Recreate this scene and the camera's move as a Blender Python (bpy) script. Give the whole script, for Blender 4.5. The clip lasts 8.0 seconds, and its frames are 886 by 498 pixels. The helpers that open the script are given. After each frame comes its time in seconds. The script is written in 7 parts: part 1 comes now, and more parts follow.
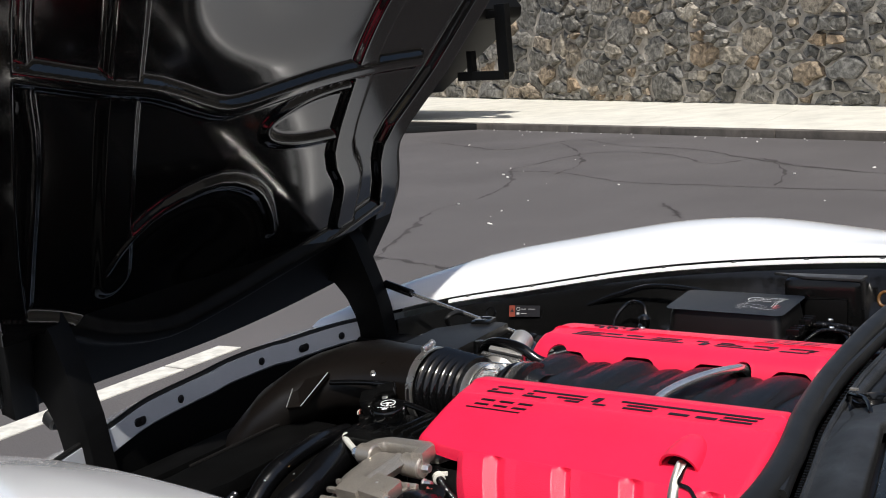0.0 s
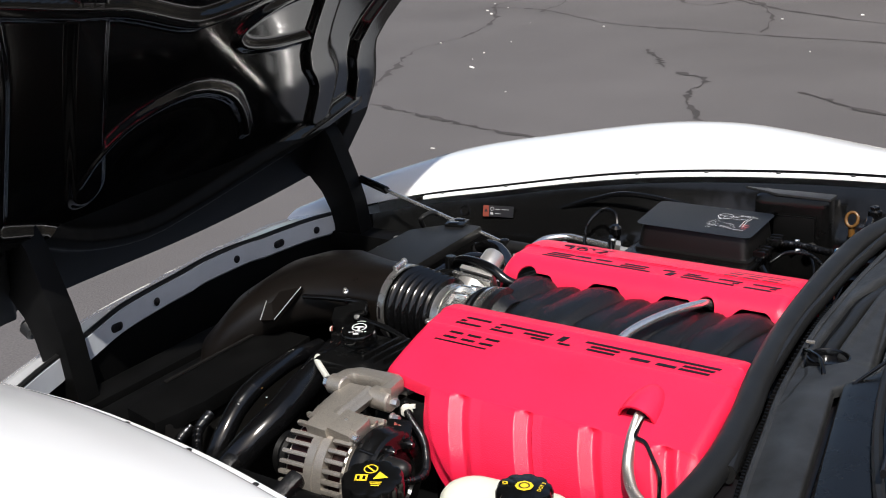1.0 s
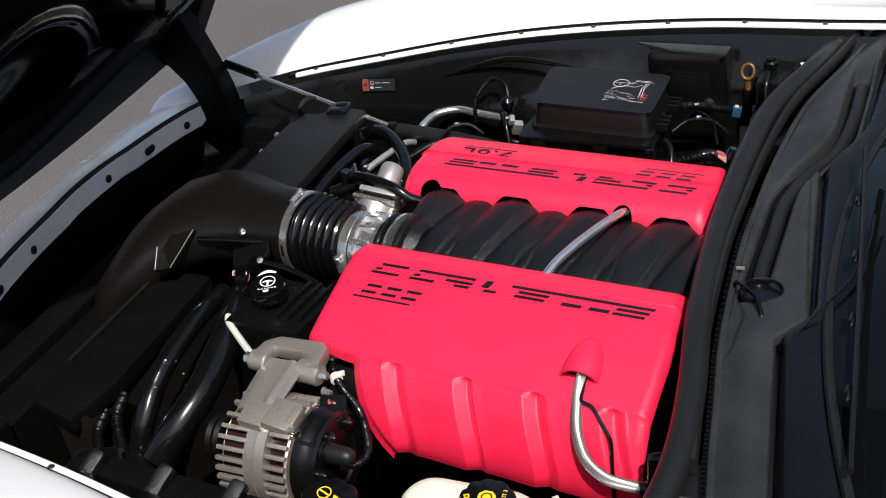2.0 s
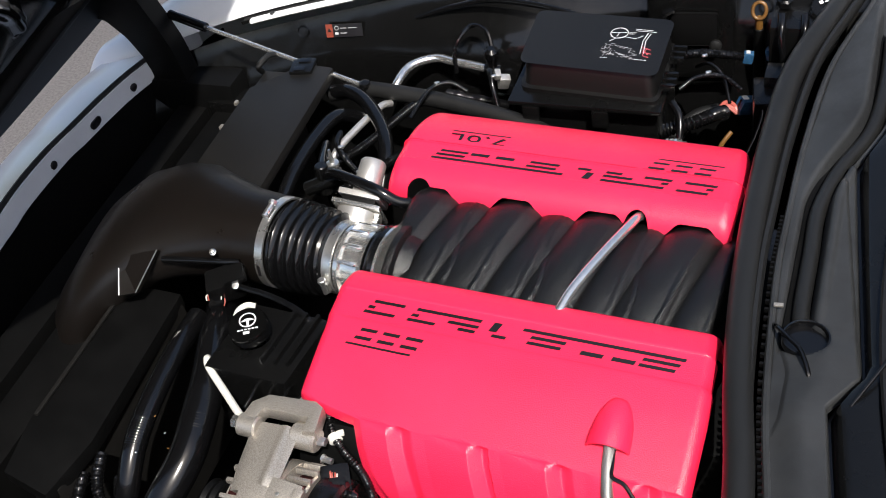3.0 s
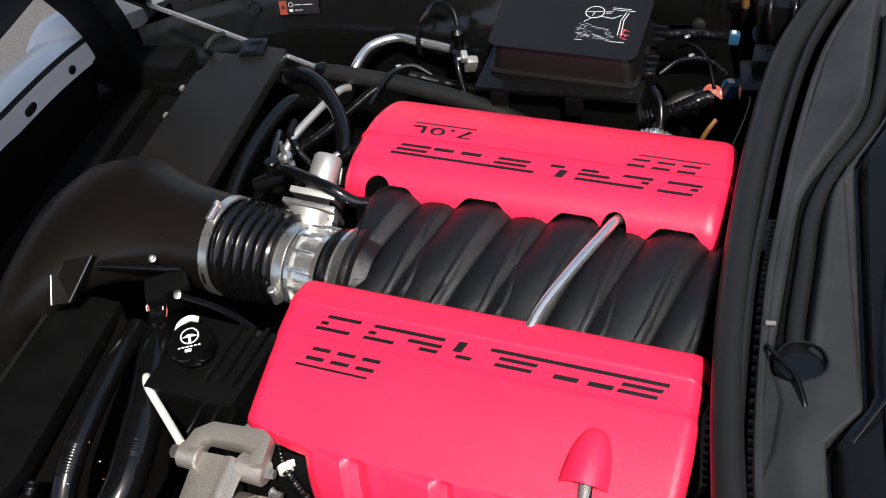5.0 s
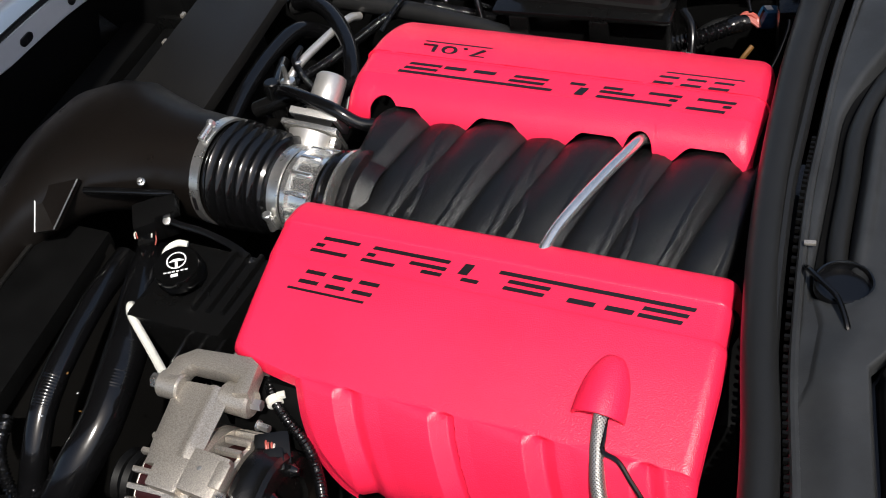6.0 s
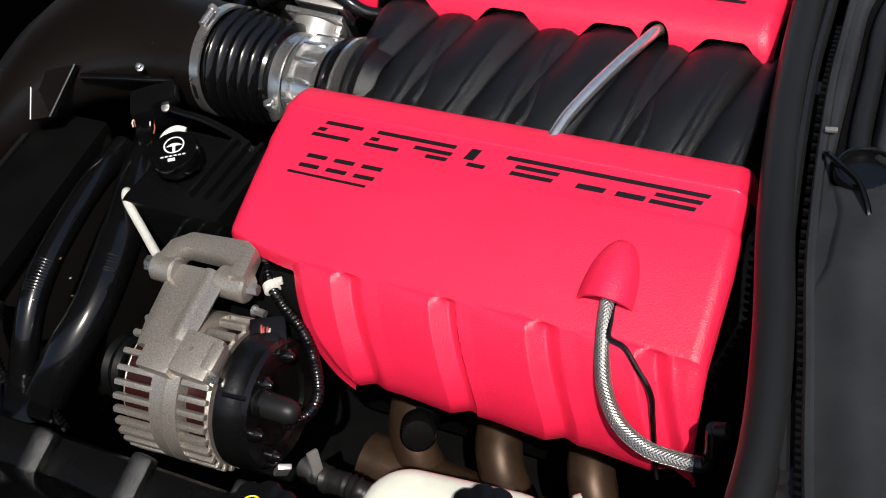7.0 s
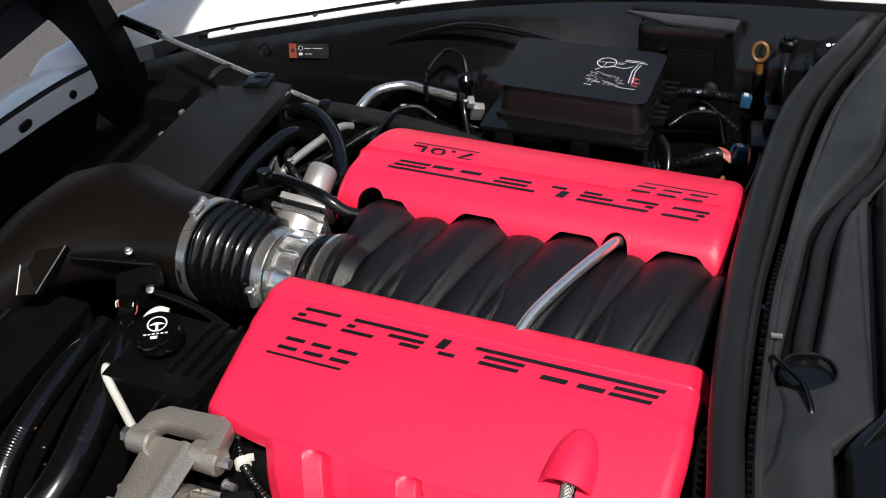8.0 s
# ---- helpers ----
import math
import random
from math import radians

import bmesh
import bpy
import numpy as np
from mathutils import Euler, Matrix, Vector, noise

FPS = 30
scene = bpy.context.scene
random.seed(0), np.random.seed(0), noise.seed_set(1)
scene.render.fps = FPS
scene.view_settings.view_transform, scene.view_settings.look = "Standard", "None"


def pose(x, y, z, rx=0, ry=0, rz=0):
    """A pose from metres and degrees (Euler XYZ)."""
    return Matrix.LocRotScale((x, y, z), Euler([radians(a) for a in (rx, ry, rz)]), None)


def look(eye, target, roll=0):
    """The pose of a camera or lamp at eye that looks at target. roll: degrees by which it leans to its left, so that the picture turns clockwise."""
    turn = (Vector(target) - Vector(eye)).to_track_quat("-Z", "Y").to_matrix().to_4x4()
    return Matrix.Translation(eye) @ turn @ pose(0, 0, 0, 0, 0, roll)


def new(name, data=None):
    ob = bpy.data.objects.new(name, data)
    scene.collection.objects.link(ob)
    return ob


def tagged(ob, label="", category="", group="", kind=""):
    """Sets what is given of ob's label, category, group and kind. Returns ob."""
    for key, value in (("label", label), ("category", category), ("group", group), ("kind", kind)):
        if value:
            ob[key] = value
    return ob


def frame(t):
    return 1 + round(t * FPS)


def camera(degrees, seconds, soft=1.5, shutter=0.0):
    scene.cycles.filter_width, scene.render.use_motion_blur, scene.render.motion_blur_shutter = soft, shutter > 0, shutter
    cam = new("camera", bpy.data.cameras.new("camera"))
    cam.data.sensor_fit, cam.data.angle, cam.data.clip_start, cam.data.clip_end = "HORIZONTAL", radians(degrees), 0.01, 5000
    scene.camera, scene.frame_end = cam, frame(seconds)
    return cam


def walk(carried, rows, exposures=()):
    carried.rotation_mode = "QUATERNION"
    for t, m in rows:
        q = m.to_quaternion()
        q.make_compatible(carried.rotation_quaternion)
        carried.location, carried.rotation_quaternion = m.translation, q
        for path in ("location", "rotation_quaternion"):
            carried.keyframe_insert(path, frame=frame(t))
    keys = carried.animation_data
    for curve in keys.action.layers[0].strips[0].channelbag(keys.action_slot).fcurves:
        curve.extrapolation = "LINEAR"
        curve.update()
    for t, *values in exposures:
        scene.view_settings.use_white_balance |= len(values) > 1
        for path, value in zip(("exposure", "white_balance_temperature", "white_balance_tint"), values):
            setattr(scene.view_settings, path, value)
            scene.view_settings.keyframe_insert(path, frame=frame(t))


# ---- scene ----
cam = camera(41.0, 8.0, soft=1.0)
PATH = [
    (0, (0.687, -1.519, 1.287), (-0.417, 0.114, 0.946), -5.0),
    (0.2, (0.693, -1.518, 1.309), (-0.218, -0.231, 1.035), -5.0),
    (0.5, (0.696, -1.518, 1.355), (-0.448, 0.067, 0.934), -4.8),
    (0.8, (0.693, -1.5, 1.409), (-0.187, -0.24, 0.963), -4.1),
    (1, (0.695, -1.483, 1.446), (-0.361, 0.093, 0.811), -3.8),
    (1.2, (0.688, -1.476, 1.473), (-0.108, -0.234, 0.854), -4.4),
    (1.5, (0.651, -1.44, 1.548), (-0.25, 0.055, 0.571), -6.1),
    (1.7, (0.607, -1.398, 1.618), (-0.24, 0.105, 0.606), -7.0),
    (2.8, (0.419, -1.071, 1.802), (-0.274, 0.264, 0.484), -12.4),
    (3, (0.398, -1.018, 1.838), (-0.285, 0.285, 0.483), -12.4),
    (3.2, (0.384, -0.985, 1.855), (-0.159, 0.054, 0.766), -12.3),
    (3.5, (0.383, -0.971, 1.86), (-0.294, 0.339, 0.509), -12.2),
    (3.8, (0.387, -0.956, 1.862), (-0.147, 0.091, 0.777), -12.2),
    (4, (0.387, -0.947, 1.861), (-0.268, 0.358, 0.494), -12.1),
    (4.2, (0.379, -0.936, 1.856), (-0.259, 0.364, 0.477), -11.9),
    (5.3, (0.363, -0.868, 1.747), (-0.149, 0.135, 0.611), -12.2),
    (5.5, (0.363, -0.864, 1.717), (-0.293, 0.385, 0.299), -12.6),
    (6, (0.365, -0.862, 1.644), (-0.325, 0.381, 0.238), -13.1),
    (6.5, (0.367, -0.867, 1.593), (-0.341, 0.352, 0.174), -13.3),
    (6.8, (0.366, -0.878, 1.571), (-0.196, 0.084, 0.423), -13.0),
    (7, (0.366, -0.886, 1.566), (-0.328, 0.301, 0.113), -12.6),
    (7.2, (0.365, -0.898, 1.565), (-0.181, 0.064, 0.409), -11.5),
    (7.3, (0.366, -0.903, 1.565), (-0.179, 0.08, 0.426), -10.7),
    (7.5, (0.364, -0.917, 1.569), (-0.315, 0.394, 0.219), -8.8),
    (7.8, (0.368, -0.946, 1.582), (-0.17, 0.183, 0.584), -6.8),
    (8, (0.372, -0.966, 1.59), (-0.298, 0.5, 0.406), -5.9),
]
walk(cam, [(t, look(eye, target, roll)) for t, eye, target, roll in PATH], [(0, -0.05), (0.25, 0.2), (0.5, 0.42), (1.0, 0.22), (1.5, -0.05), (3.0, 0.54), (4.0, 0.54), (5.5, 0.35), (6.5, 0.10), (7.5, -0.06), (8, 0.04)])

# world: high summer sun from the driver's side, slightly behind the car
SUN_FROM = Vector((0.34, -0.45, 0.83)).normalized()
world = bpy.data.worlds.new("world")
scene.world = world
world.use_nodes = True
wn = world.node_tree
sky = wn.nodes.new("ShaderNodeTexSky")
sky.sky_type = "NISHITA"
sky.sun_disc = False
sky.dust_density = 3.0
sky.ozone_density = 0.6
sky.sun_elevation = math.asin(SUN_FROM.z)
sky.sun_rotation = math.atan2(SUN_FROM.x, SUN_FROM.y)
wn.links.new(sky.outputs[0], wn.nodes["Background"].inputs[0])
wn.nodes["Background"].inputs[1].default_value = 0.12
sun_data = bpy.data.lights.new("sun", "SUN")
sun_data.energy = 4.6
sun_data.angle = radians(0.53)
sun_data.color = (1.0, 0.965, 0.91)
sun = new("sun", sun_data)
sun.matrix_world = look(SUN_FROM * 30, (0, 0, 0))


# ---------------------------------------------------------------- materials
def mat(name, color, rough=0.5, metal=0.0, vary=0.0, vary_scale=20.0, bump=0.0, bump_scale=300.0, coat=0.0, fine=0.0,
        color2=None, spec=0.5, rough_vary=0.0, dist=0.001):
    m = bpy.data.materials.new(name)
    m.use_nodes = True
    nt = m.node_tree
    b = nt.nodes["Principled BSDF"]
    b.inputs["Base Color"].default_value = (*color, 1)
    b.inputs["Roughness"].default_value = rough
    b.inputs["Metallic"].default_value = metal
    b.inputs["Coat Weight"].default_value = coat
    b.inputs["Coat Roughness"].default_value = 0.04
    b.inputs["Specular IOR Level"].default_value = spec
    geo = nt.nodes.new("ShaderNodeNewGeometry")
    if vary or rough_vary:
        n1 = nt.nodes.new("ShaderNodeTexNoise")
        n1.inputs["Scale"].default_value = vary_scale
        n1.inputs["Detail"].default_value = 7
        n1.inputs["Roughness"].default_value = 0.65
        nt.links.new(geo.outputs["Position"], n1.inputs["Vector"])
        if vary:
            mix = nt.nodes.new("ShaderNodeMix")
            mix.data_type = "RGBA"
            c2 = color2 or tuple(min(1, c * (1 - vary)) for c in color)
            mix.inputs["A"].default_value = (*color, 1)
            mix.inputs["B"].default_value = (*c2, 1)
            ramp = nt.nodes.new("ShaderNodeMapRange")
            ramp.inputs["From Min"].default_value = 0.35
            ramp.inputs["From Max"].default_value = 0.68
            nt.links.new(n1.outputs["Fac"], ramp.inputs["Value"])
            nt.links.new(ramp.outputs["Result"], mix.inputs["Factor"])
            nt.links.new(mix.outputs["Result"], b.inputs["Base Color"])
        if rough_vary:
            r2 = nt.nodes.new("ShaderNodeMapRange")
            r2.inputs["From Min"].default_value = 0.3
            r2.inputs["From Max"].default_value = 0.7
            r2.inputs["To Min"].default_value = max(0.02, rough - rough_vary)
            r2.inputs["To Max"].default_value = min(1, rough + rough_vary)
            nt.links.new(n1.outputs["Fac"], r2.inputs["Value"])
            nt.links.new(r2.outputs["Result"], b.inputs["Roughness"])
    if bump:
        n2 = nt.nodes.new("ShaderNodeTexNoise")
        n2.inputs["Scale"].default_value = bump_scale
        n2.inputs["Detail"].default_value = 3
        nt.links.new(geo.outputs["Position"], n2.inputs["Vector"])
        bp = nt.nodes.new("ShaderNodeBump")
        bp.inputs["Strength"].default_value = bump
        bp.inputs["Distance"].default_value = dist
        nt.links.new(n2.outputs["Fac"], bp.inputs["Height"])
        nt.links.new(bp.outputs["Normal"], b.inputs["Normal"])
    return m


M = {}
M["white"] = mat("white_paint", (0.78, 0.79, 0.80), 0.25, coat=1.0, vary=0.04, vary_scale=3)
M["red"] = mat("red_wrinkle_plastic", (0.84, 0.0185, 0.068), 0.34, vary=0.12, vary_scale=9, bump=0.45, bump_scale=640, dist=0.0012)
M["seal"] = mat("dusty_black_rubber", (0.011, 0.011, 0.0108), 0.42, spec=0.32, vary=0.3, vary_scale=9, bump=0.06, bump_scale=500, rough_vary=0.06)
M["greyprint"] = mat("grey_print", (0.46, 0.46, 0.47), 0.5)
M["liner"] = mat("moulded_black_liner", (0.0035, 0.0035, 0.0035), 0.17, spec=0.50, vary=0.3, vary_scale=9, bump=0.16, bump_scale=9, dist=0.014, rough_vary=0.07)
M["letter"] = mat("black_inlay", (0.008, 0.007, 0.008), 0.35)
M["plastic"] = mat("black_plastic", (0.0042, 0.0042, 0.0042), 0.24, spec=0.35, vary=0.35, vary_scale=14, bump=0.16, bump_scale=240, rough_vary=0.08, dist=0.0012)
M["matte"] = mat("matte_black_plastic", (0.0080, 0.0074, 0.0068), 0.48, spec=0.3, vary=0.3, vary_scale=10, bump=0.14, bump_scale=800)
M["lid"] = mat("satin_black_lid", (0.0052, 0.0050, 0.0048), 0.40, spec=0.3, vary=0.3, vary_scale=10, bump=0.12, bump_scale=800)
M["grain"] = mat("grained_black_nylon", (0.0050, 0.0049, 0.0050), 0.27, spec=0.45, vary=0.2, vary_scale=25, bump=0.75, bump_scale=760, dist=0.0011)
M["duct"] = mat("brown_black_duct_plastic", (0.0064, 0.0050, 0.0042), 0.36, spec=0.34, vary=0.35, vary_scale=11, bump=0.2, bump_scale=700, rough_vary=0.10)
M["gloss"] = mat("glossy_black_paint", (0.003, 0.003, 0.003), 0.10, coat=0.15, spec=0.45, vary=0.3, vary_scale=5)
M["rubber"] = mat("black_rubber", (0.010, 0.010, 0.010), 0.46, spec=0.35, vary=0.35, vary_scale=18, bump=0.08, bump_scale=500)
M["hose"] = mat("shiny_black_hose", (0.0035, 0.0035, 0.0038), 0.15, spec=0.5, vary=0.3, vary_scale=30, rough_vary=0.08)
M["cowl"] = mat("charcoal_cowl_plastic", (0.029, 0.030, 0.031), 0.42, spec=0.38, vary=0.55, vary_scale=11, bump=0.25, bump_scale=900, rough_vary=0.14)
M["alu"] = mat("cast_aluminium", (0.52, 0.475, 0.415), 0.31, metal=0.68, vary=0.5, vary_scale=700, bump=0.40, bump_scale=1000, dist=0.0010)
M["satin"] = mat("satin_cast_aluminium", (0.62, 0.60, 0.57), 0.36, metal=0.75, vary=0.18, vary_scale=60, bump=0.06, bump_scale=900, rough_vary=0.05)
M["bright"] = mat("bright_machined_metal", (0.90, 0.89, 0.86), 0.21, metal=0.92, vary=0.15, vary_scale=40, rough_vary=0.05)
M["steel"] = mat("zinc_plated_steel", (0.86, 0.85, 0.82), 0.30, metal=0.95, vary=0.2, vary_scale=70, rough_vary=0.06)
M["braid"] = mat("dull_hose_core", (0.10, 0.095, 0.09), 0.4, metal=0.6, vary=0.4, vary_scale=300)
M["strand"] = mat("braided_steel", (0.52, 0.50, 0.47), 0.30, metal=0.9, vary=0.3, vary_scale=400)
M["cream"] = mat("cream_translucent_plastic", (0.72, 0.72, 0.60), 0.38, vary=0.12, vary_scale=30)
M["pale"] = mat("pale_tube", (0.70, 0.69, 0.62), 0.35, vary=0.15, vary_scale=40)
M["yellow"] = mat("yellow_print", (0.80, 0.55, 0.02), 0.5)
M["whiteprint"] = mat("white_print", (0.75, 0.76, 0.76), 0.5)
M["redprint"] = mat("red_print", (0.65, 0.10, 0.11), 0.5)
M["orange"] = mat("orange_label", (0.20, 0.035, 0.018), 0.5)
M["brassy"] = mat("yellow_handle", (0.16, 0.075, 0.018), 0.30, vary=0.4, vary_scale=60)
M["blue"] = mat("blue_connector", (0.025, 0.085, 0.17), 0.14, vary=0.5, vary_scale=120)
M["pinkwire"] = mat("salmon_wire", (0.36, 0.08, 0.06), 0.4)
M["copper"] = mat("copper_winding", (0.03, 0.005, 0.005), 0.4, metal=0.3)
M["header"] = mat("heat_tinted_manifold", (0.085, 0.048, 0.028), 0.45, metal=0.6, vary=0.6, vary_scale=18)
# near-black for black parts; shade of the bay's depths is in it too
M["dark"] = mat("deep_black", (0.0035, 0.0035, 0.0035), 0.5, spec=0.12, vary=0.5, vary_scale=20)
M["railpaint"] = mat("grey_white_paint", (0.48, 0.50, 0.53), 0.35, vary=0.1, vary_scale=12)
M["line"] = mat("worn_line_paint", (0.72, 0.70, 0.63), 0.7, vary=0.35, vary_scale=14, bump=0.3, bump_scale=120)
M["concrete"] = mat("pale_concrete", (0.70, 0.68, 0.60), 0.85, vary=0.22, vary_scale=2.2, bump=0.3, bump_scale=60, dist=0.004)
M["kerb"] = mat("weathered_kerb", (0.13, 0.115, 0.10), 0.85, vary=0.6, vary_scale=3.0, bump=0.4, bump_scale=50, dist=0.005)
M["mortar"] = mat("mortar", (0.56, 0.51, 0.44), 0.95, vary=0.6, vary_scale=4, bump=0.9, bump_scale=25, dist=0.02)
M["litter"] = mat("pale_litter", (0.72, 0.70, 0.66), 0.8)


def glass_mat():
    m = bpy.data.materials.new("dark_windscreen_glass")
    m.use_nodes = True
    b = m.node_tree.nodes["Principled BSDF"]
    b.inputs["Base Color"].default_value = (0.004, 0.005, 0.005, 1)
    b.inputs["Roughness"].default_value = 0.03
    b.inputs["Transmission Weight"].default_value = 0.25
    b.inputs["IOR"].default_value = 1.45
    b.inputs["Specular IOR Level"].default_value = 0.12
    return m


M["glass"] = glass_mat()


def asphalt_mat():
    m = bpy.data.materials.new("old_asphalt")
    m.use_nodes = True
    nt = m.node_tree
    b = nt.nodes["Principled BSDF"]
    b.inputs["Roughness"].default_value = 0.85
    geo = nt.nodes.new("ShaderNodeNewGeometry")
    big, fine = nt.nodes.new("ShaderNodeTexNoise"), nt.nodes.new("ShaderNodeTexNoise")
    big.inputs["Scale"].default_value, big.inputs["Detail"].default_value = 0.7, 8
    fine.inputs["Scale"].default_value, fine.inputs["Detail"].default_value = 130, 4
    for n in (big, fine):
        nt.links.new(geo.outputs["Position"], n.inputs["Vector"])
    c1 = nt.nodes.new("ShaderNodeValToRGB")
    c1.color_ramp.elements[0].position, c1.color_ramp.elements[0].color = 0.3, (0.082, 0.075, 0.074, 1)
    c1.color_ramp.elements[1].position, c1.color_ramp.elements[1].color = 0.7, (0.112, 0.103, 0.102, 1)
    nt.links.new(big.outputs["Fac"], c1.inputs["Fac"])
    c2 = nt.nodes.new("ShaderNodeValToRGB")
    c2.color_ramp.elements[0].position, c2.color_ramp.elements[0].color = 0.35, (0.72, 0.72, 0.72, 1)
    c2.color_ramp.elements[1].position, c2.color_ramp.elements[1].color = 0.72, (1.25, 1.25, 1.25, 1)
    nt.links.new(fine.outputs["Fac"], c2.inputs["Fac"])
    mul = nt.nodes.new("ShaderNodeMix")
    mul.data_type, mul.blend_type = "RGBA", "MULTIPLY"
    mul.inputs["Factor"].default_value = 1
    nt.links.new(c1.outputs["Color"], mul.inputs["A"])
    nt.links.new(c2.outputs["Color"], mul.inputs["B"])
    nt.links.new(mul.outputs["Result"], b.inputs["Base Color"])
    bp = nt.nodes.new("ShaderNodeBump")
    bp.inputs["Strength"].default_value, bp.inputs["Distance"].default_value = 0.5, 0.006
    nt.links.new(fine.outputs["Fac"], bp.inputs["Height"])
    nt.links.new(bp.outputs["Normal"], b.inputs["Normal"])
    return m


M["asphalt"] = asphalt_mat()
M["crack"] = mat("crack_filler", (0.050, 0.044, 0.042), 0.9, vary=0.4, vary_scale=8)


def stone_mat():
    m = bpy.data.materials.new("fieldstone")
    m.use_nodes = True
    nt = m.node_tree
    b = nt.nodes["Principled BSDF"]
    b.inputs["Roughness"].default_value = 0.9
    geo, info = nt.nodes.new("ShaderNodeNewGeometry"), nt.nodes.new("ShaderNodeObjectInfo")
    ramp = nt.nodes.new("ShaderNodeValToRGB")
    cols = [(0.0, (0.10, 0.098, 0.09)), (0.3, (0.23, 0.222, 0.205)), (0.55, (0.155, 0.155, 0.15)), (0.75, (0.29, 0.265, 0.225)), (0.93, (0.25, 0.19, 0.13)), (1.0, (0.42, 0.395, 0.35))]
    while len(ramp.color_ramp.elements) < len(cols):
        ramp.color_ramp.elements.new(0.5)
    for e, (p, c) in zip(ramp.color_ramp.elements, cols):
        e.position, e.color = p, (*c, 1)
    add = nt.nodes.new("ShaderNodeMath")
    add.operation = "ADD"
    nt.links.new(info.outputs["Random"], add.inputs[0])
    nt.links.new(geo.outputs["Random Per Island"], add.inputs[1])
    fr = nt.nodes.new("ShaderNodeMath")
    fr.operation = "FRACT"
    nt.links.new(add.outputs[0], fr.inputs[0])
    nt.links.new(fr.outputs[0], ramp.inputs["Fac"])
    n1 = nt.nodes.new("ShaderNodeTexNoise")
    n1.inputs["Scale"].default_value, n1.inputs["Detail"].default_value, n1.inputs["Roughness"].default_value = 12, 12, 0.68
    nt.links.new(geo.outputs["Position"], n1.inputs["Vector"])
    c2 = nt.nodes.new("ShaderNodeValToRGB")
    c2.color_ramp.elements[0].position, c2.color_ramp.elements[0].color = 0.38, (0.34, 0.33, 0.31, 1)
    c2.color_ramp.elements[1].position, c2.color_ramp.elements[1].color = 0.64, (1.45, 1.42, 1.36, 1)
    nt.links.new(n1.outputs["Fac"], c2.inputs["Fac"])
    mul = nt.nodes.new("ShaderNodeMix")
    mul.data_type, mul.blend_type = "RGBA", "MULTIPLY"
    mul.inputs["Factor"].default_value = 1
    nt.links.new(ramp.outputs["Color"], mul.inputs["A"])
    nt.links.new(c2.outputs["Color"], mul.inputs["B"])
    nt.links.new(mul.outputs["Result"], b.inputs["Base Color"])
    bp = nt.nodes.new("ShaderNodeBump")
    bp.inputs["Strength"].default_value, bp.inputs["Distance"].default_value = 0.9, 0.03
    nt.links.new(n1.outputs["Fac"], bp.inputs["Height"])
    nt.links.new(bp.outputs["Normal"], b.inputs["Normal"])
    return m


M["stone"] = stone_mat()


# ---------------------------------------------------------------- mesh helpers
def mesh_object(name, bm, material, smooth=40):
    me = bpy.data.meshes.new(name)
    bm.normal_update()
    bm.to_mesh(me)
    bm.free()
    me.materials.append(material)
    ob = new(name, me)
    if smooth:
        for p in me.polygons:
            p.use_smooth = True
        me.set_sharp_from_angle(angle=radians(smooth))
    return ob


ORIGIN = {}


def thing(name, at, label, category, group="", kind=""):
    ob = new(name)
    ob.empty_display_size = 0.05
    ob.location = at
    ORIGIN[ob.name] = Vector(at)
    return tagged(ob, label, category, group, kind)


def part(name, bm, material, parent, label="", smooth=40):
    """One mesh, given in world coordinates, under a thing or under a part."""
    base = ORIGIN[parent.name]
    bmesh.ops.translate(bm, verts=bm.verts[:], vec=-base)
    ob = mesh_object(name, bm, material, smooth)
    ob.parent = parent
    ORIGIN[ob.name] = base
    return tagged(ob, label)


def solo(name, bm, material, label, category, group="", kind="", smooth=40):
    """A thing of one mesh, in world coordinates; its origin goes to the middle of its base."""
    xs = [v.co for v in bm.verts]
    lo = Vector((min(v.x for v in xs), min(v.y for v in xs), min(v.z for v in xs)))
    hi = Vector((max(v.x for v in xs), max(v.y for v in xs), max(v.z for v in xs)))
    base = Vector(((lo.x + hi.x) / 2, (lo.y + hi.y) / 2, lo.z))
    bmesh.ops.translate(bm, verts=bm.verts[:], vec=-base)
    ob = mesh_object(name, bm, material, smooth)
    ob.location = base
    ORIGIN[ob.name] = base
    return tagged(ob, label, category, group, kind)


def merge(bm, other):
    me = bpy.data.meshes.new("tmp")
    other.to_mesh(me)
    other.free()
    bm.from_mesh(me)
    bpy.data.meshes.remove(me)
    return bm


def box(size, m=None, bevel=0.003, seg=2, bm=None):
    b = bmesh.new()
    bmesh.ops.create_cube(b, size=1)
    bmesh.ops.scale(b, vec=size, verts=b.verts[:])
    if bevel:
        bmesh.ops.bevel(b, geom=b.edges[:], offset=bevel, segments=seg, affect="EDGES", profile=0.7)
    if m is not None:
        bmesh.ops.transform(b, matrix=m, verts=b.verts[:])
    return merge(bm, b) if bm else b


def axis_matrix(p, d):
    d = Vector(d).normalized()
    return Matrix.Translation(p) @ d.to_track_quat("Z", "Y").to_matrix().to_4x4()


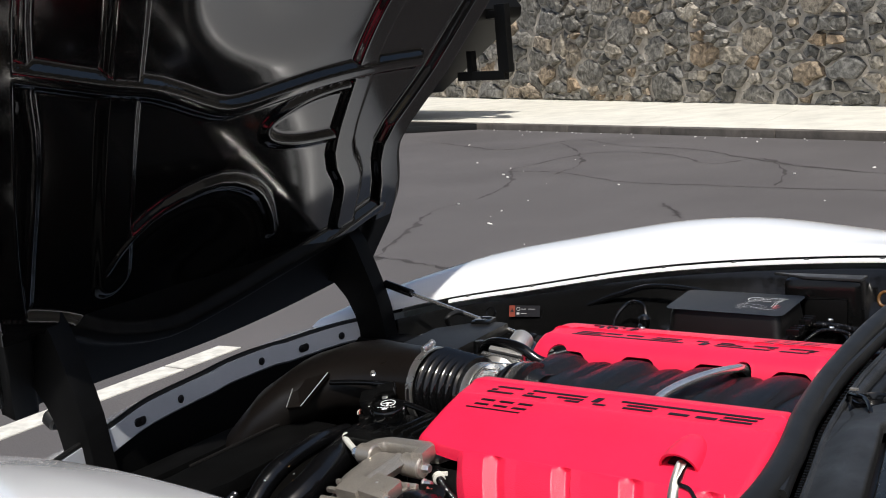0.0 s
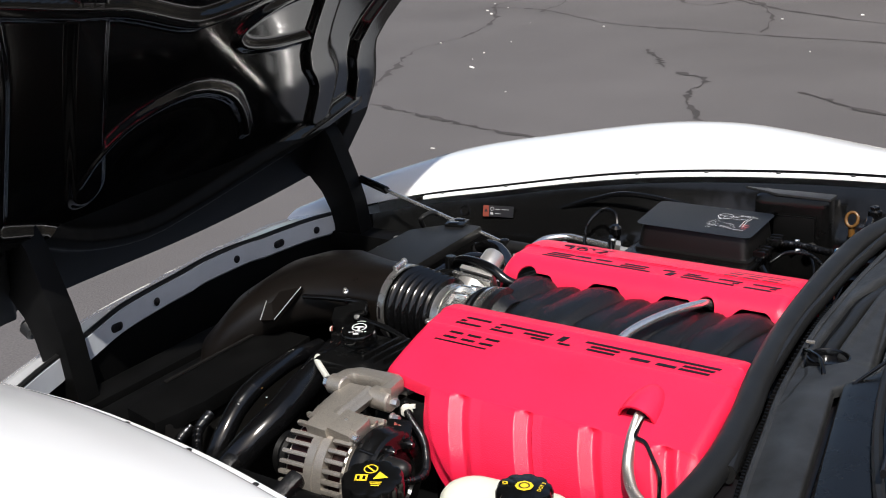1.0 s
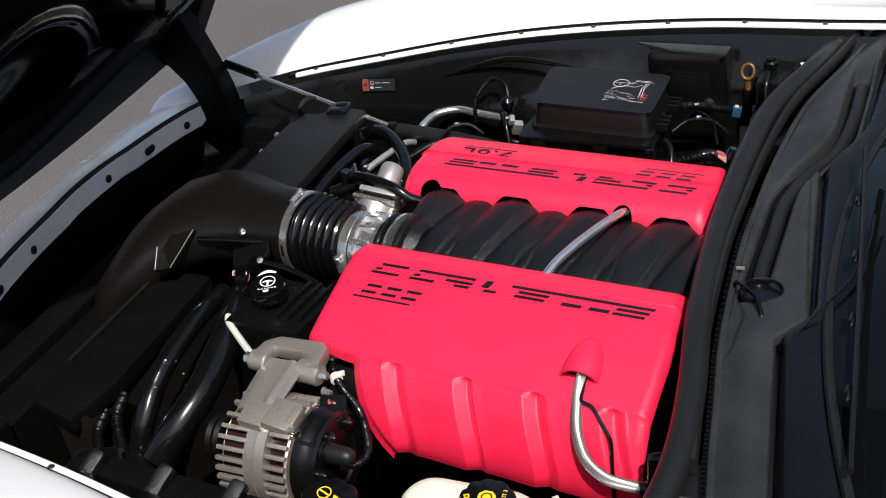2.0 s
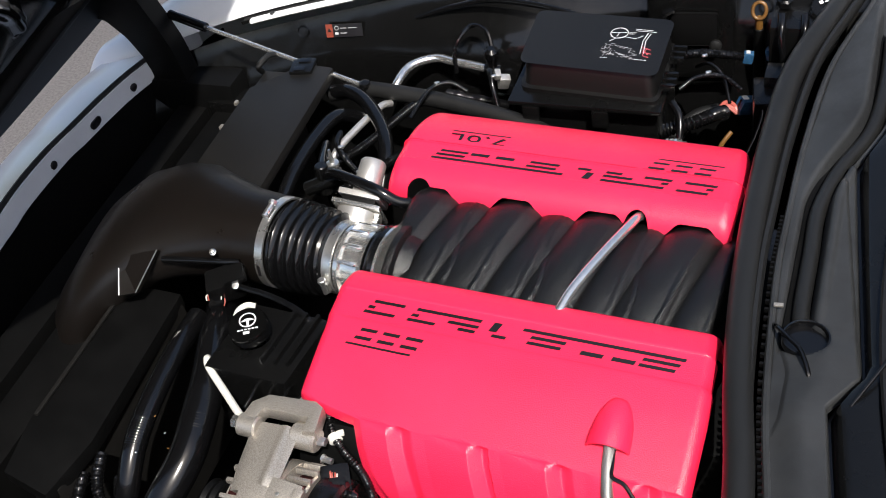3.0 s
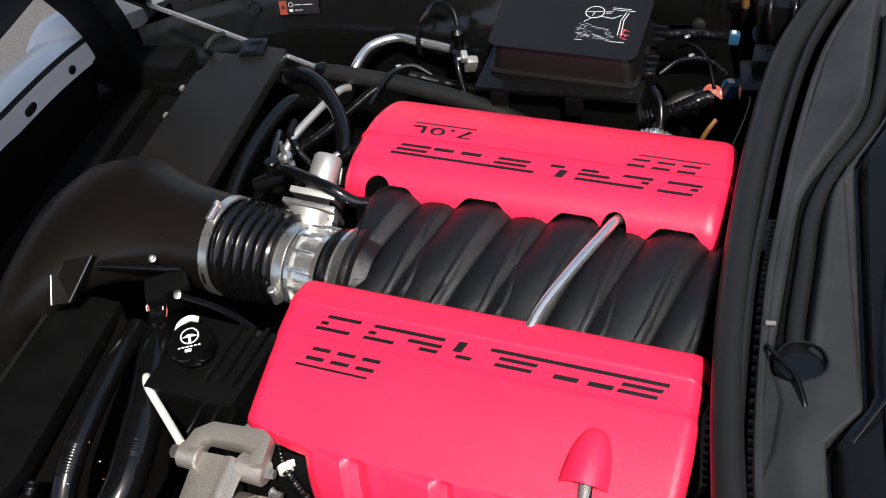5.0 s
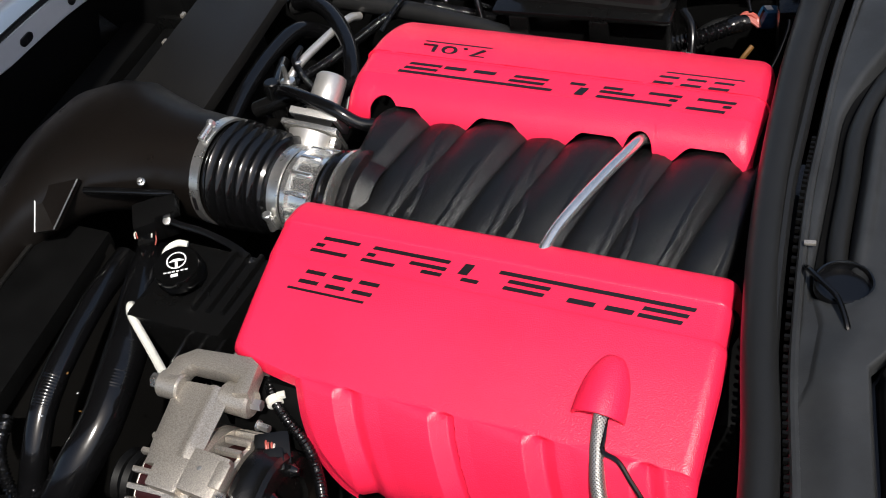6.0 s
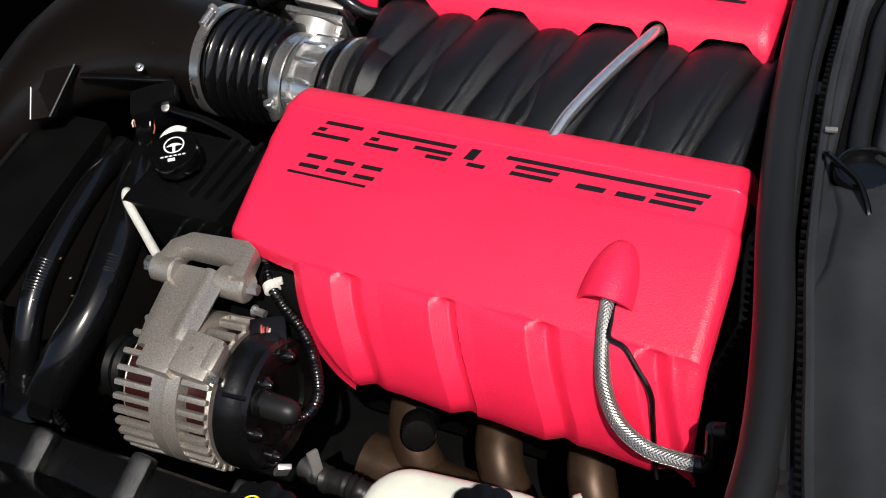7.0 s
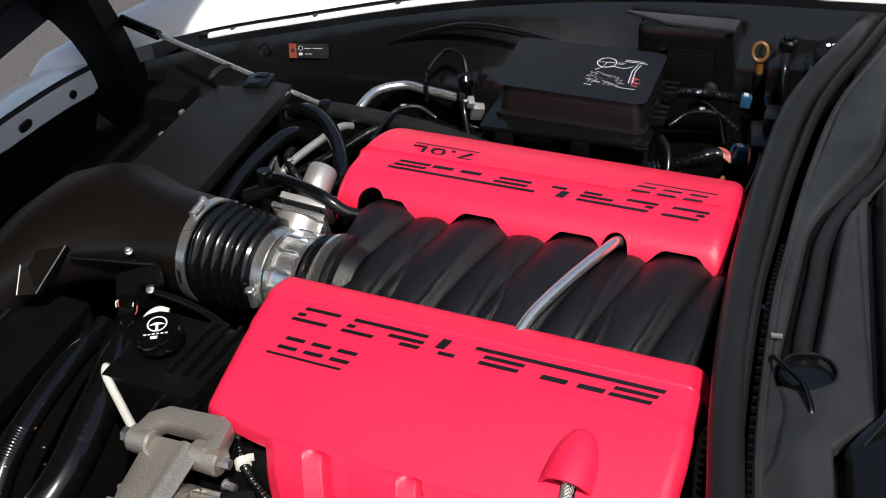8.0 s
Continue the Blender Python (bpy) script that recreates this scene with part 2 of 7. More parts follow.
def lathe(profile, p, d, seg=28, bm=None, wave=None):
    """profile: (radius, height) along direction d from p."""
    b = bmesh.new()
    m = axis_matrix(p, d)
    rings = []
    for r, z in profile:
        ring = []
        for i in range(seg):
            a = 2 * math.pi * i / seg
            rr = r * (wave(a, z) if wave else 1)
            ring.append(b.verts.new(m @ Vector((rr * math.cos(a), rr * math.sin(a), z))))
        rings.append(ring)
    for r1, r2 in zip(rings, rings[1:]):
        for i in range(seg):
            b.faces.new((r1[i], r1[(i + 1) % seg], r2[(i + 1) % seg], r2[i]))
    if profile[0][0] > 1e-5:
        b.faces.new(rings[0][::-1])
    if profile[-1][0] > 1e-5:
        b.faces.new(rings[-1])
    bmesh.ops.remove_doubles(b, verts=b.verts[:], dist=1e-6)
    bmesh.ops.recalc_face_normals(b, faces=b.faces[:])
    return merge(bm, b) if bm else b


def rod(p0, p1, r, seg=16, bm=None, soft=0.15):
    p0, p1 = Vector(p0), Vector(p1)
    L, c = (p1 - p0).length, min(r * soft, (p1 - p0).length * 0.3)
    return lathe([(r - c, 0), (r, c), (r, L - c), (r - c, L)], p0, p1 - p0, seg, bm)


def smooth_path(pts, n=8):
    pts = [Vector(p) for p in pts]
    ext = [2 * pts[0] - pts[1]] + pts + [2 * pts[-1] - pts[-2]]
    out = []
    for i in range(1, len(ext) - 2):
        a, b, c, d = ext[i - 1:i + 3]
        for k in range(n):
            t = k / n
            out.append(0.5 * ((2 * b) + (c - a) * t + (2 * a - 5 * b + 4 * c - d) * t * t + (3 * b - a - 3 * c + d) * t ** 3))
    out.append(pts[-1])
    return out


def tube(pts, r, seg=12, n=8, ridges=0.0, pitch=0.006, bm=None, radii=None, flat=1.0):
    """A tube along a smooth path; ridges: depth of its corrugation."""
    path = smooth_path(pts, n)
    if ridges:
        dense, acc = [path[0]], 0
        for a, b in zip(path, path[1:]):
            k = max(1, int((b - a).length / (pitch / 4)))
            dense += [a.lerp(b, (i + 1) / k) for i in range(k)]
        path = dense
    b = bmesh.new()
    up, rings, run = Vector((0.123, 0.231, 0.97)).normalized(), [], 0.0
    for i, p in enumerate(path):
        tan = (path[min(i + 1, len(path) - 1)] - path[max(i - 1, 0)]).normalized()
        side = tan.cross(up).normalized()
        up2 = side.cross(tan).normalized()
        if i:
            run += (p - path[i - 1]).length
        rr = r if radii is None else float(np.interp(i / (len(path) - 1), np.linspace(0, 1, len(radii)), radii))
        if ridges:
            rr += ridges * math.cos(2 * math.pi * run / pitch)
        rings.append([b.verts.new(p + rr * (math.cos(2 * math.pi * j / seg) * side + flat * math.sin(2 * math.pi * j / seg) * up2)) for j in range(seg)])
    for r1, r2 in zip(rings, rings[1:]):
        for j in range(seg):
            b.faces.new((r1[j], r1[(j + 1) % seg], r2[(j + 1) % seg], r2[j]))
    b.faces.new(rings[0][::-1])
    b.faces.new(rings[-1])
    bmesh.ops.recalc_face_normals(b, faces=b.faces[:])
    return merge(bm, b) if bm else b


def prism(poly, z0, z1, m=None, bevel=0.0, bm=None):
    """A flat outline pulled up from z0 to z1."""
    b = bmesh.new()
    vs = [b.verts.new((x, y, z0)) for x, y in poly]
    f = b.faces.new(vs)
    ret = bmesh.ops.extrude_face_region(b, geom=[f])
    bmesh.ops.translate(b, verts=[v for v in ret["geom"] if isinstance(v, bmesh.types.BMVert)], vec=(0, 0, z1 - z0))
    bmesh.ops.recalc_face_normals(b, faces=b.faces[:])
    if bevel:
        bmesh.ops.bevel(b, geom=b.edges[:], offset=bevel, segments=2, affect="EDGES", profile=0.7)
    if m is not None:
        bmesh.ops.transform(b, matrix=m, verts=b.verts[:])
    return merge(bm, b) if bm else b


def sheet(fn, us, vs, thick=0.0, bm=None):
    """A surface fn(u, v) over two lists of parameters; thick: closed to that depth along its back."""
    b = bmesh.new()
    g = [[b.verts.new(fn(u, v)) for v in vs] for u in us]
    for i in range(len(us) - 1):
        for j in range(len(vs) - 1):
            b.faces.new((g[i][j], g[i + 1][j], g[i + 1][j + 1], g[i][j + 1]))
    bmesh.ops.remove_doubles(b, verts=b.verts[:], dist=1e-7)
    if thick:
        b.normal_update()
        front = b.faces[:]
        rim = [e for e in b.edges if e.is_boundary]
        twin = {v: b.verts.new(v.co - v.normal * thick) for v in b.verts[:]}
        for f in front:
            b.faces.new([twin[v] for v in reversed(f.verts[:])])
        for e in rim:
            f = e.link_faces[0]
            vs = f.verts[:]
            p, q = e.verts
            if vs[(vs.index(p) + 1) % len(vs)] != q:
                p, q = q, p
            b.faces.new((q, p, twin[p], twin[q]))
    return merge(bm, b) if bm else b


def loft(sections, seg=28, power=2.0, bm=None, cap=True):
    """sections: (centre, half width, half height, direction); a closed tube of rounded sections, width level."""
    b = bmesh.new()
    rings = []
    for c, w, hgt, d in sections:
        d = Vector(d).normalized()
        side = d.cross(Vector((0, 0, 1)))
        side = side.normalized() if side.length > 1e-3 else Vector((0, 1, 0))
        up = side.cross(d).normalized()
        ring = []
        for j in range(seg):
            a = 2 * math.pi * j / seg
            ca, sa = math.cos(a), math.sin(a)
            ring.append(b.verts.new(Vector(c) + w * side * math.copysign(abs(ca) ** (2 / power), ca) + hgt * up * math.copysign(abs(sa) ** (2 / power), sa)))
        rings.append(ring)
    for r1, r2 in zip(rings, rings[1:]):
        for j in range(seg):
            b.faces.new((r1[j], r1[(j + 1) % seg], r2[(j + 1) % seg], r2[j]))
    if cap:
        b.faces.new(rings[0][::-1])
        b.faces.new(rings[-1])
    bmesh.ops.recalc_face_normals(b, faces=b.faces[:])
    return merge(bm, b) if bm else b


def step(a, b, x):
    t = min(1, max(0, (x - a) / (b - a)))
    return t * t * (3 - 2 * t)


def line_through(pts):
    ks = [p[0] for p in pts]
    cols = list(zip(*[p[1:] for p in pts]))
    return lambda k: tuple(float(np.interp(k, ks, c)) for c in cols)


def curve_through(pts):
    ks = [p[0] for p in pts]
    cols = list(zip(*[p[1:] for p in pts]))
    slopes = [np.gradient(np.array(c, float), np.array(ks, float)) for c in cols]

    def at(k):
        k = min(max(k, ks[0]), ks[-1])
        i = max(j for j in range(len(ks) - 1) if ks[j] <= k)
        w = ks[i + 1] - ks[i]
        t = (k - ks[i]) / w
        h0, h1, h2, h3 = 2 * t ** 3 - 3 * t * t + 1, t ** 3 - 2 * t * t + t, 3 * t * t - 2 * t ** 3, t ** 3 - t * t
        return tuple(float(h0 * c[i] + h1 * w * g[i] + h2 * c[i + 1] + h3 * w * g[i + 1]) for c, g in zip(cols, slopes))
    return at


def words(text, size, m, material, parent, name="lettering", depth=0.0006, space=1.0):
    cu = bpy.data.curves.new("words", "FONT")
    cu.body, cu.size, cu.extrude, cu.align_x, cu.align_y = text, size, depth, "CENTER", "CENTER"
    cu.space_character = space
    tmp = bpy.data.objects.new("words", cu)
    scene.collection.objects.link(tmp)
    me = bpy.data.meshes.new_from_object(tmp.evaluated_get(bpy.context.evaluated_depsgraph_get()))
    b = bmesh.new()
    b.from_mesh(me)
    bmesh.ops.transform(b, matrix=m, verts=b.verts[:])
    bpy.data.objects.remove(tmp)
    bpy.data.curves.remove(cu)
    bpy.data.meshes.remove(me)
    return part(name, b, material, parent, smooth=0)


def lin(a, b, n):
    return [a + (b - a) * i / (n - 1) for i in range(n)]


# ---------------------------------------------------------------- the parking lot
KERB_P, KERB_D = Vector((-4.96, 11.62, 0)), Vector((0.904, -0.427, 0)).normalized()
WALL_P, WALL_D = Vector((-5.0, 14.9, 0)), Vector((0.830, -0.557, 0)).normalized()
KERB_N, WALL_N = Vector((KERB_D.y, -KERB_D.x, 0)), Vector((WALL_D.y, -WALL_D.x, 0))
KERB_H = 0.085

b = bmesh.new()
bmesh.ops.create_grid(b, x_segments=8, y_segments=8, size=400)
ground = solo("ground", b, M["asphalt"], "sun-bleached grey asphalt of the parking lot", "ground", kind="structure", smooth=0)


# kerb stones, each a block of its own, and the footpath behind them
kerb = thing("kerb", KERB_P, "weathered grey concrete kerb along the lot", "kerb", kind="structure")
for i in range(-14, 10):
    mid = KERB_P + KERB_D * (i * 1.8 + 0.9) - KERB_N * 0.075 + Vector((0, 0, KERB_H / 2 - 0.02))
    m = Matrix.Translation(mid) @ Matrix.Rotation(math.atan2(KERB_D.y, KERB_D.x), 4, "Z")
    part("kerb_stone", box((1.785, 0.15, KERB_H + 0.04), m, 0.018), M["kerb"], kerb)
b = bmesh.new()
far0, far1 = WALL_P - WALL_D * 26, WALL_P + WALL_D * 16
near0, near1 = KERB_P - KERB_D * 26 - KERB_N * 0.15, KERB_P + KERB_D * 16 - KERB_N * 0.15
n_slab = 20
pave = thing("pavement", KERB_P, "pale sunlit concrete footpath below the stone wall", "pavement", kind="structure")
for i in range(n_slab):
    t0, t1 = i / n_slab + 0.00008, (i + 1) / n_slab - 0.00008
    poly = [near0.lerp(near1, t0), near0.lerp(near1, t1), far0.lerp(far1, t1), far0.lerp(far1, t0)]
    part("paving_slab", prism([(p.x, p.y) for p in poly], 0.0, KERB_H - 0.004, None, 0), M["concrete"], pave)

# painted bay line
rnd = random.Random(5)
line_bm = bmesh.new()
for i in range(9):
    y0, y1 = -2.2 + i * 0.52, -2.2 + (i + 1) * 0.52 - 0.022
    if y1 > 2.31:
        y1 = 2.31
    x = -3.11 - 0.012 * (y0 - 1)
    prism([(x - 0.068 + rnd.uniform(-.006, .006), y0), (x + 0.068 + rnd.uniform(-.006, .006), y0 + rnd.uniform(-.01, .01)),
           (x + 0.068 + rnd.uniform(-.006, .006), y1), (x - 0.068, y1 + rnd.uniform(-.01, .01))], 0.0, 0.004, bm=line_bm)
solo("bay_line", line_bm, M["line"], "cracked white painted parking bay line on the asphalt", "road marking", kind="structure", smooth=0)

CRACKS = [
    [(-3.66, 4.10), (-4.04, 4.91), (-4.25, 5.45), (-4.51, 6.07), (-4.50, 6.78), (-4.59, 7.26), (-4.79, 7.79), (-5.26, 8.61)],
    [(-5.23, 8.40), (-4.61, 8.34), (-3.62, 7.64), (-2.77, 7.40), (-2.13, 7.22), (-1.32, 7.06), (0.2, 6.7)],
    [(-5.26, 8.61), (-5.02, 9.83), (-4.43, 9.82), (-3.92, 9.50), (-3.24, 8.77), (-2.91, 9.12), (-2.44, 8.30), (-2.18, 7.31)],
    [(-8.6, 11.9), (-7.2, 10.9), (-6.3, 10.4), (-5.9, 11.3), (-4.9, 10.5), (-3.8, 9.9), (-2.9, 9.0), (-1.6, 8.0), (0.4, 7.4)],
    [(-4.54, 8.15), (-4.65, 8.92), (-5.2, 9.95), (-5.95, 11.0)],
    [(-2.75, 6.5), (-2.5, 6.1), (-2.38, 5.85)],
    [(-4.0, 4.4), (-3.5, 4.25), (-3.0, 4.07), (-2.6, 3.93), (-1.9, 3.75)],
    [(-2.22, 5.72), (-1.95, 5.5), (-1.9, 5.1), (-1.78, 4.8), (-1.55, 4.4)],
    [(-1.3, 5.3), (-0.8, 4.9), (0.0, 4.6), (0.9, 4.5)],
]
for k, pts in enumerate(CRACKS):
    rnd = random.Random(40 + k)
    pth, fine = smooth_path([(x, y, 0) for x, y in pts], 9), []
    for p in pth:
        fine.append(p + Vector((rnd.uniform(-.020, .020), rnd.uniform(-.020, .020), 0)))
    b = bmesh.new()
    prev = None
    for i, p in enumerate(fine):
        tan = (fine[min(i + 1, len(fine) - 1)] - fine[max(0, i - 1)]).normalized()
        w = rnd.choice((0.004, 0.006, 0.009, 0.014, 0.022, 0.034)) * rnd.uniform(0.6, 1.1) * (0.5 if i in (0, len(fine) - 1) else 1)
        side = Vector((-tan.y, tan.x, 0)) * w
        cur = (b.verts.new(p + side + Vector((0, 0, .0010 + .0003 * k))), b.verts.new(p - side + Vector((0, 0, .0010 + .0003 * k))))
        if prev:
            b.faces.new((prev[0], prev[1], cur[1], cur[0]))
        prev = cur
    bmesh.ops.recalc_face_normals(b, faces=b.faces[:])
    solo("asphalt_crack", b, M["crack"], "dark jagged crack running across the asphalt", "crack", kind="structure", smooth=0)

rnd = random.Random(9)
b = bmesh.new()
spots = [(-7.1, 12.1), (-3.66, 5.53), (-5.2, 11.4), (-4.95, 8.0), (-3.9, 6.1), (-3.95, 6.6), (-4.9, 9.3), (-3.4, 10.5), (-3.85, 5.85), (-3.0, 4.85)]
for i in range(80):
    x, y = spots[i] if i < len(spots) else (rnd.uniform(-9, 1), rnd.uniform(3, 11.5))
    if i >= 34:
        a = rnd.uniform(-9, 7)
        q = KERB_P + KERB_D * a + KERB_N * rnd.uniform(0.02, 0.12)
        x, y = q.x, q.y
    s = rnd.uniform(0.005, 0.014) * (1.9 if i < 4 else 1)
    m = pose(x, y, s * 0.35, rnd.uniform(-20, 20), rnd.uniform(-20, 20), rnd.uniform(0, 360))
    box((s * 2, s * rnd.uniform(.8, 1.6), s * 0.7), m, s * 0.2, 1, bm=b)
solo("litter", b, M["litter"], "scattered pale grit and leaf litter on the asphalt", "litter", kind="stuff", smooth=0)

# rubble wall: mortar core, stones as pieces of it
wall = thing("wall_stone", WALL_P, "tall rubble wall of grey and brown fieldstones in mortar", "wall", kind="structure")
WALL_TOP = 4.2
m = Matrix.Translation(WALL_P - WALL_N * 0.203 + Vector((0, 0, WALL_TOP / 2))) @ Matrix.Rotation(math.atan2(WALL_D.y, WALL_D.x), 4, "Z")
part("mortar_core", box((52, 0.46, WALL_TOP), m, 0), M["mortar"], wall, smooth=0)


def rubble(a0, a1, z0, z1, count, seed):
    """Irregular cells, wider than high, as outlines on the wall's face."""
    r = random.Random(seed)
    sx = 0.50
    seeds, tries = [], 0
    while len(seeds) < count and tries < 40000:
        tries += 1
        p = (r.uniform(a0, a1) * sx, r.uniform(z0, z1))
        need = r.choice((0.12, 0.16, 0.22, 0.28, 0.36, 0.44))
        if all((p[0] - q[0]) ** 2 + (p[1] - q[1]) ** 2 > (0.5 * (need + q[2])) ** 2 for q in seeds):
            seeds.append((*p, need))
    out = []
    for i, s in enumerate(seeds):
        poly = [(s[0] - .6, s[1] - .6), (s[0] + .6, s[1] - .6), (s[0] + .6, s[1] + .6), (s[0] - .6, s[1] + .6)]
        poly = [(min(max(x, a0 * sx), a1 * sx), min(max(y, z0), z1)) for x, y in poly]
        for j, q in enumerate(seeds):
            if i == j or abs(q[0] - s[0]) > 1.5 or abs(q[1] - s[1]) > 1.5:
                continue
            nx, ny = q[0] - s[0], q[1] - s[1]
            L = math.hypot(nx, ny)
            nx, ny = nx / L, ny / L
            lim = L / 2 + 0.25 * (s[2] - q[2]) - 0.019
            res = []
            for k in range(len(poly)):
                A, B = poly[k], poly[(k + 1) % len(poly)]
                da = (A[0] - s[0]) * nx + (A[1] - s[1]) * ny - lim
                db = (B[0] - s[0]) * nx + (B[1] - s[1]) * ny - lim
                if da <= 0:
                    res.append(A)
                if da * db < 0:
                    t = da / (da - db)
                    res.append((A[0] + t * (B[0] - A[0]), A[1] + t * (B[1] - A[1])))
            poly = res
            if len(poly) < 3:
                break
        if len(poly) >= 3:
            out.append([(x / sx, y) for x, y in poly])
    return out


def stone(poly, seed):
    r = random.Random(seed)
    cx, cy = sum(p[0] for p in poly) / len(poly), sum(p[1] for p in poly) / len(poly)
    bb = bmesh.new()
    depth = r.uniform(0.05, 0.12)
    tilt = (r.uniform(-.25, .25), r.uniform(-.25, .25))
    pts = []
    for k in range(len(poly)):
        A, B = poly[k], poly[(k + 1) % len(poly)]
        n = max(1, int(math.hypot(B[0] - A[0], B[1] - A[1]) / 0.085))
        for i in range(n):
            t = i / n
            pts.append((A[0] + t * (B[0] - A[0]) + r.uniform(-.034, .034), A[1] + t * (B[1] - A[1]) + r.uniform(-.026, .026)))
    rings = []
    for f, d in ((1.0, -0.01), (0.95, depth * 0.65), (0.78, depth)):
        rings.append([bb.verts.new(WALL_P + WALL_D * (cx + (x - cx) * f) + Vector((0, 0, cy + (y - cy) * f)) + WALL_N * (d + (f < 1) * (tilt[0] * (x - cx) + tilt[1] * (y - cy)) * 0.35 + (r.uniform(-.016, .016) if f < 1 else 0)))
                      for x, y in pts])
    for r1, r2 in zip(rings, rings[1:]):
        for i in range(len(pts)):
            bb.faces.new((r1[i], r1[(i + 1) % len(pts)], r2[(i + 1) % len(pts)], r2[i]))
    mid = bb.verts.new(WALL_P + WALL_D * cx + Vector((0, 0, cy)) + WALL_N * (depth + r.uniform(0, .02)))
    for i in range(len(pts)):
        bb.faces.new((rings[-1][i], rings[-1][(i + 1) % len(pts)], mid))
    bmesh.ops.recalc_face_normals(bb, faces=bb.faces[:])
    return bb


# ---------------------------------------------------------------- the car's body
car = thing("sports_car", (0, 0, 0), "white sports car with hood raised over its sunlit engine bay", "car")
# inner edge of each fender: x, distance from the middle, height
EDGE_FAR = curve_through([(-1.02, 0.40, 0.672), (-0.90, 0.475, 0.716), (-0.75, 0.540, 0.751), (-0.53, 0.605, 0.784), (-0.27, 0.655, 0.821), (0.07, 0.695, 0.843), (0.33, 0.697, 0.850), (0.9, 0.72, 0.86)])
EDGE_NEAR = curve_through([(-1.02, 0.42, 0.690), (-0.90, 0.49, 0.728), (-0.73, 0.545, 0.768), (-0.50, 0.588, 0.80), (-0.20, 0.655, 0.825), (0.0, 0.714, 0.838), (0.16, 0.753, 0.845), (0.40, 0.79, 0.858), (0.9, 0.82, 0.87)])


def fender_fn(edge, s):
    def fn(x, k):
        e, z = edge(x)
        # k 0..1 from the inner edge over the crown to the sill
        rise = 0.051 * (1 - 0.55 * step(-0.55, -1.05, x)) * (1 - 1.2 * step(-0.30, 0.45, x)) * (1.0 if s > 0 else 0.5)
        q = step(-0.15, 0.30, x) if s > 0 else 0
        prof = [(0.0, -0.012), (0.008, 0.0), (0.04, rise * 0.42), (0.09, rise * 0.85), (0.15, rise - 0.013 * q), (0.20, rise * 0.80 - 0.038 * q), (0.245, rise * 0.2 - 0.06 * q), (0.275, -0.07 - 0.05 * q), (0.29, -0.18), (0.27, -0.32), (0.25, -0.46)]
        n = len(prof) - 1
        f = k * n
        i = min(int(f), n - 1)
        t = f - i
        a, b, c, d = (prof[max(i - 1, 0)], prof[i], prof[i + 1], prof[min(i + 2, n)])
        o = [0.5 * (2 * b[j] + (c[j] - a[j]) * t + (2 * a[j] - 5 * b[j] + 4 * c[j] - d[j]) * t * t + (3 * b[j] - a[j] - 3 * c[j] + d[j]) * t ** 3) for j in (0, 1)]
        return Vector((x, s * (e + o[0] * (1 - (0.5 if s > 0 else 0.15) * step(-0.66, -1.0, x))), z + o[1]))
    return fn


for edge, s, nm in ((EDGE_FAR, 1, "far"), (EDGE_NEAR, -1, "near")):
    fn = fender_fn(edge, s)
    fender = part("fender", sheet(fn, lin(-1.0, 0.85, 60), lin(0, 1, 56), 0.004 * -s), M["white"], car)
    # gutter and lip below the edge
    prof = [(0.004, -0.010), (-0.002, -0.020), (-0.007, -0.021), (-0.009, -0.013), (-0.018, -0.013), (-0.020, -0.016), (-0.020, -0.026)] if s < 0 else [(0.004, -0.010), (-0.004, -0.022), (-0.011, -0.023), (-0.014, -0.015), (-0.0205, -0.015), (-0.0215, -0.0165), (-0.0215, -0.0200)]

    def lip_fn(x, k, edge=edge, s=s, prof=prof):
        e, z = edge(x)
        o = prof[k]
        return Vector((x, s * (e + o[0]), z + o[1]))
    part("gutter", sheet(lambda x, k: lip_fn(x, k), lin(-0.72, 0.55, 50), [0, 1, 2, 3]), M["rubber"], car)
    part("inner_lip", sheet(lambda x, k: lip_fn(x, k), lin(-0.70, 0.55, 50), [3, 4, 5, 6], 0.002), M["white"], car, "painted inner fender lip")
    for x in lin(-0.66, 0.30, 8):
        e, z = edge(x)
        part("lip_screw", lathe([(0.0, 0), (0.0045, 0.0), (0.005, 0.002), (0.003, 0.004), (0, 0.0042)], (x, s * (e - (0.0115 if s < 0 else 0.0170)), z - 0.0150), (0, 0, 1), 12), M["rubber"], car)

    def apron_fn(x, k, edge=edge, s=s):
        e, z = edge(x)
        o = [(-0.030, -0.030), (-0.038, -0.055), (-0.060, -0.085), (-0.075, -0.12), (-0.085, -0.20), (-0.12, -0.30), (-0.13, -0.5)][k]
        bulge = 0.035 * math.exp(-((x + 0.25) / 0.16) ** 2) * (k in (3, 4)) + 0.02 * math.exp(-((x + 0.25) / 0.2) ** 2) * (k == 2)
        return Vector((x, s * (e + o[0] - bulge), z + o[1]))
    part("inner_fender", sheet(apron_fn, lin(-0.95, 0.42, 46), list(range(7)), 0.003), M["liner"], car, "black plastic inner fender")

# front rail, a grey flange with holes, and the nose in front of it
def rail_x(y):
    return -0.905 + 0.36 * (y - 0.13) ** 2


def rail_top(y):
    # the flange is taller in steps towards the middle
    return 0.716 - 0.010 * step(-0.16, -0.30, y) - 0.008 * step(0.35, 0.55, y) + 0.004 * (step(0.02, 0.06, y) - step(0.20, 0.24, y))


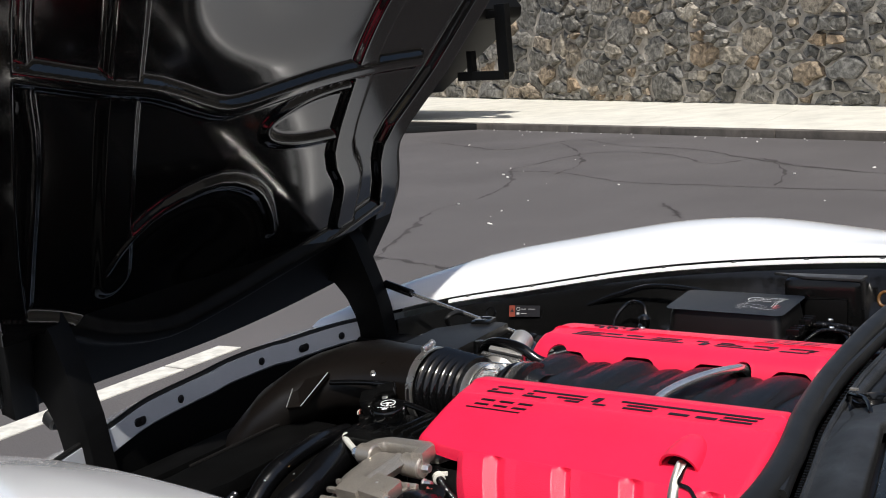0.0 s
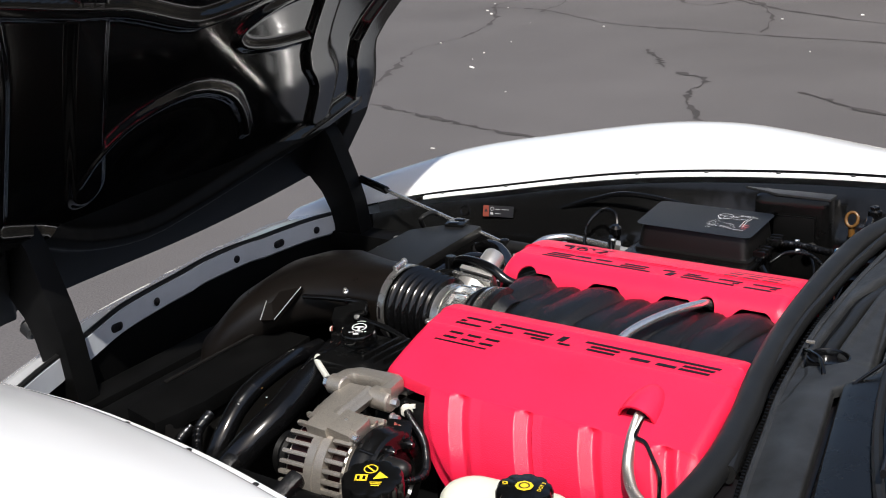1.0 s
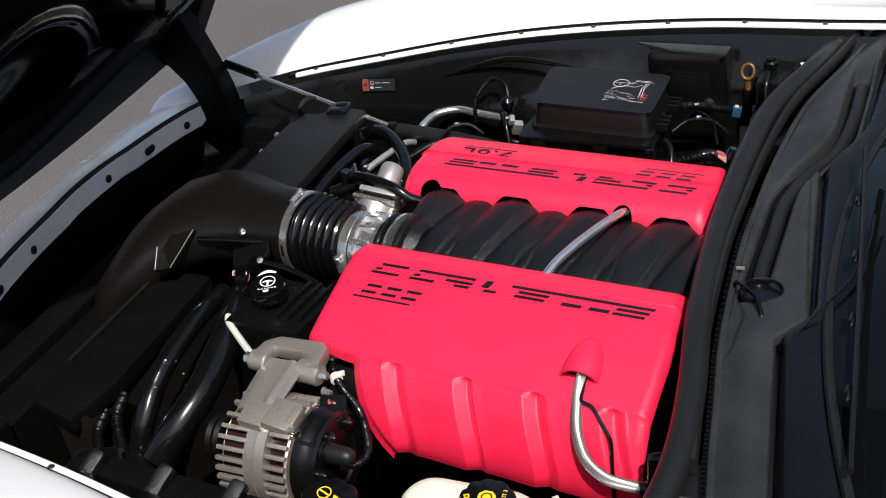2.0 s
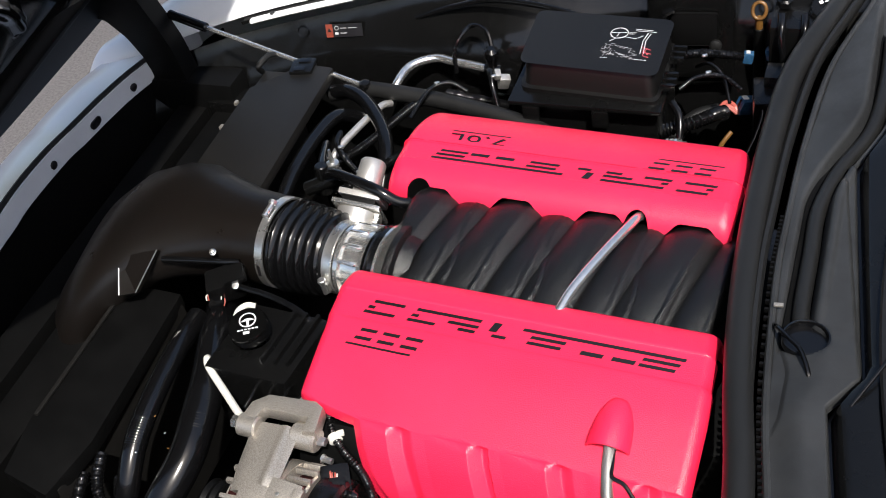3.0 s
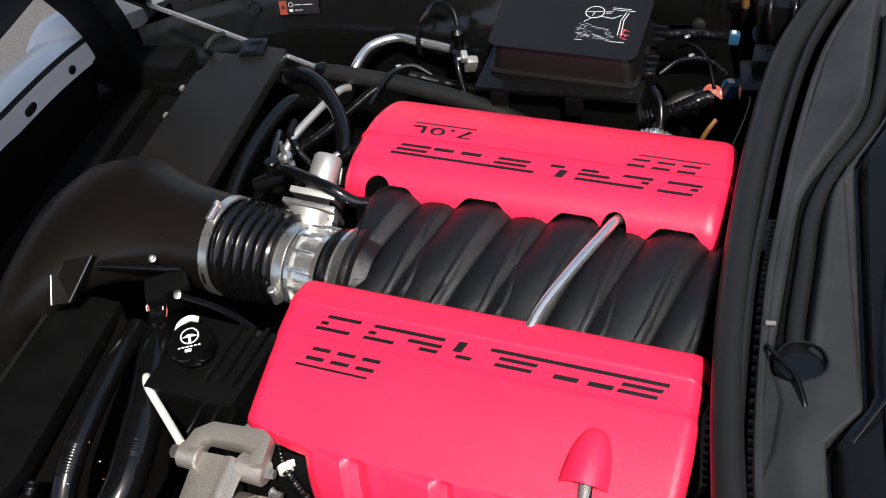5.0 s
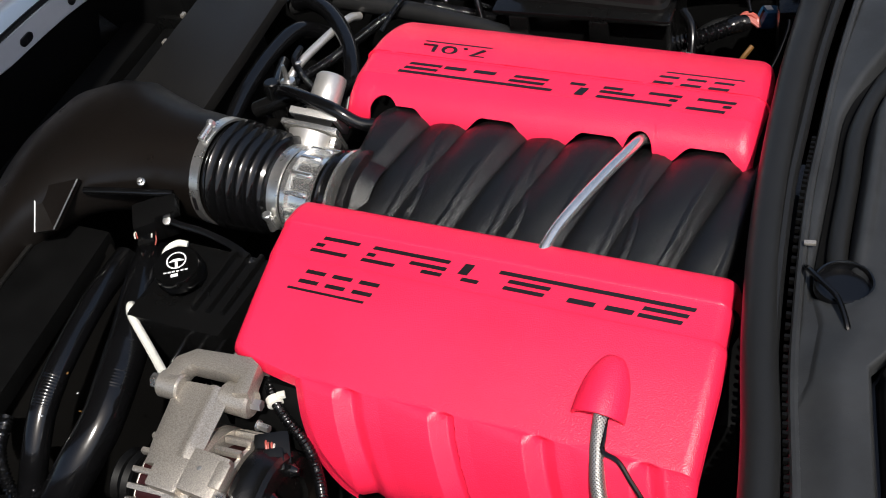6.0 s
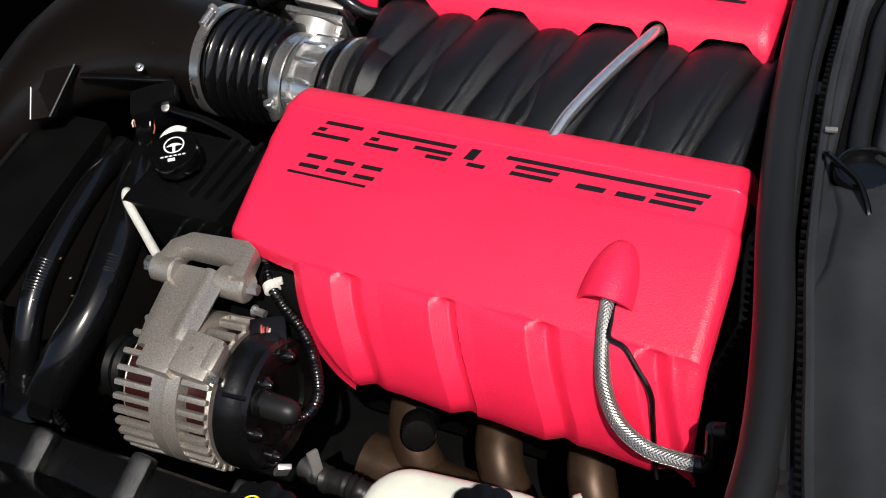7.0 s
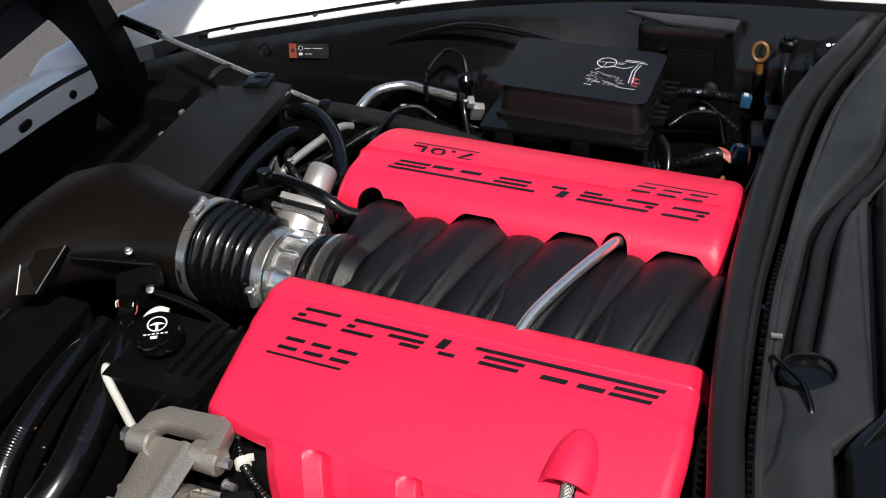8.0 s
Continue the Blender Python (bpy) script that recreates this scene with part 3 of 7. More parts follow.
part("front_rail", sheet(lambda y, k: Vector((rail_x(y) + (-0.006, 0.0, 0.004, -0.004)[k], y, (rail_top(y) + 0.003, rail_top(y), rail_top(y) - 0.036, rail_top(y) - 0.042)[k])), lin(-0.56, 0.56, 60), [0, 1, 2, 3], -0.003), M["railpaint"], car, "pale grey flange along the nose, pierced by holes")
# the holes are not cut: black discs imitate their dark insides
for y, w in ((-0.30, 0.006), (-0.198, 0.013), (-0.079, 0.006), (0.157, 0.006), (0.278, 0.013), (0.384, 0.006)):
    bb = bmesh.new()
    p = Vector((rail_x(y) + 0.003, y, rail_top(y) - 0.020))
    lathe([(0.0075, 0), (0.0078, 0.002), (0.006, 0.003), (0, 0.003)], p - Vector((0, w - 0.006, 0)), (1, -0.72 * (y - 0.13), 0), 16, bm=bb)
    if w > 0.01:
        lathe([(0.0075, 0), (0.0078, 0.002), (0.006, 0.003), (0, 0.003)], p + Vector((0, w - 0.006, 0)), (1, -0.72 * (y - 0.13), 0), 16, bm=bb)
        box((0.003, 0.014, 0.0155), Matrix.Translation(p + Vector((0.0016, 0, 0))), 0.0005, 1, bm=bb)
    part("hole_disc", bb, M["letter"], car)


def nose_fn(y, k):
    x0, z0 = rail_x(y), rail_top(y)
    o = [(-0.004, -0.004), (-0.012, -0.001), (-0.03, -0.009), (-0.07, -0.021), (-0.11, -0.036), (-0.16, -0.068), (-0.21, -0.13), (-0.25, -0.24), (-0.27, -0.37), (-0.26, -0.52)][k]
    side = 1 - 0.5 * step(0.45, 0.62, abs(y - 0.03))
    fall = 1 - 0.6 * step(0.05, 0.40, y) if k < 5 else 1
    return Vector((x0 + o[0] * side, y, z0 + o[1] * fall))


part("nose", sheet(nose_fn, lin(-0.60, 0.66, 60), list(range(10)), 0.003), M["white"], car, "glossy white front fascia")
b = bmesh.new()
tube([(rail_x(y) - 0.006, y, rail_top(y) + 0.004) for y in lin(-0.5, 0.56, 14)], 0.005, 8, 4, bm=b)
part("nose_seal", b, M["rubber"], car)

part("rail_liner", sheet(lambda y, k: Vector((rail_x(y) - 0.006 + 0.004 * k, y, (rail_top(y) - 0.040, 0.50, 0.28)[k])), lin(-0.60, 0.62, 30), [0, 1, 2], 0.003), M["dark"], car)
# floor of the bay and bulkhead, the floor near-black as if in shade
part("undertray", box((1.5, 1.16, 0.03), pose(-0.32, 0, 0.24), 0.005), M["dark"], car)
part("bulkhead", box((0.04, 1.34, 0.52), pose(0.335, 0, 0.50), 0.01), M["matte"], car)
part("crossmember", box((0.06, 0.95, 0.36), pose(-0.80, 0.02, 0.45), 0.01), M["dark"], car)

# ---- hood, swung up over the nose
HP, HD, HN = Vector((-0.905, 0, 0.86)), Vector((0.534, 0, 0.845)), Vector((0.845, 0, -0.534))
half_w = line_through([(-0.15, 0.55), (0.0, 0.565), (0.08, 0.555), (0.16, 0.53), (0.23, 0.495), (0.28, 0.482), (0.33, 0.492), (0.39, 0.525), (0.45, 0.555), (0.60, 0.602), (0.85, 0.65), (1.2, 0.68)])
half_near = line_through([(-0.15, 0.385), (-0.10, 0.405), (0.04, 0.452), (0.175, 0.499), (0.32, 0.542), (0.46, 0.580), (0.60, 0.618), (0.85, 0.66), (1.2, 0.69)])


def hood_half(yn, v):
    return half_w(v)[0] if yn > 0 else half_near(v)[0]


RIBS = [  # lines of the pressed stiffening, (y, v), half width, height
    ([(-0.42, 0.85), (-0.351, 0.62), (-0.30, 0.404), (-0.255, 0.24), (-0.215, 0.10)], 0.034, 0.010),
    ([(-0.53, 0.515), (-0.366, 0.478), (-0.24, 0.455), (-0.096, 0.408), (-0.03, 0.405), (0.053, 0.420), (0.17, 0.442), (0.311, 0.460), (0.44, 0.47)], 0.014, 0.016),
    ([(0.40, 0.10), (0.372, 0.199), (0.30, 0.286), (0.283, 0.443), (0.285, 0.54), (0.31, 0.65), (0.36, 0.85)], 0.030, 0.011),
    ([(-0.24, 0.12), (-0.21, 0.170), (-0.141, 0.222), (-0.017, 0.250), (0.085, 0.220), (0.145, 0.165), (0.18, 0.110)], 0.010, 0.012),
    ([(0.30, 0.43), (0.18, 0.412), (0.105, 0.385), (0.062, 0.352), (0.09, 0.322), (0.17, 0.310), (0.28, 0.315)], 0.008, 0.010),
    ([(-0.46, 0.09), (-0.309, 0.035), (-0.182, -0.028), (-0.036, -0.062), (0.09, -0.04), (0.218, 0.0), (0.387, 0.060), (0.50, 0.12)], 0.016, 0.018),
    ([(-0.40, 0.10), (-0.452, 0.359), (-0.503, 0.498), (-0.545, 0.64), (-0.58, 0.9)], 0.012, 0.008),
]


RIBS = [([(p.x, p.y) for p in smooth_path([(y, v, 0) for y, v in pts], 3)], hw, amp) for pts, hw, amp in RIBS]


def seg_dist(y, v, pts):
    best = 9.0
    for (ay, av), (by, bv) in zip(pts, pts[1:]):
        ly, lv = by - ay, bv - av
        t = max(0, min(1, ((y - ay) * ly + (v - av) * lv) / (ly * ly + lv * lv)))
        best = min(best, math.hypot(y - ay - t * ly, v - av - t * lv))
    return best


def hood_base(yn, v):
    """yn -1..1 over the hood's width; v metres up its slope."""
    w = hood_half(yn, v)
    y = yn * w
    crown = 0.020 * yn * yn - 0.016 + 0.03 * v * v - 0.03 * v
    vv = v + (1 - step(-0.1, 0.35, v)) * (0.09 if yn > 0 else 0.02) * yn * yn
    return HP + Vector((0, y, 0)) + HD * vv + HN * crown, y, vv


def hood_inner(yn, v):
    p, y, vv = hood_base(yn, v)
    hgt = 0.0
    for pts, hw, amp in RIBS:
        hgt = max(hgt, amp * (1 - step(hw - 0.008, hw + 0.010, seg_dist(y, vv, pts))))
    w = hood_half(yn, v)
    rim = 0.016 * step(0.078, 0.060, w - abs(y))
    lip = -0.022 * step(0.012, 0.0, w - abs(y))
    bowl = -0.010 * step(1.0, 0.0, math.hypot((y + 0.02) / 0.18, (vv - 0.10) / 0.13)) - 0.010 * step(1, 0.3, math.hypot((y - 0.02) / 0.26, (vv - 0.62) / 0.16))
    return p + HN * (max(hgt, rim) + lip + bowl)


hood_ys, hood_vs = lin(-1, 1, 340), lin(0.03, 1.16, 290)
hood = part("hood", sheet(lambda a, v: hood_base(a * 1.012, v)[0] - HN * 0.030, lin(-1, 1, 60), lin(-0.105, 1.18, 60), 0.004), M["white"], car, "raised white hood seen from its black underside")
part("hood_hinge_panel", sheet(hood_inner, hood_ys, lin(-0.142, 0.03, 48)), M["dark"], hood, "matte black lower panel between the hinges")
inner = part("hood_inner_panel", sheet(hood_inner, hood_ys, hood_vs), M["gloss"], hood, "glossy black pressed inner panel")
b = bmesh.new()
edge_path = [hood_base(1.004, v)[0] - HN * 0.012 for v in lin(-0.12, 1.16, 26)]
tube([(p.x, p.y, p.z) for p in edge_path], 0.016, 8, 3, bm=b, flat=0.8)
part("hood_edge", b, M["plastic"], hood)
b = bmesh.new()
tube([tuple(hood_base(-1.004, v)[0] - HN * 0.012) for v in lin(-0.12, 1.16, 26)], 0.016, 8, 3, bm=b, flat=0.8)
part("hood_edge", b, M["plastic"], hood)
ARM = [(-0.985, 0.815), (-0.925, 0.798), (-0.895, 0.765), (-0.877, 0.729), (-0.868, 0.693), (-0.868, 0.60), (-0.785, 0.60), (-0.803, 0.724), (-0.808, 0.751), (-0.820, 0.791), (-0.837, 0.835), (-0.858, 0.888), (-0.89, 0.935), (-0.93, 0.875)]
for y, outline in ((-0.335, ARM), (0.455, ARM)):
    b = prism(outline, -0.022, 0.022, Matrix.Translation((0, y, 0)) @ pose(0, 0, 0, 90, 0, 0), 0.006)
    part("hinge_arm", b, M["dark"], car, "black curved hinge arm")
    part("hinge_bracket", box((0.19 if y > 0 else 0.10, 0.06 if y > 0 else 0.045, 0.10 if y > 0 else 0.06), pose(-0.80 if y > 0 else -0.825, y, 0.632 if y > 0 else 0.60), 0.012), M["dark"], car)
b = lathe([(0.012, 0), (0.016, 0.004), (0.016, 0.022), (0.010, 0.028), (0, 0.029)], (-0.885, -0.345, 0.735), (-0.8, 0, 0.5), 16)
part("hinge_bumper", b, M["rubber"], car)

# ---- cowl, seal, windscreen
SEAL = [(0.325, 0.68, 0.80), (0.300, 0.56, 0.81), (0.262, 0.40, 0.815), (0.252, 0.25, 0.815), (0.252, 0.10, 0.812), (0.260, -0.05, 0.812), (0.275, -0.18, 0.814),
        (0.295, -0.30, 0.815), (0.306, -0.41, 0.815), (0.300, -0.50, 0.81), (0.284, -0.57, 0.805), (0.284, -0.64, 0.80), (0.31, -0.72, 0.80)]
part("cowl_seal", tube(SEAL, 0.0165, 16, 8), M["seal"], car, "fat black rubber seal along the cowl")
# the cowl's front edge runs beside the seal and swings away from it round the louvred inlet
EDGE = [(0.372, 0.70), (0.345, 0.58), (0.305, 0.42), (0.290, 0.25), (0.287, 0.10), (0.288, -0.01), (0.302, -0.19), (0.322, -0.32), (0.338, -0.42), (0.358, -0.52), (0.388, -0.65), (0.41, -0.78)]
edge_x = line_through(sorted((y, x, 0) for x, y in EDGE))
part("cowl_seal_flange", tube([(x - 0.016, y, 0.812) for x, y in EDGE[:9]], 0.0070, 10, 8, flat=1.6), M["seal"], car)
part("cowl_edge", tube([(x + 0.004, y, 0.808) for x, y in EDGE], 0.0045, 8, 8), M["cowl"], car)
teeth = smooth_path([(x - 0.003, y, 0.806) for x, y in EDGE[4:10]], 14)
for p in teeth[:-1]:
    part("seal_clip", box((0.0045, 0.0035, 0.006), Matrix.Translation(p), 0), M["dark"], car, smooth=0)


def screen_x(y):
    return 0.395 + 0.33 * y * y


def chan_x(y):
    """The drain channel runs straight, then swings towards the glass."""
    return 0.3235 + 0.058 * step(0.12, 0.34, y)


def slot_x(y):
    """Where the slot with the washer line runs between the panel and the rail beside the glass."""
    if y < -0.20:
        x = 0.372 + 0.145 * (-0.20 - y)
    elif y < -0.155:
        x = 0.372 + 0.70 * (y + 0.20)
    else:
        x = 0.4035 - 0.11 * (y + 0.155)
    return max(x, edge_x(y)[0] + 0.055, chan_x(y) + 0.024)


def cowl_fn(y, t):
    x0, x1 = edge_x(y)[0], slot_x(y) - 0.005
    x = x0 + (x1 - x0) * t
    z = 0.806 + 0.014 * step(0.0, 0.7, t) - 0.020 * step(0.10, 0.0, t) - 0.010 * step(0.97, 1.0, t)
    # drain channel with rounded banks, ending in a drain hole
    cx = chan_x(y)
    z -= 0.024 * math.exp(-((x - cx) / 0.0175) ** 6) * step(-0.13, -0.09, y) * step(0.62, 0.48, y)
    # ledge below the windscreen
    z -= 0.005 * step(0.0, 0.005, x - (0.356 + 0.138 * (0.112 - y))) * step(-0.16, -0.12, y) * step(0.20, 0.15, y)
    z += 0.004 * math.exp(-((x - cx - 0.024) / 0.005) ** 2) * step(-0.10, -0.05, y)
    z -= 0.030 * step(1.16, 0.70, math.hypot((x - 0.337) / 0.0245, (y + 0.105) / 0.0225))
    # a shallow moulded step curving back to the edge
    z += 0.003 * step(0.0, 0.006, x - (0.322 - 0.6 * max(0, abs(y + 0.185) - 0.03) ** 1.2)) * step(-0.26, -0.22, y) * step(-0.10, -0.13, y)
    return Vector((x, y, z))


part("cowl_panel", sheet(cowl_fn, lin(-0.80, 0.72, 460), lin(0, 1, 150), 0.003), M["cowl"], car, "charcoal plastic cowl panel with drain channel")
part("slot_floor", sheet(lambda y, t: Vector((slot_x(y) - 0.008 + 0.020 * t, y, 0.802)), lin(-0.80, 0.72, 40), [0, 1], 0.002), M["letter"], car)
part("screen_rail", sheet(lambda y, t: Vector((slot_x(y) + 0.004 + (screen_x(y) + 0.03 - slot_x(y)) * t, y, 0.802 + 0.030 * step(0.0, 0.12, t) + 0.006 * math.sin(math.pi * t) - 0.010 * step(0.86, 0.92, t))), lin(-0.80, 0.72, 80), lin(0, 1, 26), 0.003), M["plastic"], car, "black rail beside the windscreen")
# near-black sheet and cup imitate shade in the channel and drain hole
part("drain_channel", sheet(lambda y, t: Vector((chan_x(y) + 0.015 * t, y, 0.7985 + 0.006 * t * t)), lin(-0.10, 0.56, 50), lin(-1, 1, 9), 0.001), M["dark"], car, "drain channel floor, near-black to imitate its shade")
part("drain_cup", lathe([(0.0, 0.0), (0.019, 0.001), (0.0225, 0.020)], (0.337, -0.105, 0.792), (0, 0, 1), 28), M["dark"], car)
part("drain_rim", lathe([(0.0222, -0.022), (0.0228, -0.001), (0.0242, 0.0012), (0.0262, 0.0006), (0.0270, -0.008)], (0.337, -0.105, 0.8215), (0, 0, 1), 32), M["hose"], car)
part("drain_pipe", tube([(chan_x(y) + 0.002, y, 0.806) for y in (0.50, 0.38, 0.28, 0.20, 0.12, 0.04, -0.04)] + [(0.328, -0.078, 0.804), (0.332, -0.098, 0.794), (0.334, -0.108, 0.782)], 0.0098, 14, 6), M["seal"], car, "fat black drain tube lying in the channel")
part("washer_hose", tube([(0.299, -0.080, 0.808), (0.305, -0.096, 0.822), (0.318, -0.113, 0.827), (0.332, -0.129, 0.829), (0.341, -0.147, 0.827), (0.346, -0.160, 0.822), (0.347, -0.164, 0.812)], 0.0028, 8, 7), M["hose"], car)
part("hose_grommet", lathe([(0.0075, -0.004), (0.0075, 0.001), (0.0050, 0.004), (0, 0.0042)], (0.347, -0.164, 0.817), (0, 0, 1), 16), M["rubber"], car)
part("hose_clip", box((0.011, 0.005, 0.003), pose(0.301, -0.058, 0.817, 0, 0, 5), 0.001), M["alu"], car)
part("washer_line", tube([(0.390, -0.196, 0.829), (0.405, -0.29, 0.822), (0.422, -0.40, 0.820), (0.438, -0.50, 0.818), (0.452, -0.58, 0.816), (0.470, -0.70, 0.816)], 0.0021, 8, 6), M["hose"], car, "thin shiny washer line in its slot")
for k in (0.27, 0.55, 0.62):
    y = -0.20 - 0.6 * k
    part("cowl_pin", lathe([(0.003, 0), (0.0035, 0.001), (0.002, 0.003), (0, 0.0032)], (0.404 + 0.09 * k, y, 0.832), (0, 0, 1), 10), M["steel"], car)
# louvred inlet between the seal and the cowl's edge on the driver's side
part("louvre_tray", sheet(lambda y, t: Vector((0.30 + (edge_x(y)[0] - 0.30) * t, y, 0.794)), lin(-0.74, -0.40, 20), lin(0, 1, 5), 0.003), M["letter"], car)
for y in lin(-0.70, -0.455, 11):
    x1 = edge_x(y)[0] - 0.006
    part("louvre", box((x1 - 0.296, 0.0045, 0.007), pose((x1 + 0.296) / 2, y, 0.799, 30, 0, 6), 0.001, 1), M["matte"], car)


def glass_fn(y, t):
    return Vector((screen_x(y) + 0.02 + 0.95 * t - 0.1 * t * t, y * (1 - 0.16 * t), 0.842 + 0.36 * t - 0.02 * t * t - 0.02 * y * y))


part("windscreen", sheet(glass_fn, lin(-0.80, 0.75, 40), lin(0, 1, 16), 0.005), M["glass"], car, "dark raked windscreen")
part("dashboard", sheet(lambda y, t: Vector((screen_x(y) + 0.10 + 0.5 * t, y, 0.80 + 0.02 * t)), lin(-0.75, 0.7, 12), lin(0, 1, 6), 0.02), M["letter"], car)
part("screen_trim", tube([(screen_x(y) + 0.018, y, 0.846 - 0.02 * y * y) for y in lin(-0.80, 0.75, 24)], 0.006, 8, 3), M["rubber"], car)
# wiper arm and blade
b = tube([(0.392, -0.206, 0.838), (0.418, -0.160, 0.853), (0.441, -0.117, 0.863), (0.452, -0.06, 0.872), (0.452, 0.0, 0.878)], 0.0021, 10, 6)
wiper = part("wiper_arm", b, M["hose"], car, "slim black wiper arm")
part("arm_foot", lathe([(0.004, 0), (0.0042, 0.003), (0.003, 0.006), (0, 0.007)], (0.391, -0.208, 0.828), (0.1, 0, 1), 16), M["plastic"], wiper)
for y in (0.03, -0.09, -0.21, -0.33):
    part("blade_bridge", box((0.007, 0.030, 0.007), pose(0.432 - 0.0934 * y, y, 0.884 - 0.036 * (0.1 - y), 0, 0, 5), 0.003, 1), M["hose"], wiper)
b = tube([(0.423, 0.16, 0.884), (0.431, 0.075, 0.881), (0.452, -0.15, 0.874), (0.479, -0.439, 0.862)], 0.0032, 8, 8, flat=1.6)
part("wiper_blade", b, M["letter"], wiper)


# ---- the rest of the car behind the windscreen, closed and plain, on its wheels
ROOF = line_through([(0.85, 0.90, 0.82), (1.10, 1.00, 0.80), (1.45, 1.17, 0.72), (1.75, 1.225, 0.66), (2.05, 1.21, 0.64), (2.45, 1.10, 0.66), (2.85, 0.98, 0.74), (3.15, 0.93, 0.80), (3.35, 0.86, 0.78)])
WAIST = line_through([(0.85, 0.99, 0.82), (1.4, 0.95, 0.84), (2.0, 0.98, 0.88), (2.6, 1.0, 0.92), (3.1, 0.95, 0.90), (3.35, 0.86, 0.80)])


def shell_fn(x, k):
    top, half = ROOF(x)
    side, belt = WAIST(x)
    a = abs(k)
    if a < 0.5:
        t = a / 0.5
        y, z = half * t, top - 0.035 * t ** 3
    elif a < 0.7:
        t = (a - 0.5) / 0.2
        y, z = half + (side - half) * t ** 1.3, top - 0.035 + (belt - top + 0.035) * t
    else:
        t = (a - 0.7) / 0.3
        y, z = side + 0.02 * math.sin(math.pi * t), belt + (0.22 - belt) * t
    return Vector((x, math.copysign(y, k), z))


part("rear_body", sheet(shell_fn, lin(0.86, 3.35, 60), lin(-1, 1, 81), 0.004), M["white"], car, "white roof, doors and rear body")
part("tail_panel", sheet(lambda k, t: Vector((3.35 + 0.02 * math.sin(math.pi * t), shell_fn(3.35, k).y, shell_fn(3.35, k).z * (1 - t) + 0.25 * t)), lin(-1, 1, 41), lin(0, 1, 8), 0.004), M["white"], car)
for x in (-0.22, 2.48):
    for sy in (-1, 1):
        wheel = part("wheel", lathe([(0.20, -0.11), (0.30, -0.12), (0.325, -0.10), (0.33, 0.0), (0.325, 0.10), (0.30, 0.12), (0.20, 0.11)], (x, sy * (0.78 if x < 0 else 0.84), 0.33), (0, sy, 0), 40), M["rubber"], car, "black road tyre")
        part("rim", lathe([(0.0, 0.085), (0.06, 0.09), (0.18, 0.07), (0.215, 0.10), (0.225, 0.09)], (x, sy * (0.78 if x < 0 else 0.84), 0.33), (0, sy, 0), 40), M["alu"], wheel, "cast alloy rim")
# ---------------------------------------------------------------- the engine
engine = thing("engine", (0, 0, 0.30), "V8 engine with red coil covers and black intake manifold", "engine")
engine.rotation_euler = (0, 0, radians(-3.2))
# near-black block and valve covers, deep shade put into their colour
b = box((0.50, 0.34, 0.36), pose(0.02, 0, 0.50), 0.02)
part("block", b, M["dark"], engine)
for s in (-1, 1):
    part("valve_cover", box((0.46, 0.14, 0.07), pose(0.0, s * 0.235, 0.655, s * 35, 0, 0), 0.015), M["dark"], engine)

HUMP0, PITCH = 0.0525, 0.1215


def manifold_fn(x, y):
    # runners fan out towards the passenger's side and bow over the middle
    u = (x - HUMP0 - 0.22 * (y - 0.09)) / PITCH
    u -= math.floor(u + 0.30)
    near = step(0.07, -0.06, y)
    # each pitch: a broad runner from -0.30 to 0.30, a narrower one from 0.30 to 0.70
    if u < 0.30:
        bulge = (0.0165 - 0.006 * near) * max(0, 1 - (abs(u) / 0.30) ** 2.3) ** 0.85
    else:
        bulge = 0.0075 * max(0, 1 - (abs(u - 0.5) / 0.20) ** 2.2) ** 0.9
    # moulded beads along the runners, two close together in the narrow one
    k = 0.35 + 0.65 * near
    for c, bow, w, h in ((0.145, 0.055, 0.022, 0.0036), (0.54, 0.13, 0.026, 0.0030), (0.60, 0.27, 0.015, 0.0040)):
        d = (u - c - bow * near + 0.5) % 1.0 - 0.5
        bulge += h * k * math.exp(-(d / w) ** 2)
    bulge -= 0.003 * math.exp(-((u - 0.30) / 0.02) ** 2) + 0.003 * math.exp(-((u + 0.30) / 0.02) ** 2)
    z = 0.7670 - 1.15 * max(0, 0.030 - y) ** 2 - 7.0 * max(0, y - 0.070) ** 2 + bulge
    z -= 0.05 * step(-0.200, -0.232, x + 0.12 * y) + 0.05 * step(0.225, 0.25, x)
    z -= 0.05 * step(-0.095, -0.125, y) + 0.05 * step(0.118, 0.135, y)
    return Vector((x, y, z))


part("intake_manifold", sheet(lambda a, y: manifold_fn(min(max(a + 0.22 * (y - 0.09), -0.245), 0.25), y), lin(-0.245, 0.285, 340), lin(-0.125, 0.135, 66), -0.004), M["grain"], engine, "ribbed black intake manifold with diagonal runners")


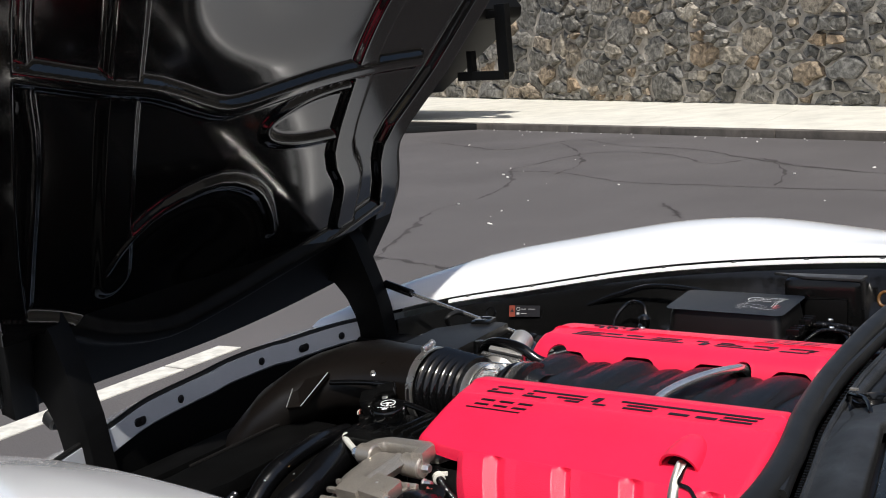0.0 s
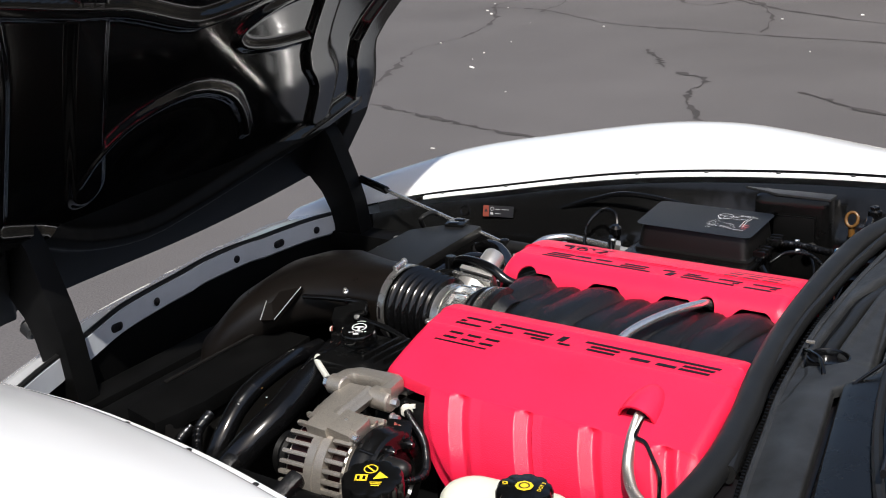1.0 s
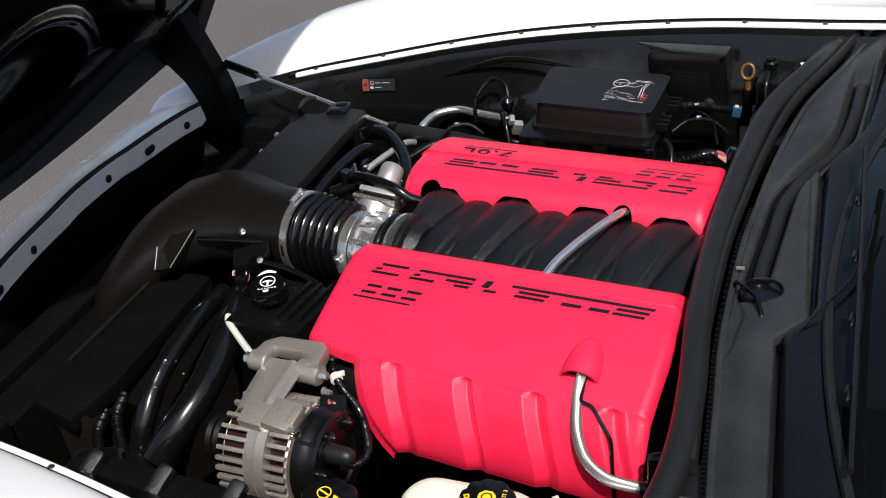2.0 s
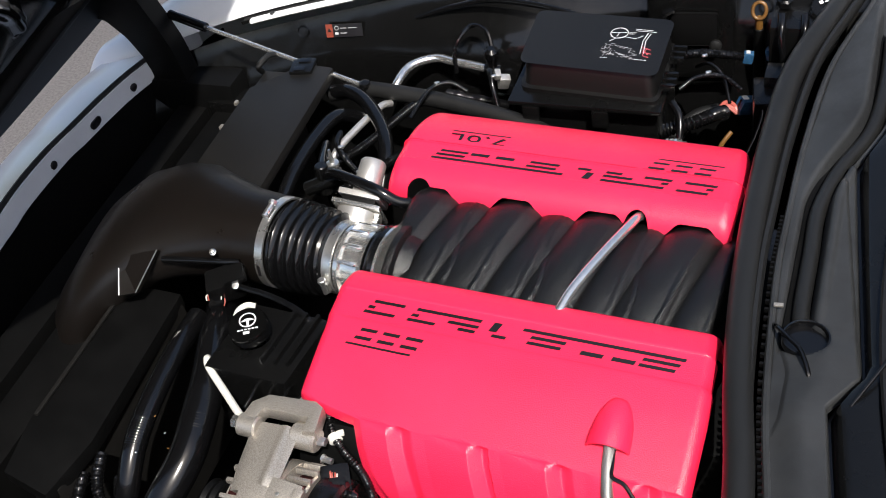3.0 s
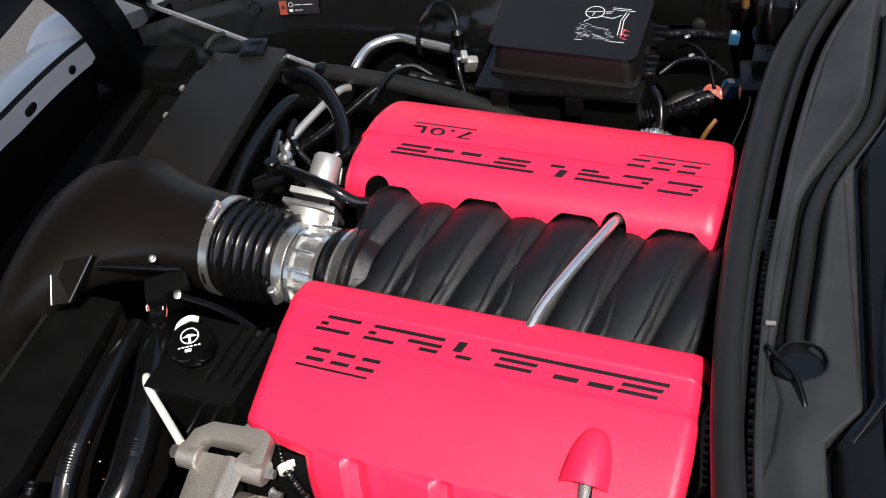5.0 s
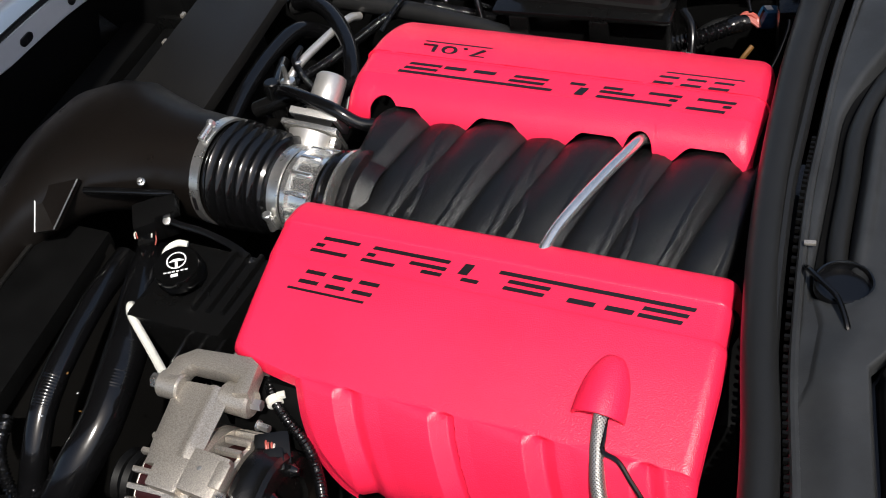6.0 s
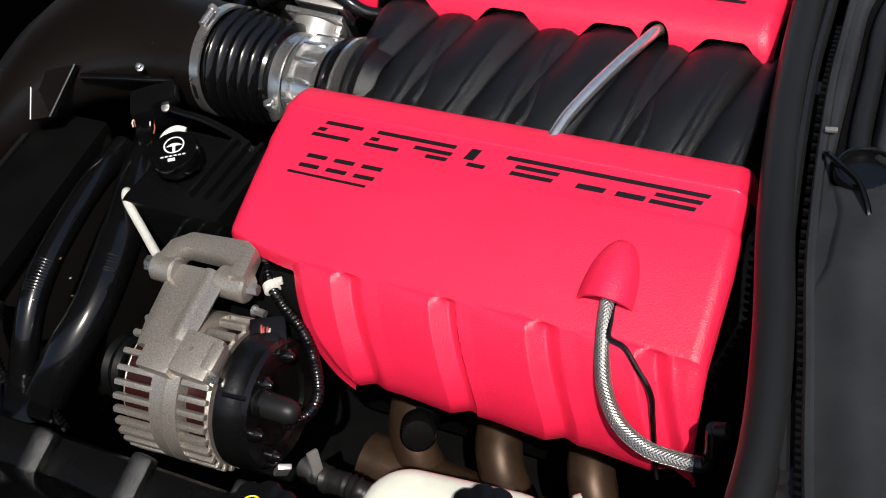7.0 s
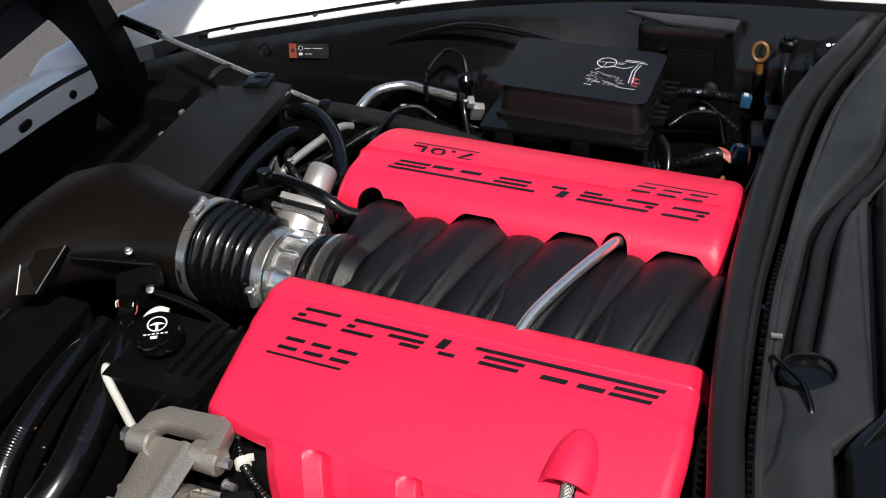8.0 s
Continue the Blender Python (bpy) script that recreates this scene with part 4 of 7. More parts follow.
def cover_fn(prof, s, x_of, nose=0.014, ribs=False, cut=None):
    """A moulded cover: prof is its (y, z) section from the inner skirt outwards, x_of(k) its ends there."""
    n = len(prof) - 1

    def at(k):
        f = min(max(k, 0), 1) * n
        i = min(int(f), n - 1)
        t = f - i
        a, b2, c, d = prof[max(i - 1, 0)], prof[i], prof[i + 1], prof[min(i + 2, n)]
        return [0.5 * (2 * b2[j] + (c[j] - a[j]) * t + (2 * a[j] - 5 * b2[j] + 4 * c[j] - d[j]) * t * t + (3 * b2[j] - a[j] - 3 * c[j] + d[j]) * t ** 3) for j in (0, 1)]

    def fn(u, k):
        x0, x1 = x_of(k)
        x = x0 + (x1 - x0) * u
        if cut:
            k0 = cut(x)
            k = k0 + (1 - k0) * k
        y, z = at(k)
        e = min(x - x0, x1 - x)
        drop = nose * (1 - math.sqrt(max(0, 1 - (1 - min(1, e / nose)) ** 2)))
        if ribs:
            y, z = ribs(x, y, z, x - x0)
        return Vector((x, s * y, z - drop))
    return fn


NEAR_PROF = [(0.070, 0.742), (0.070, 0.768), (0.0725, 0.781), (0.080, 0.790), (0.095, 0.7955), (0.112, 0.7980), (0.117, 0.7978), (0.122, 0.7958), (0.155, 0.7908), (0.160, 0.7912), (0.170, 0.7895), (0.20, 0.782), (0.235, 0.770),
             (0.262, 0.7595), (0.2765, 0.7535), (0.2805, 0.7500), (0.298, 0.7270), (0.313, 0.700), (0.3205, 0.682), (0.3240, 0.664), (0.3235, 0.650), (0.3205, 0.639)]
RIB_X = (-0.086, 0.017, 0.112, 0.212)


def near_ribs(x, y, z, e):
    d = step(0.2765, 0.2815, y) * step(0.003, 0.014, e)
    if d > 0:
        # each rib swells slowly, falls away in a chamfer and rises again from the groove
        xs = x - 0.25 * max(0, y - 0.278) - 7.5 * max(0, y - 0.278) ** 2
        out = -0.001
        for r in RIB_X:
            if r - 0.085 < xs <= r - 0.014:
                out = 0.006 * max(0.0, (xs - r + 0.070) / 0.056)
            elif r - 0.014 < xs <= r:
                out = 0.006 - 0.0115 * (xs - r + 0.014) / 0.014
            elif r < xs <= r + 0.018:
                out = -0.0055 * (1 - step(0.0, 0.018, xs - r))
        y += out * d
        z += 0.45 * out * d
    return y, z


def near_ends(k):
    return -0.236 + 0.006 * step(0.3, 0.55, k) + 0.080 * step(0.61, 0.69, k) + 0.066 * step(0.68, 1.0, k), 0.248 + 0.011 * step(0.15, 0.55, k)


near_cover = part("coil_cover", sheet(cover_fn(NEAR_PROF, -1, near_ends, 0.016, near_ribs), lin(0, 1, 440), lin(0, 1, 100), -0.003), M["red"], engine, "red wrinkle-finish coil cover with black inlaid wordmark")

FAR_PROF = [(0.088, 0.730), (0.0885, 0.752), (0.092, 0.774), (0.102, 0.790), (0.117, 0.7990), (0.133, 0.8035), (0.138, 0.8022), (0.170, 0.8022), (0.175, 0.8032), (0.21, 0.8005), (0.248, 0.789), (0.277, 0.772), (0.299, 0.746), (0.309, 0.705)]


def far_cut(x):
    """Where the inner skirt begins: scalloped over the runners, notched for a hose and a pipe."""
    u = (x - HUMP0) / PITCH
    u -= round(u)
    k = 0.118 + 0.090 * step(0.37, 0.13, abs(u + 0.02))
    for c, r, up in ((-0.214, 0.0195, 0.255), (0.097, 0.0165, 0.255)):
        d = abs(x - c) / r
        if d < 1:
            k = max(k, up * (0.55 + 0.45 * math.sqrt(1 - d * d)))
    return k


far_cover = part("coil_cover", sheet(cover_fn(FAR_PROF, 1, lambda k: (-0.266 - 0.004 * step(0.2, 0.6, k), 0.220 - 0.022 * step(0.55, 1.0, k)), 0.018, None, far_cut), lin(0, 1, 230), lin(0, 1, 70), 0.003), M["red"], engine, "red wrinkle-finish coil cover with black inlaid wordmark")

# hose dome on the driver's side cover
b = bmesh.new()
rings = []
for i in range(13):
    t = i / 12
    y = -0.190 - 0.060 * t
    r = 0.0258 * math.sqrt(max(0.0, 1 - (1 - t) ** 2.2))
    zc = 0.7805 - 0.33 * (-0.190 - y)
    rings.append([b.verts.new((0.1605 + max(r, 0.0004) * math.cos(a), y - 0.009 * math.sin(a) * t, zc + max(r, 0.0004) * 0.95 * math.sin(a))) for a in lin(0, math.pi, 17)])
for r1, r2 in zip(rings, rings[1:]):
    for j in range(16):
        b.faces.new((r1[j], r1[j + 1], r2[j + 1], r2[j]))
bmesh.ops.recalc_face_normals(b, faces=b.faces[:])
bmesh.ops.solidify(b, geom=b.faces[:], thickness=0.003)
part("hose_dome", b, M["red"], near_cover)


# near-black disc closes the dome to imitate its shaded hollow
part("dome_shade_disc", lathe([(0.0, 0), (0.018, 0.001), (0.018, 0.004), (0.0, 0.005)], (0.1605, -0.240, 0.761), (0, -1, -0.3), 24), M["dark"], near_cover)

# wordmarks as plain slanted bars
def bars(cells, put, thick, name, parent, material):
    for poly in cells:
        b2 = bmesh.new()
        vs = [b2.verts.new(put(x, y, thick)) for x, y in poly]
        lo = [b2.verts.new(put(x, y, -0.001)) for x, y in poly]
        b2.faces.new(vs)
        for i in range(len(vs)):
            b2.faces.new((vs[i], lo[i], lo[(i + 1) % len(vs)], vs[(i + 1) % len(vs)]))
        bmesh.ops.recalc_face_normals(b2, faces=b2.faces[:])
        part(name, b2, material, parent, smooth=0)


def para(x0, x1, y0, y1, slant=0.35):
    return [(x0 + slant * y0, y0), (x1 + slant * y0, y0), (x1 + slant * y1, y1), (x0 + slant * y1, y1)]


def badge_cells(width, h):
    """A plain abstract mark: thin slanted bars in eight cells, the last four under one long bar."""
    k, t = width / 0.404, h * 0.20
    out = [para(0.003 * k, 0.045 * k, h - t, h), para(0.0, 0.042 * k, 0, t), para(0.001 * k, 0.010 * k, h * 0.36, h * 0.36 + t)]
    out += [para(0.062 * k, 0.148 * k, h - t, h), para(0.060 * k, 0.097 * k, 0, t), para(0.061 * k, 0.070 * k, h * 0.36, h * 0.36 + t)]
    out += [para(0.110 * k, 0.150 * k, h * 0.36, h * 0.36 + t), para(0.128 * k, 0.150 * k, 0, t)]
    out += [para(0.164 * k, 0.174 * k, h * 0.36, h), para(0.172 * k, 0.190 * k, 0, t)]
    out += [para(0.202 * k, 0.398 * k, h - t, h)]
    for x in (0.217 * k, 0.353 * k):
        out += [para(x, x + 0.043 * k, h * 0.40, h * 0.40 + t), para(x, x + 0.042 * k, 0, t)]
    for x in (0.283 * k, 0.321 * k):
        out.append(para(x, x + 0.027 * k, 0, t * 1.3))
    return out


MARK = [para(0.004 + 0.031 * i, 0.026 + 0.031 * i, y, y + 0.0042) for i in range(3) for y in (0.0, 0.0115)] + [para(-0.002, 0.086, -0.0085, -0.006)]
near_z = line_through([(y, z) for y, z in NEAR_PROF[3:15]])
far_z = line_through([(y, z) for y, z in FAR_PROF[3:12]])


def on_near(x, y, d):
    yy = 0.1485 - y
    return Vector((-0.185 + x, -yy, near_z(yy)[0] + 0.0007 + d * 0.3))


def on_far(x, y, d):
    yy = 0.1615 - y
    return Vector((0.189 - x, yy, far_z(yy)[0] + 0.0005 + d * 0.3))


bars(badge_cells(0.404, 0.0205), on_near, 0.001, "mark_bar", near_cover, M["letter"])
bars(MARK, lambda x, y, d: on_near(x + 0.0, y - 0.0385, d), 0.001, "mark_bar", near_cover, M["letter"])
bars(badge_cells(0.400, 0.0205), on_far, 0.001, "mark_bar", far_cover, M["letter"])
bars(MARK, lambda x, y, d: Vector((0.184 - x, 0.193 - y, far_z(0.193 - y)[0] + 0.0005 + 0.3 * d)), 0.001, "mark_bar", far_cover, M["letter"])
words("7.0L", 0.024, Matrix.Translation((-0.158, 0.192, 0.8027)) @ Matrix.Rotation(math.pi, 4, "Z") @ pose(0, 0, 0, -4, 0, 0) @ Matrix.Diagonal((1.95, 0.82, 1, 1)), M["letter"], far_cover, "displacement_mark", 0.0010, 1.1)
bars([para(0.0, 0.088, 0, 0.0022)], lambda x, y, d: Vector((-0.114 - x, 0.207 - y, far_z(0.207 - y)[0] + 0.0005 + 0.3 * d)), 0.001, "underline", far_cover, M["letter"])

# steel crossover pipe and braided hose
b = tube([(0.100, 0.118, 0.772), (0.098, 0.100, 0.785), (0.092, 0.070, 0.791), (0.0815, 0.030, 0.795), (0.069, -0.015, 0.796), (0.0575, -0.055, 0.793), (0.052, -0.084, 0.788), (0.049, -0.10, 0.782)], 0.0064, 14, 8)
part("crossover_pipe", b, M["bright"], engine, "bright bare metal vapour pipe")
hose_pts = [(0.160, -0.215, 0.772), (0.163, -0.245, 0.768), (0.168, -0.278, 0.752), (0.178, -0.308, 0.728), (0.197, -0.330, 0.711), (0.224, -0.342, 0.703), (0.252, -0.344, 0.702), (0.272, -0.343, 0.702)]
part("braided_hose", tube(hose_pts, 0.0063, 14, 10), M["braid"], engine, "braided stainless steel hose")
hose_line = smooth_path(hose_pts, 22)
b = bmesh.new()
for k in range(24):
    hand, a0 = (1 if k < 12 else -1), (k % 12) * math.pi / 6
    run, turn = 0.0, []
    for i, p in enumerate(hose_line):
        q = hose_line[min(i + 1, len(hose_line) - 1)] - hose_line[max(i - 1, 0)]
        side = q.normalized().cross(Vector((0.3, 0.2, 1))).normalized()
        over = side.cross(q.normalized())
        run += (p - hose_line[max(i - 1, 0)]).length
        a = a0 + hand * run / 0.0066
        turn.append(tuple(p + (side * math.cos(a) + over * math.sin(a)) * 0.0066))
    tube(turn, 0.00072, 4, 1, bm=b)
tagged(part("braid", b, M["strand"], engine, "fine bright steel braiding"), kind="stuff")
part("hose_fitting", tube([(0.268, -0.343, 0.702), (0.278, -0.342, 0.704), (0.282, -0.338, 0.718), (0.282, -0.333, 0.746)], 0.0085, 12, 5), M["plastic"], engine)
part("fitting_tip", rod((0.281, -0.334, 0.744), (0.292, -0.333, 0.748), 0.007), M["rubber"], engine)
# thin black tube traces the dark line down the cover
part("thin_dark_line", tube([(0.168, -0.248, 0.768), (0.171, -0.266, 0.762), (0.174, -0.279, 0.757), (0.189, -0.284, 0.755), (0.203, -0.294, 0.744), (0.218, -0.305, 0.729), (0.223, -0.316, 0.707), (0.2265, -0.325, 0.687), (0.229, -0.331, 0.668), (0.231, -0.333, 0.645)], 0.0026, 8, 6), M["hose"], engine)

# exhaust manifold under the driver's side cover
exh = part("exhaust_manifold", tube([(-0.12, -0.300, 0.445), (0.0, -0.305, 0.435), (0.12, -0.305, 0.42), (0.21, -0.305, 0.40)], 0.033, 14, 6), M["header"], engine, "heat-tinted brown exhaust manifold")
for x in (-0.085, 0.02, 0.125):
    part("runner", tube([(x, -0.20, 0.49), (x + 0.005, -0.245, 0.492), (x + 0.02, -0.280, 0.475), (x + 0.045, -0.300, 0.43)], 0.026, 14, 6), M["header"], exh)

# cables and foil below the cover's front corner
solo("heat_foil", merge(box((0.014, 0.006, 0.040), pose(-0.150, -0.405, 0.592, 25, 20, 30), 0.002), box((0.012, 0.005, 0.030), pose(-0.118, -0.392, 0.598, -15, 10, 60), 0.002)), M["satin"], "crumpled bright heat foil beside the exhaust manifold", "heat shield")
solo("corrugated_pipe", tube([(-0.140, -0.380, 0.560), (-0.112, -0.395, 0.578), (-0.085, -0.398, 0.582), (-0.062, -0.400, 0.575), (-0.040, -0.405, 0.550)], 0.0125, 16, 8, ridges=0.0018, pitch=0.007), M["seal"], "grey-black corrugated pipe below the coil cover", "pipe")
b = lathe([(0.016, 0), (0.019, 0.003), (0.019, 0.026), (0.016, 0.030), (0.008, 0.031), (0, 0.031)], (-0.050, -0.300, 0.560), (0.35, -0.75, 0.55), 22)
box((0.02, 0.03, 0.03), pose(-0.050, -0.288, 0.550), 0.004, bm=b)
solo("sensor_plug", b, M["plastic"], "black plastic sensor plug above the exhaust manifold", "sensor")

# throttle body, bellows and clamps
AP, AD2 = Vector((-0.399, 0.018, 0.735)), Vector((0.99, -0.13, -0.008)).normalized()
AS, AU = Vector((AD2.y, -AD2.x, 0)).normalized(), Vector((0, 0, 1))  # across (towards the driver's side), up
prof = [(0.060, 0)]
for i in range(6):
    z = 0.006 + i * 0.0138
    r = 0.0680 - 0.0013 * i
    prof += [(r - 0.009, z), (r - 0.002, z + 0.0034), (r, z + 0.0068), (r - 0.002, z + 0.0104)]
prof += [(0.047, 0.090), (0.047, 0.098)]
intake = thing("air_intake", (-0.60, 0.0, 0.62), "dark plastic intake duct with ribbed rubber bellows and steel clamps", "air intake")
part("bellows", lathe(prof, AP + AD2 * 0.015, AD2, 44), M["hose"], intake, "ribbed black rubber bellows")


def clamp(s0, r, w, screw, parent):
    c = part("hose_clamp", lathe([(r - 0.0015, 0), (r, 0.0005), (r, w - 0.0005), (r - 0.0015, w), (r - 0.003, w), (r - 0.003, 0), (r - 0.0015, 0)], AP + AD2 * s0, AD2, 44), M["steel"], parent, "bright steel hose clamp")
    out = AS * math.cos(screw) + AU * math.sin(screw)
    t = AD2.cross(out)
    p = AP + AD2 * (s0 + w / 2) + out * r
    m4 = Matrix((AD2, t, out)).transposed().to_4x4()
    m4.translation = p + out * 0.003
    bb = box((w * 0.8, 0.018, 0.006), m4, 0.001)
    rod(p + out * 0.006 - t * 0.014, p + out * 0.006 + t * 0.010, 0.0042, 12, bm=bb)
    rod(p + out * 0.006 - t * 0.018, p + out * 0.006 - t * 0.012, 0.0060, 8, bm=bb)
    part("clamp_screw", bb, M["steel"], c)
    out2 = AS * math.cos(screw - 1.3) + AU * math.sin(screw - 1.3)
    m4 = Matrix((AD2, AD2.cross(out2), out2)).transposed().to_4x4()
    m4.translation = AP + AD2 * (s0 + w / 2) + out2 * (r + 0.0002)
    part("clamp_slot", box((w * 0.35, 0.018, 0.001), m4, 0), M["letter"], c)


clamp(0.002, 0.0668, 0.0135, math.radians(80), intake)
clamp(0.101, 0.0525, 0.016, math.radians(-4), intake)
throttle = thing("throttle_body", (-0.26, 0.0, 0.66), "machined aluminium throttle body with round motor cap", "throttle body")
part("bore", lathe([(0.040, 0.100), (0.047, 0.116), (0.050, 0.120), (0.053, 0.122), (0.053, 0.128), (0.048, 0.130), (0.048, 0.156), (0.054, 0.158), (0.056, 0.168), (0.05, 0.172)], AP, AD2, 48), M["bright"], throttle)
for a in lin(-0.6, 3.0, 9):
    out = AS * math.cos(a) + AU * math.sin(a)
    m4 = Matrix((AD2, AD2.cross(out), out)).transposed().to_4x4()
    m4.translation = AP + AD2 * 0.143 + out * 0.0515
    part("casting_rib", box((0.030, 0.0060, 0.010), m4, 0.0015, 1), M["bright"], throttle)
CAP_P, CAP_D = Vector((-0.291, 0.092, 0.766)), Vector((0.05, 0.80, 0.45)).normalized()
part("motor_cap", lathe([(0.019, 0), (0.0195, 0.03), (0.0190, 0.054), (0.0165, 0.0575), (0, 0.0585)], CAP_P, CAP_D, 32), M["satin"], throttle, "round silver motor cap")
part("actuator_flange", box((0.062, 0.050, 0.009), axis_matrix(CAP_P, CAP_D) @ pose(0, 0, 0, 0, 0, 8), 0.002), M["satin"], throttle, "pale machined flange")
# near-black block stands in for the shaded gap between the flanges
part("actuator_gap", box((0.050, 0.040, 0.014), axis_matrix(CAP_P - CAP_D * 0.010, CAP_D) @ pose(0, 0, 0, 0, 0, 8), 0.003), M["dark"], throttle)
part("actuator_flange", box((0.072, 0.056, 0.007), axis_matrix(CAP_P - CAP_D * 0.019, CAP_D) @ pose(0, 0, 0, 6, 0, 8), 0.002), M["bright"], throttle, "bright machined flange")
part("actuator_housing", lathe([(0.032, 0), (0.029, 0.010), (0.0275, 0.026), (0.031, 0.046), (0.040, 0.062)], CAP_P - CAP_D * 0.022, -CAP_D, 32), M["satin"], throttle, "waisted cast housing")
for dx, rz in ((0.030, 14), (-0.030, -10)):
    part("housing_web", prism([(-0.004, -0.060), (0.004, -0.060), (0.004, 0.0), (-0.004, 0.0)], -0.034, -0.002, axis_matrix(CAP_P - CAP_D * 0.024 + Vector((dx, 0, 0)), CAP_D) @ pose(0, 0, 0, 90, 0, rz) @ pose(0, 0, 0.017), 0.0015), M["satin"], throttle)
for x, y, z in ((-0.318, 0.084, 0.777), (-0.262, 0.080, 0.777), (-0.256, 0.052, 0.766)):
    part("flange_screw", lathe([(0.0055, 0), (0.0055, 0.004), (0.003, 0.005), (0, 0.005)], (x, y, z), CAP_D, 8), M["steel"], throttle)
part("inlet_gasket", lathe([(0.05, 0), (0.058, 0.001), (0.060, 0.006), (0.057, 0.009), (0.061, 0.012), (0.060, 0.018), (0.05, 0.020)], AP + AD2 * 0.166, AD2, 48), M["hose"], throttle)
part("inlet_ring", lathe([(0.056, 0), (0.0632, 0.001), (0.0632, 0.005), (0.056, 0.006)], AP + AD2 * 0.185, AD2, 48), M["bright"], throttle)
part("manifold_flange", lathe([(0.05, 0), (0.064, 0.002), (0.0655, 0.006), (0.0655, 0.012), (0.057, 0.016), (0.050, 0.034)], AP + AD2 * 0.191, (1, -0.05, -0.12), 44), M["grain"], throttle)
part("sensor_clip", box((0.012, 0.006, 0.006), pose(-0.180, 0.074, 0.772, 0, 0, 20), 0.002), M["whiteprint"], engine)

duct_secs = [(tuple(AP + AD2 * 0.012), 0.062, 0.062, tuple(-AD2)), (tuple(AP - AD2 * 0.012), 0.064, 0.063, tuple(-AD2)), ((-0.452, 0.026, 0.736), 0.067, 0.060, (-1, 0.10, 0)),
             ((-0.50, 0.034, 0.736), 0.082, 0.058, (-1, 0.02, 0)), ((-0.545, 0.042, 0.734), 0.100, 0.057, (-1, -0.02, -0.04)), ((-0.59, 0.040, 0.727), 0.112, 0.056, (-1, -0.05, -0.15)),
             ((-0.635, 0.024, 0.712), 0.124, 0.056, (-1, -0.10, -0.35)), ((-0.675, 0.006, 0.684), 0.134, 0.055, (-1, -0.1, -0.7)), ((-0.705, -0.005, 0.640), 0.142, 0.055, (-0.7, 0, -1)), ((-0.718, -0.01, 0.56), 0.148, 0.055, (-0.1, 0, -1)), ((-0.718, -0.01, 0.40), 0.15, 0.055, (0, 0, -1))]
part("duct", loft(duct_secs, 52, 2.3), M["duct"], intake, "brown-black moulded intake duct")
part("duct_rim", tube([(-0.545, -0.062, 0.752), (-0.50, -0.060, 0.756), (-0.455, -0.056, 0.757), (-0.425, -0.050, 0.755)], 0.0045, 10, 8), M["hose"], intake)
tab = [Vector((-0.618, -0.066, 0.748)), Vector((-0.549, -0.060, 0.768)), Vector((-0.578, -0.104, 0.720)), Vector((-0.602, -0.112, 0.718))]
b = bmesh.new()
vs = [b.verts.new(p) for p in (tab[0], tab[3], tab[2], tab[1])]
b.faces.new(vs)
r4 = bmesh.ops.extrude_face_region(b, geom=b.faces[:])
bmesh.ops.translate(b, verts=[v for v in r4["geom"] if isinstance(v, bmesh.types.BMVert)], vec=(0.0, 0.004, -0.006))
bmesh.ops.recalc_face_normals(b, faces=b.faces[:])
part("duct_tab", b, M["duct"], intake)
for p, q in ((tab[0], tab[3]), (tab[1], tab[2])):
    part("tab_edge", rod(p + Vector((0, -0.001, 0.001)), q + Vector((0, -0.001, 0.001)), 0.0011, 8), M["steel"], intake)
b = box((0.046, 0.036, 0.040), pose(-0.446, -0.070, 0.728, 15, -10, 25), 0.005)
box((0.032, 0.026, 0.014), pose(-0.424, -0.072, 0.752, 15, -10, 25), 0.003, bm=b)
box((0.022, 0.020, 0.012), pose(-0.458, -0.086, 0.708, 15, -10, 25), 0.003, bm=b)
sensor = part("airflow_sensor", b, M["plastic"], intake)
rnd = random.Random(21)
for i in range(7):
    p = Vector((-0.464 + 0.003 * i, -0.078, 0.718))
    q = p + Vector((rnd.uniform(-0.008, 0.010), -0.008 - rnd.uniform(0, 0.006), rnd.uniform(-0.004, 0.006)))
    part("sensor_wire", tube([tuple(p), tuple(q), tuple(q + Vector((rnd.uniform(-0.006, 0.008), -0.004, -0.006)))], 0.0009, 6, 4), M["pinkwire" if i % 3 else "pale"], sensor)
part("duct_screw", lathe([(0.003, 0), (0.005, 0.0015), (0.005, 0.004), (0.0032, 0.005), (0.0032, 0.009), (0, 0.010)], (-0.462, -0.052, 0.768), (0.2, -0.4, 1), 12), M["steel"], intake)
part("sensor_screw", lathe([(0.003, 0), (0.005, 0.001), (0.005, 0.004), (0, 0.005)], (-0.418, -0.084, 0.742), (0.2, -0.4, 1), 10), M["steel"], intake)
part("breather_tube", tube([(-0.430, -0.078, 0.742), (-0.405, -0.084, 0.741), (-0.36, -0.090, 0.738), (-0.31, -0.104, 0.730), (-0.28, -0.125, 0.715)], 0.0045, 10, 8), M["hose"], intake, "thin shiny black tube")
# ---------------------------------------------------------------- things in the bay
# fan shroud covers over the radiator
def plate(name, outline, z0, thick, tilt, material, label, category):
    bb = prism(outline, z0, z0 + thick, None, 0.004)
    if tilt:
        for v in bb.verts:
            v.co.z += tilt[0] * (v.co.x - tilt[2]) + tilt[1] * (v.co.y - tilt[3])
    return solo(name, bb, material, label, category)


near_shroud = thing("radiator_shroud", (-0.62, -0.20, 0.50), "matte black radiator shroud on the driver's side", "radiator shroud", "radiator shrouds")
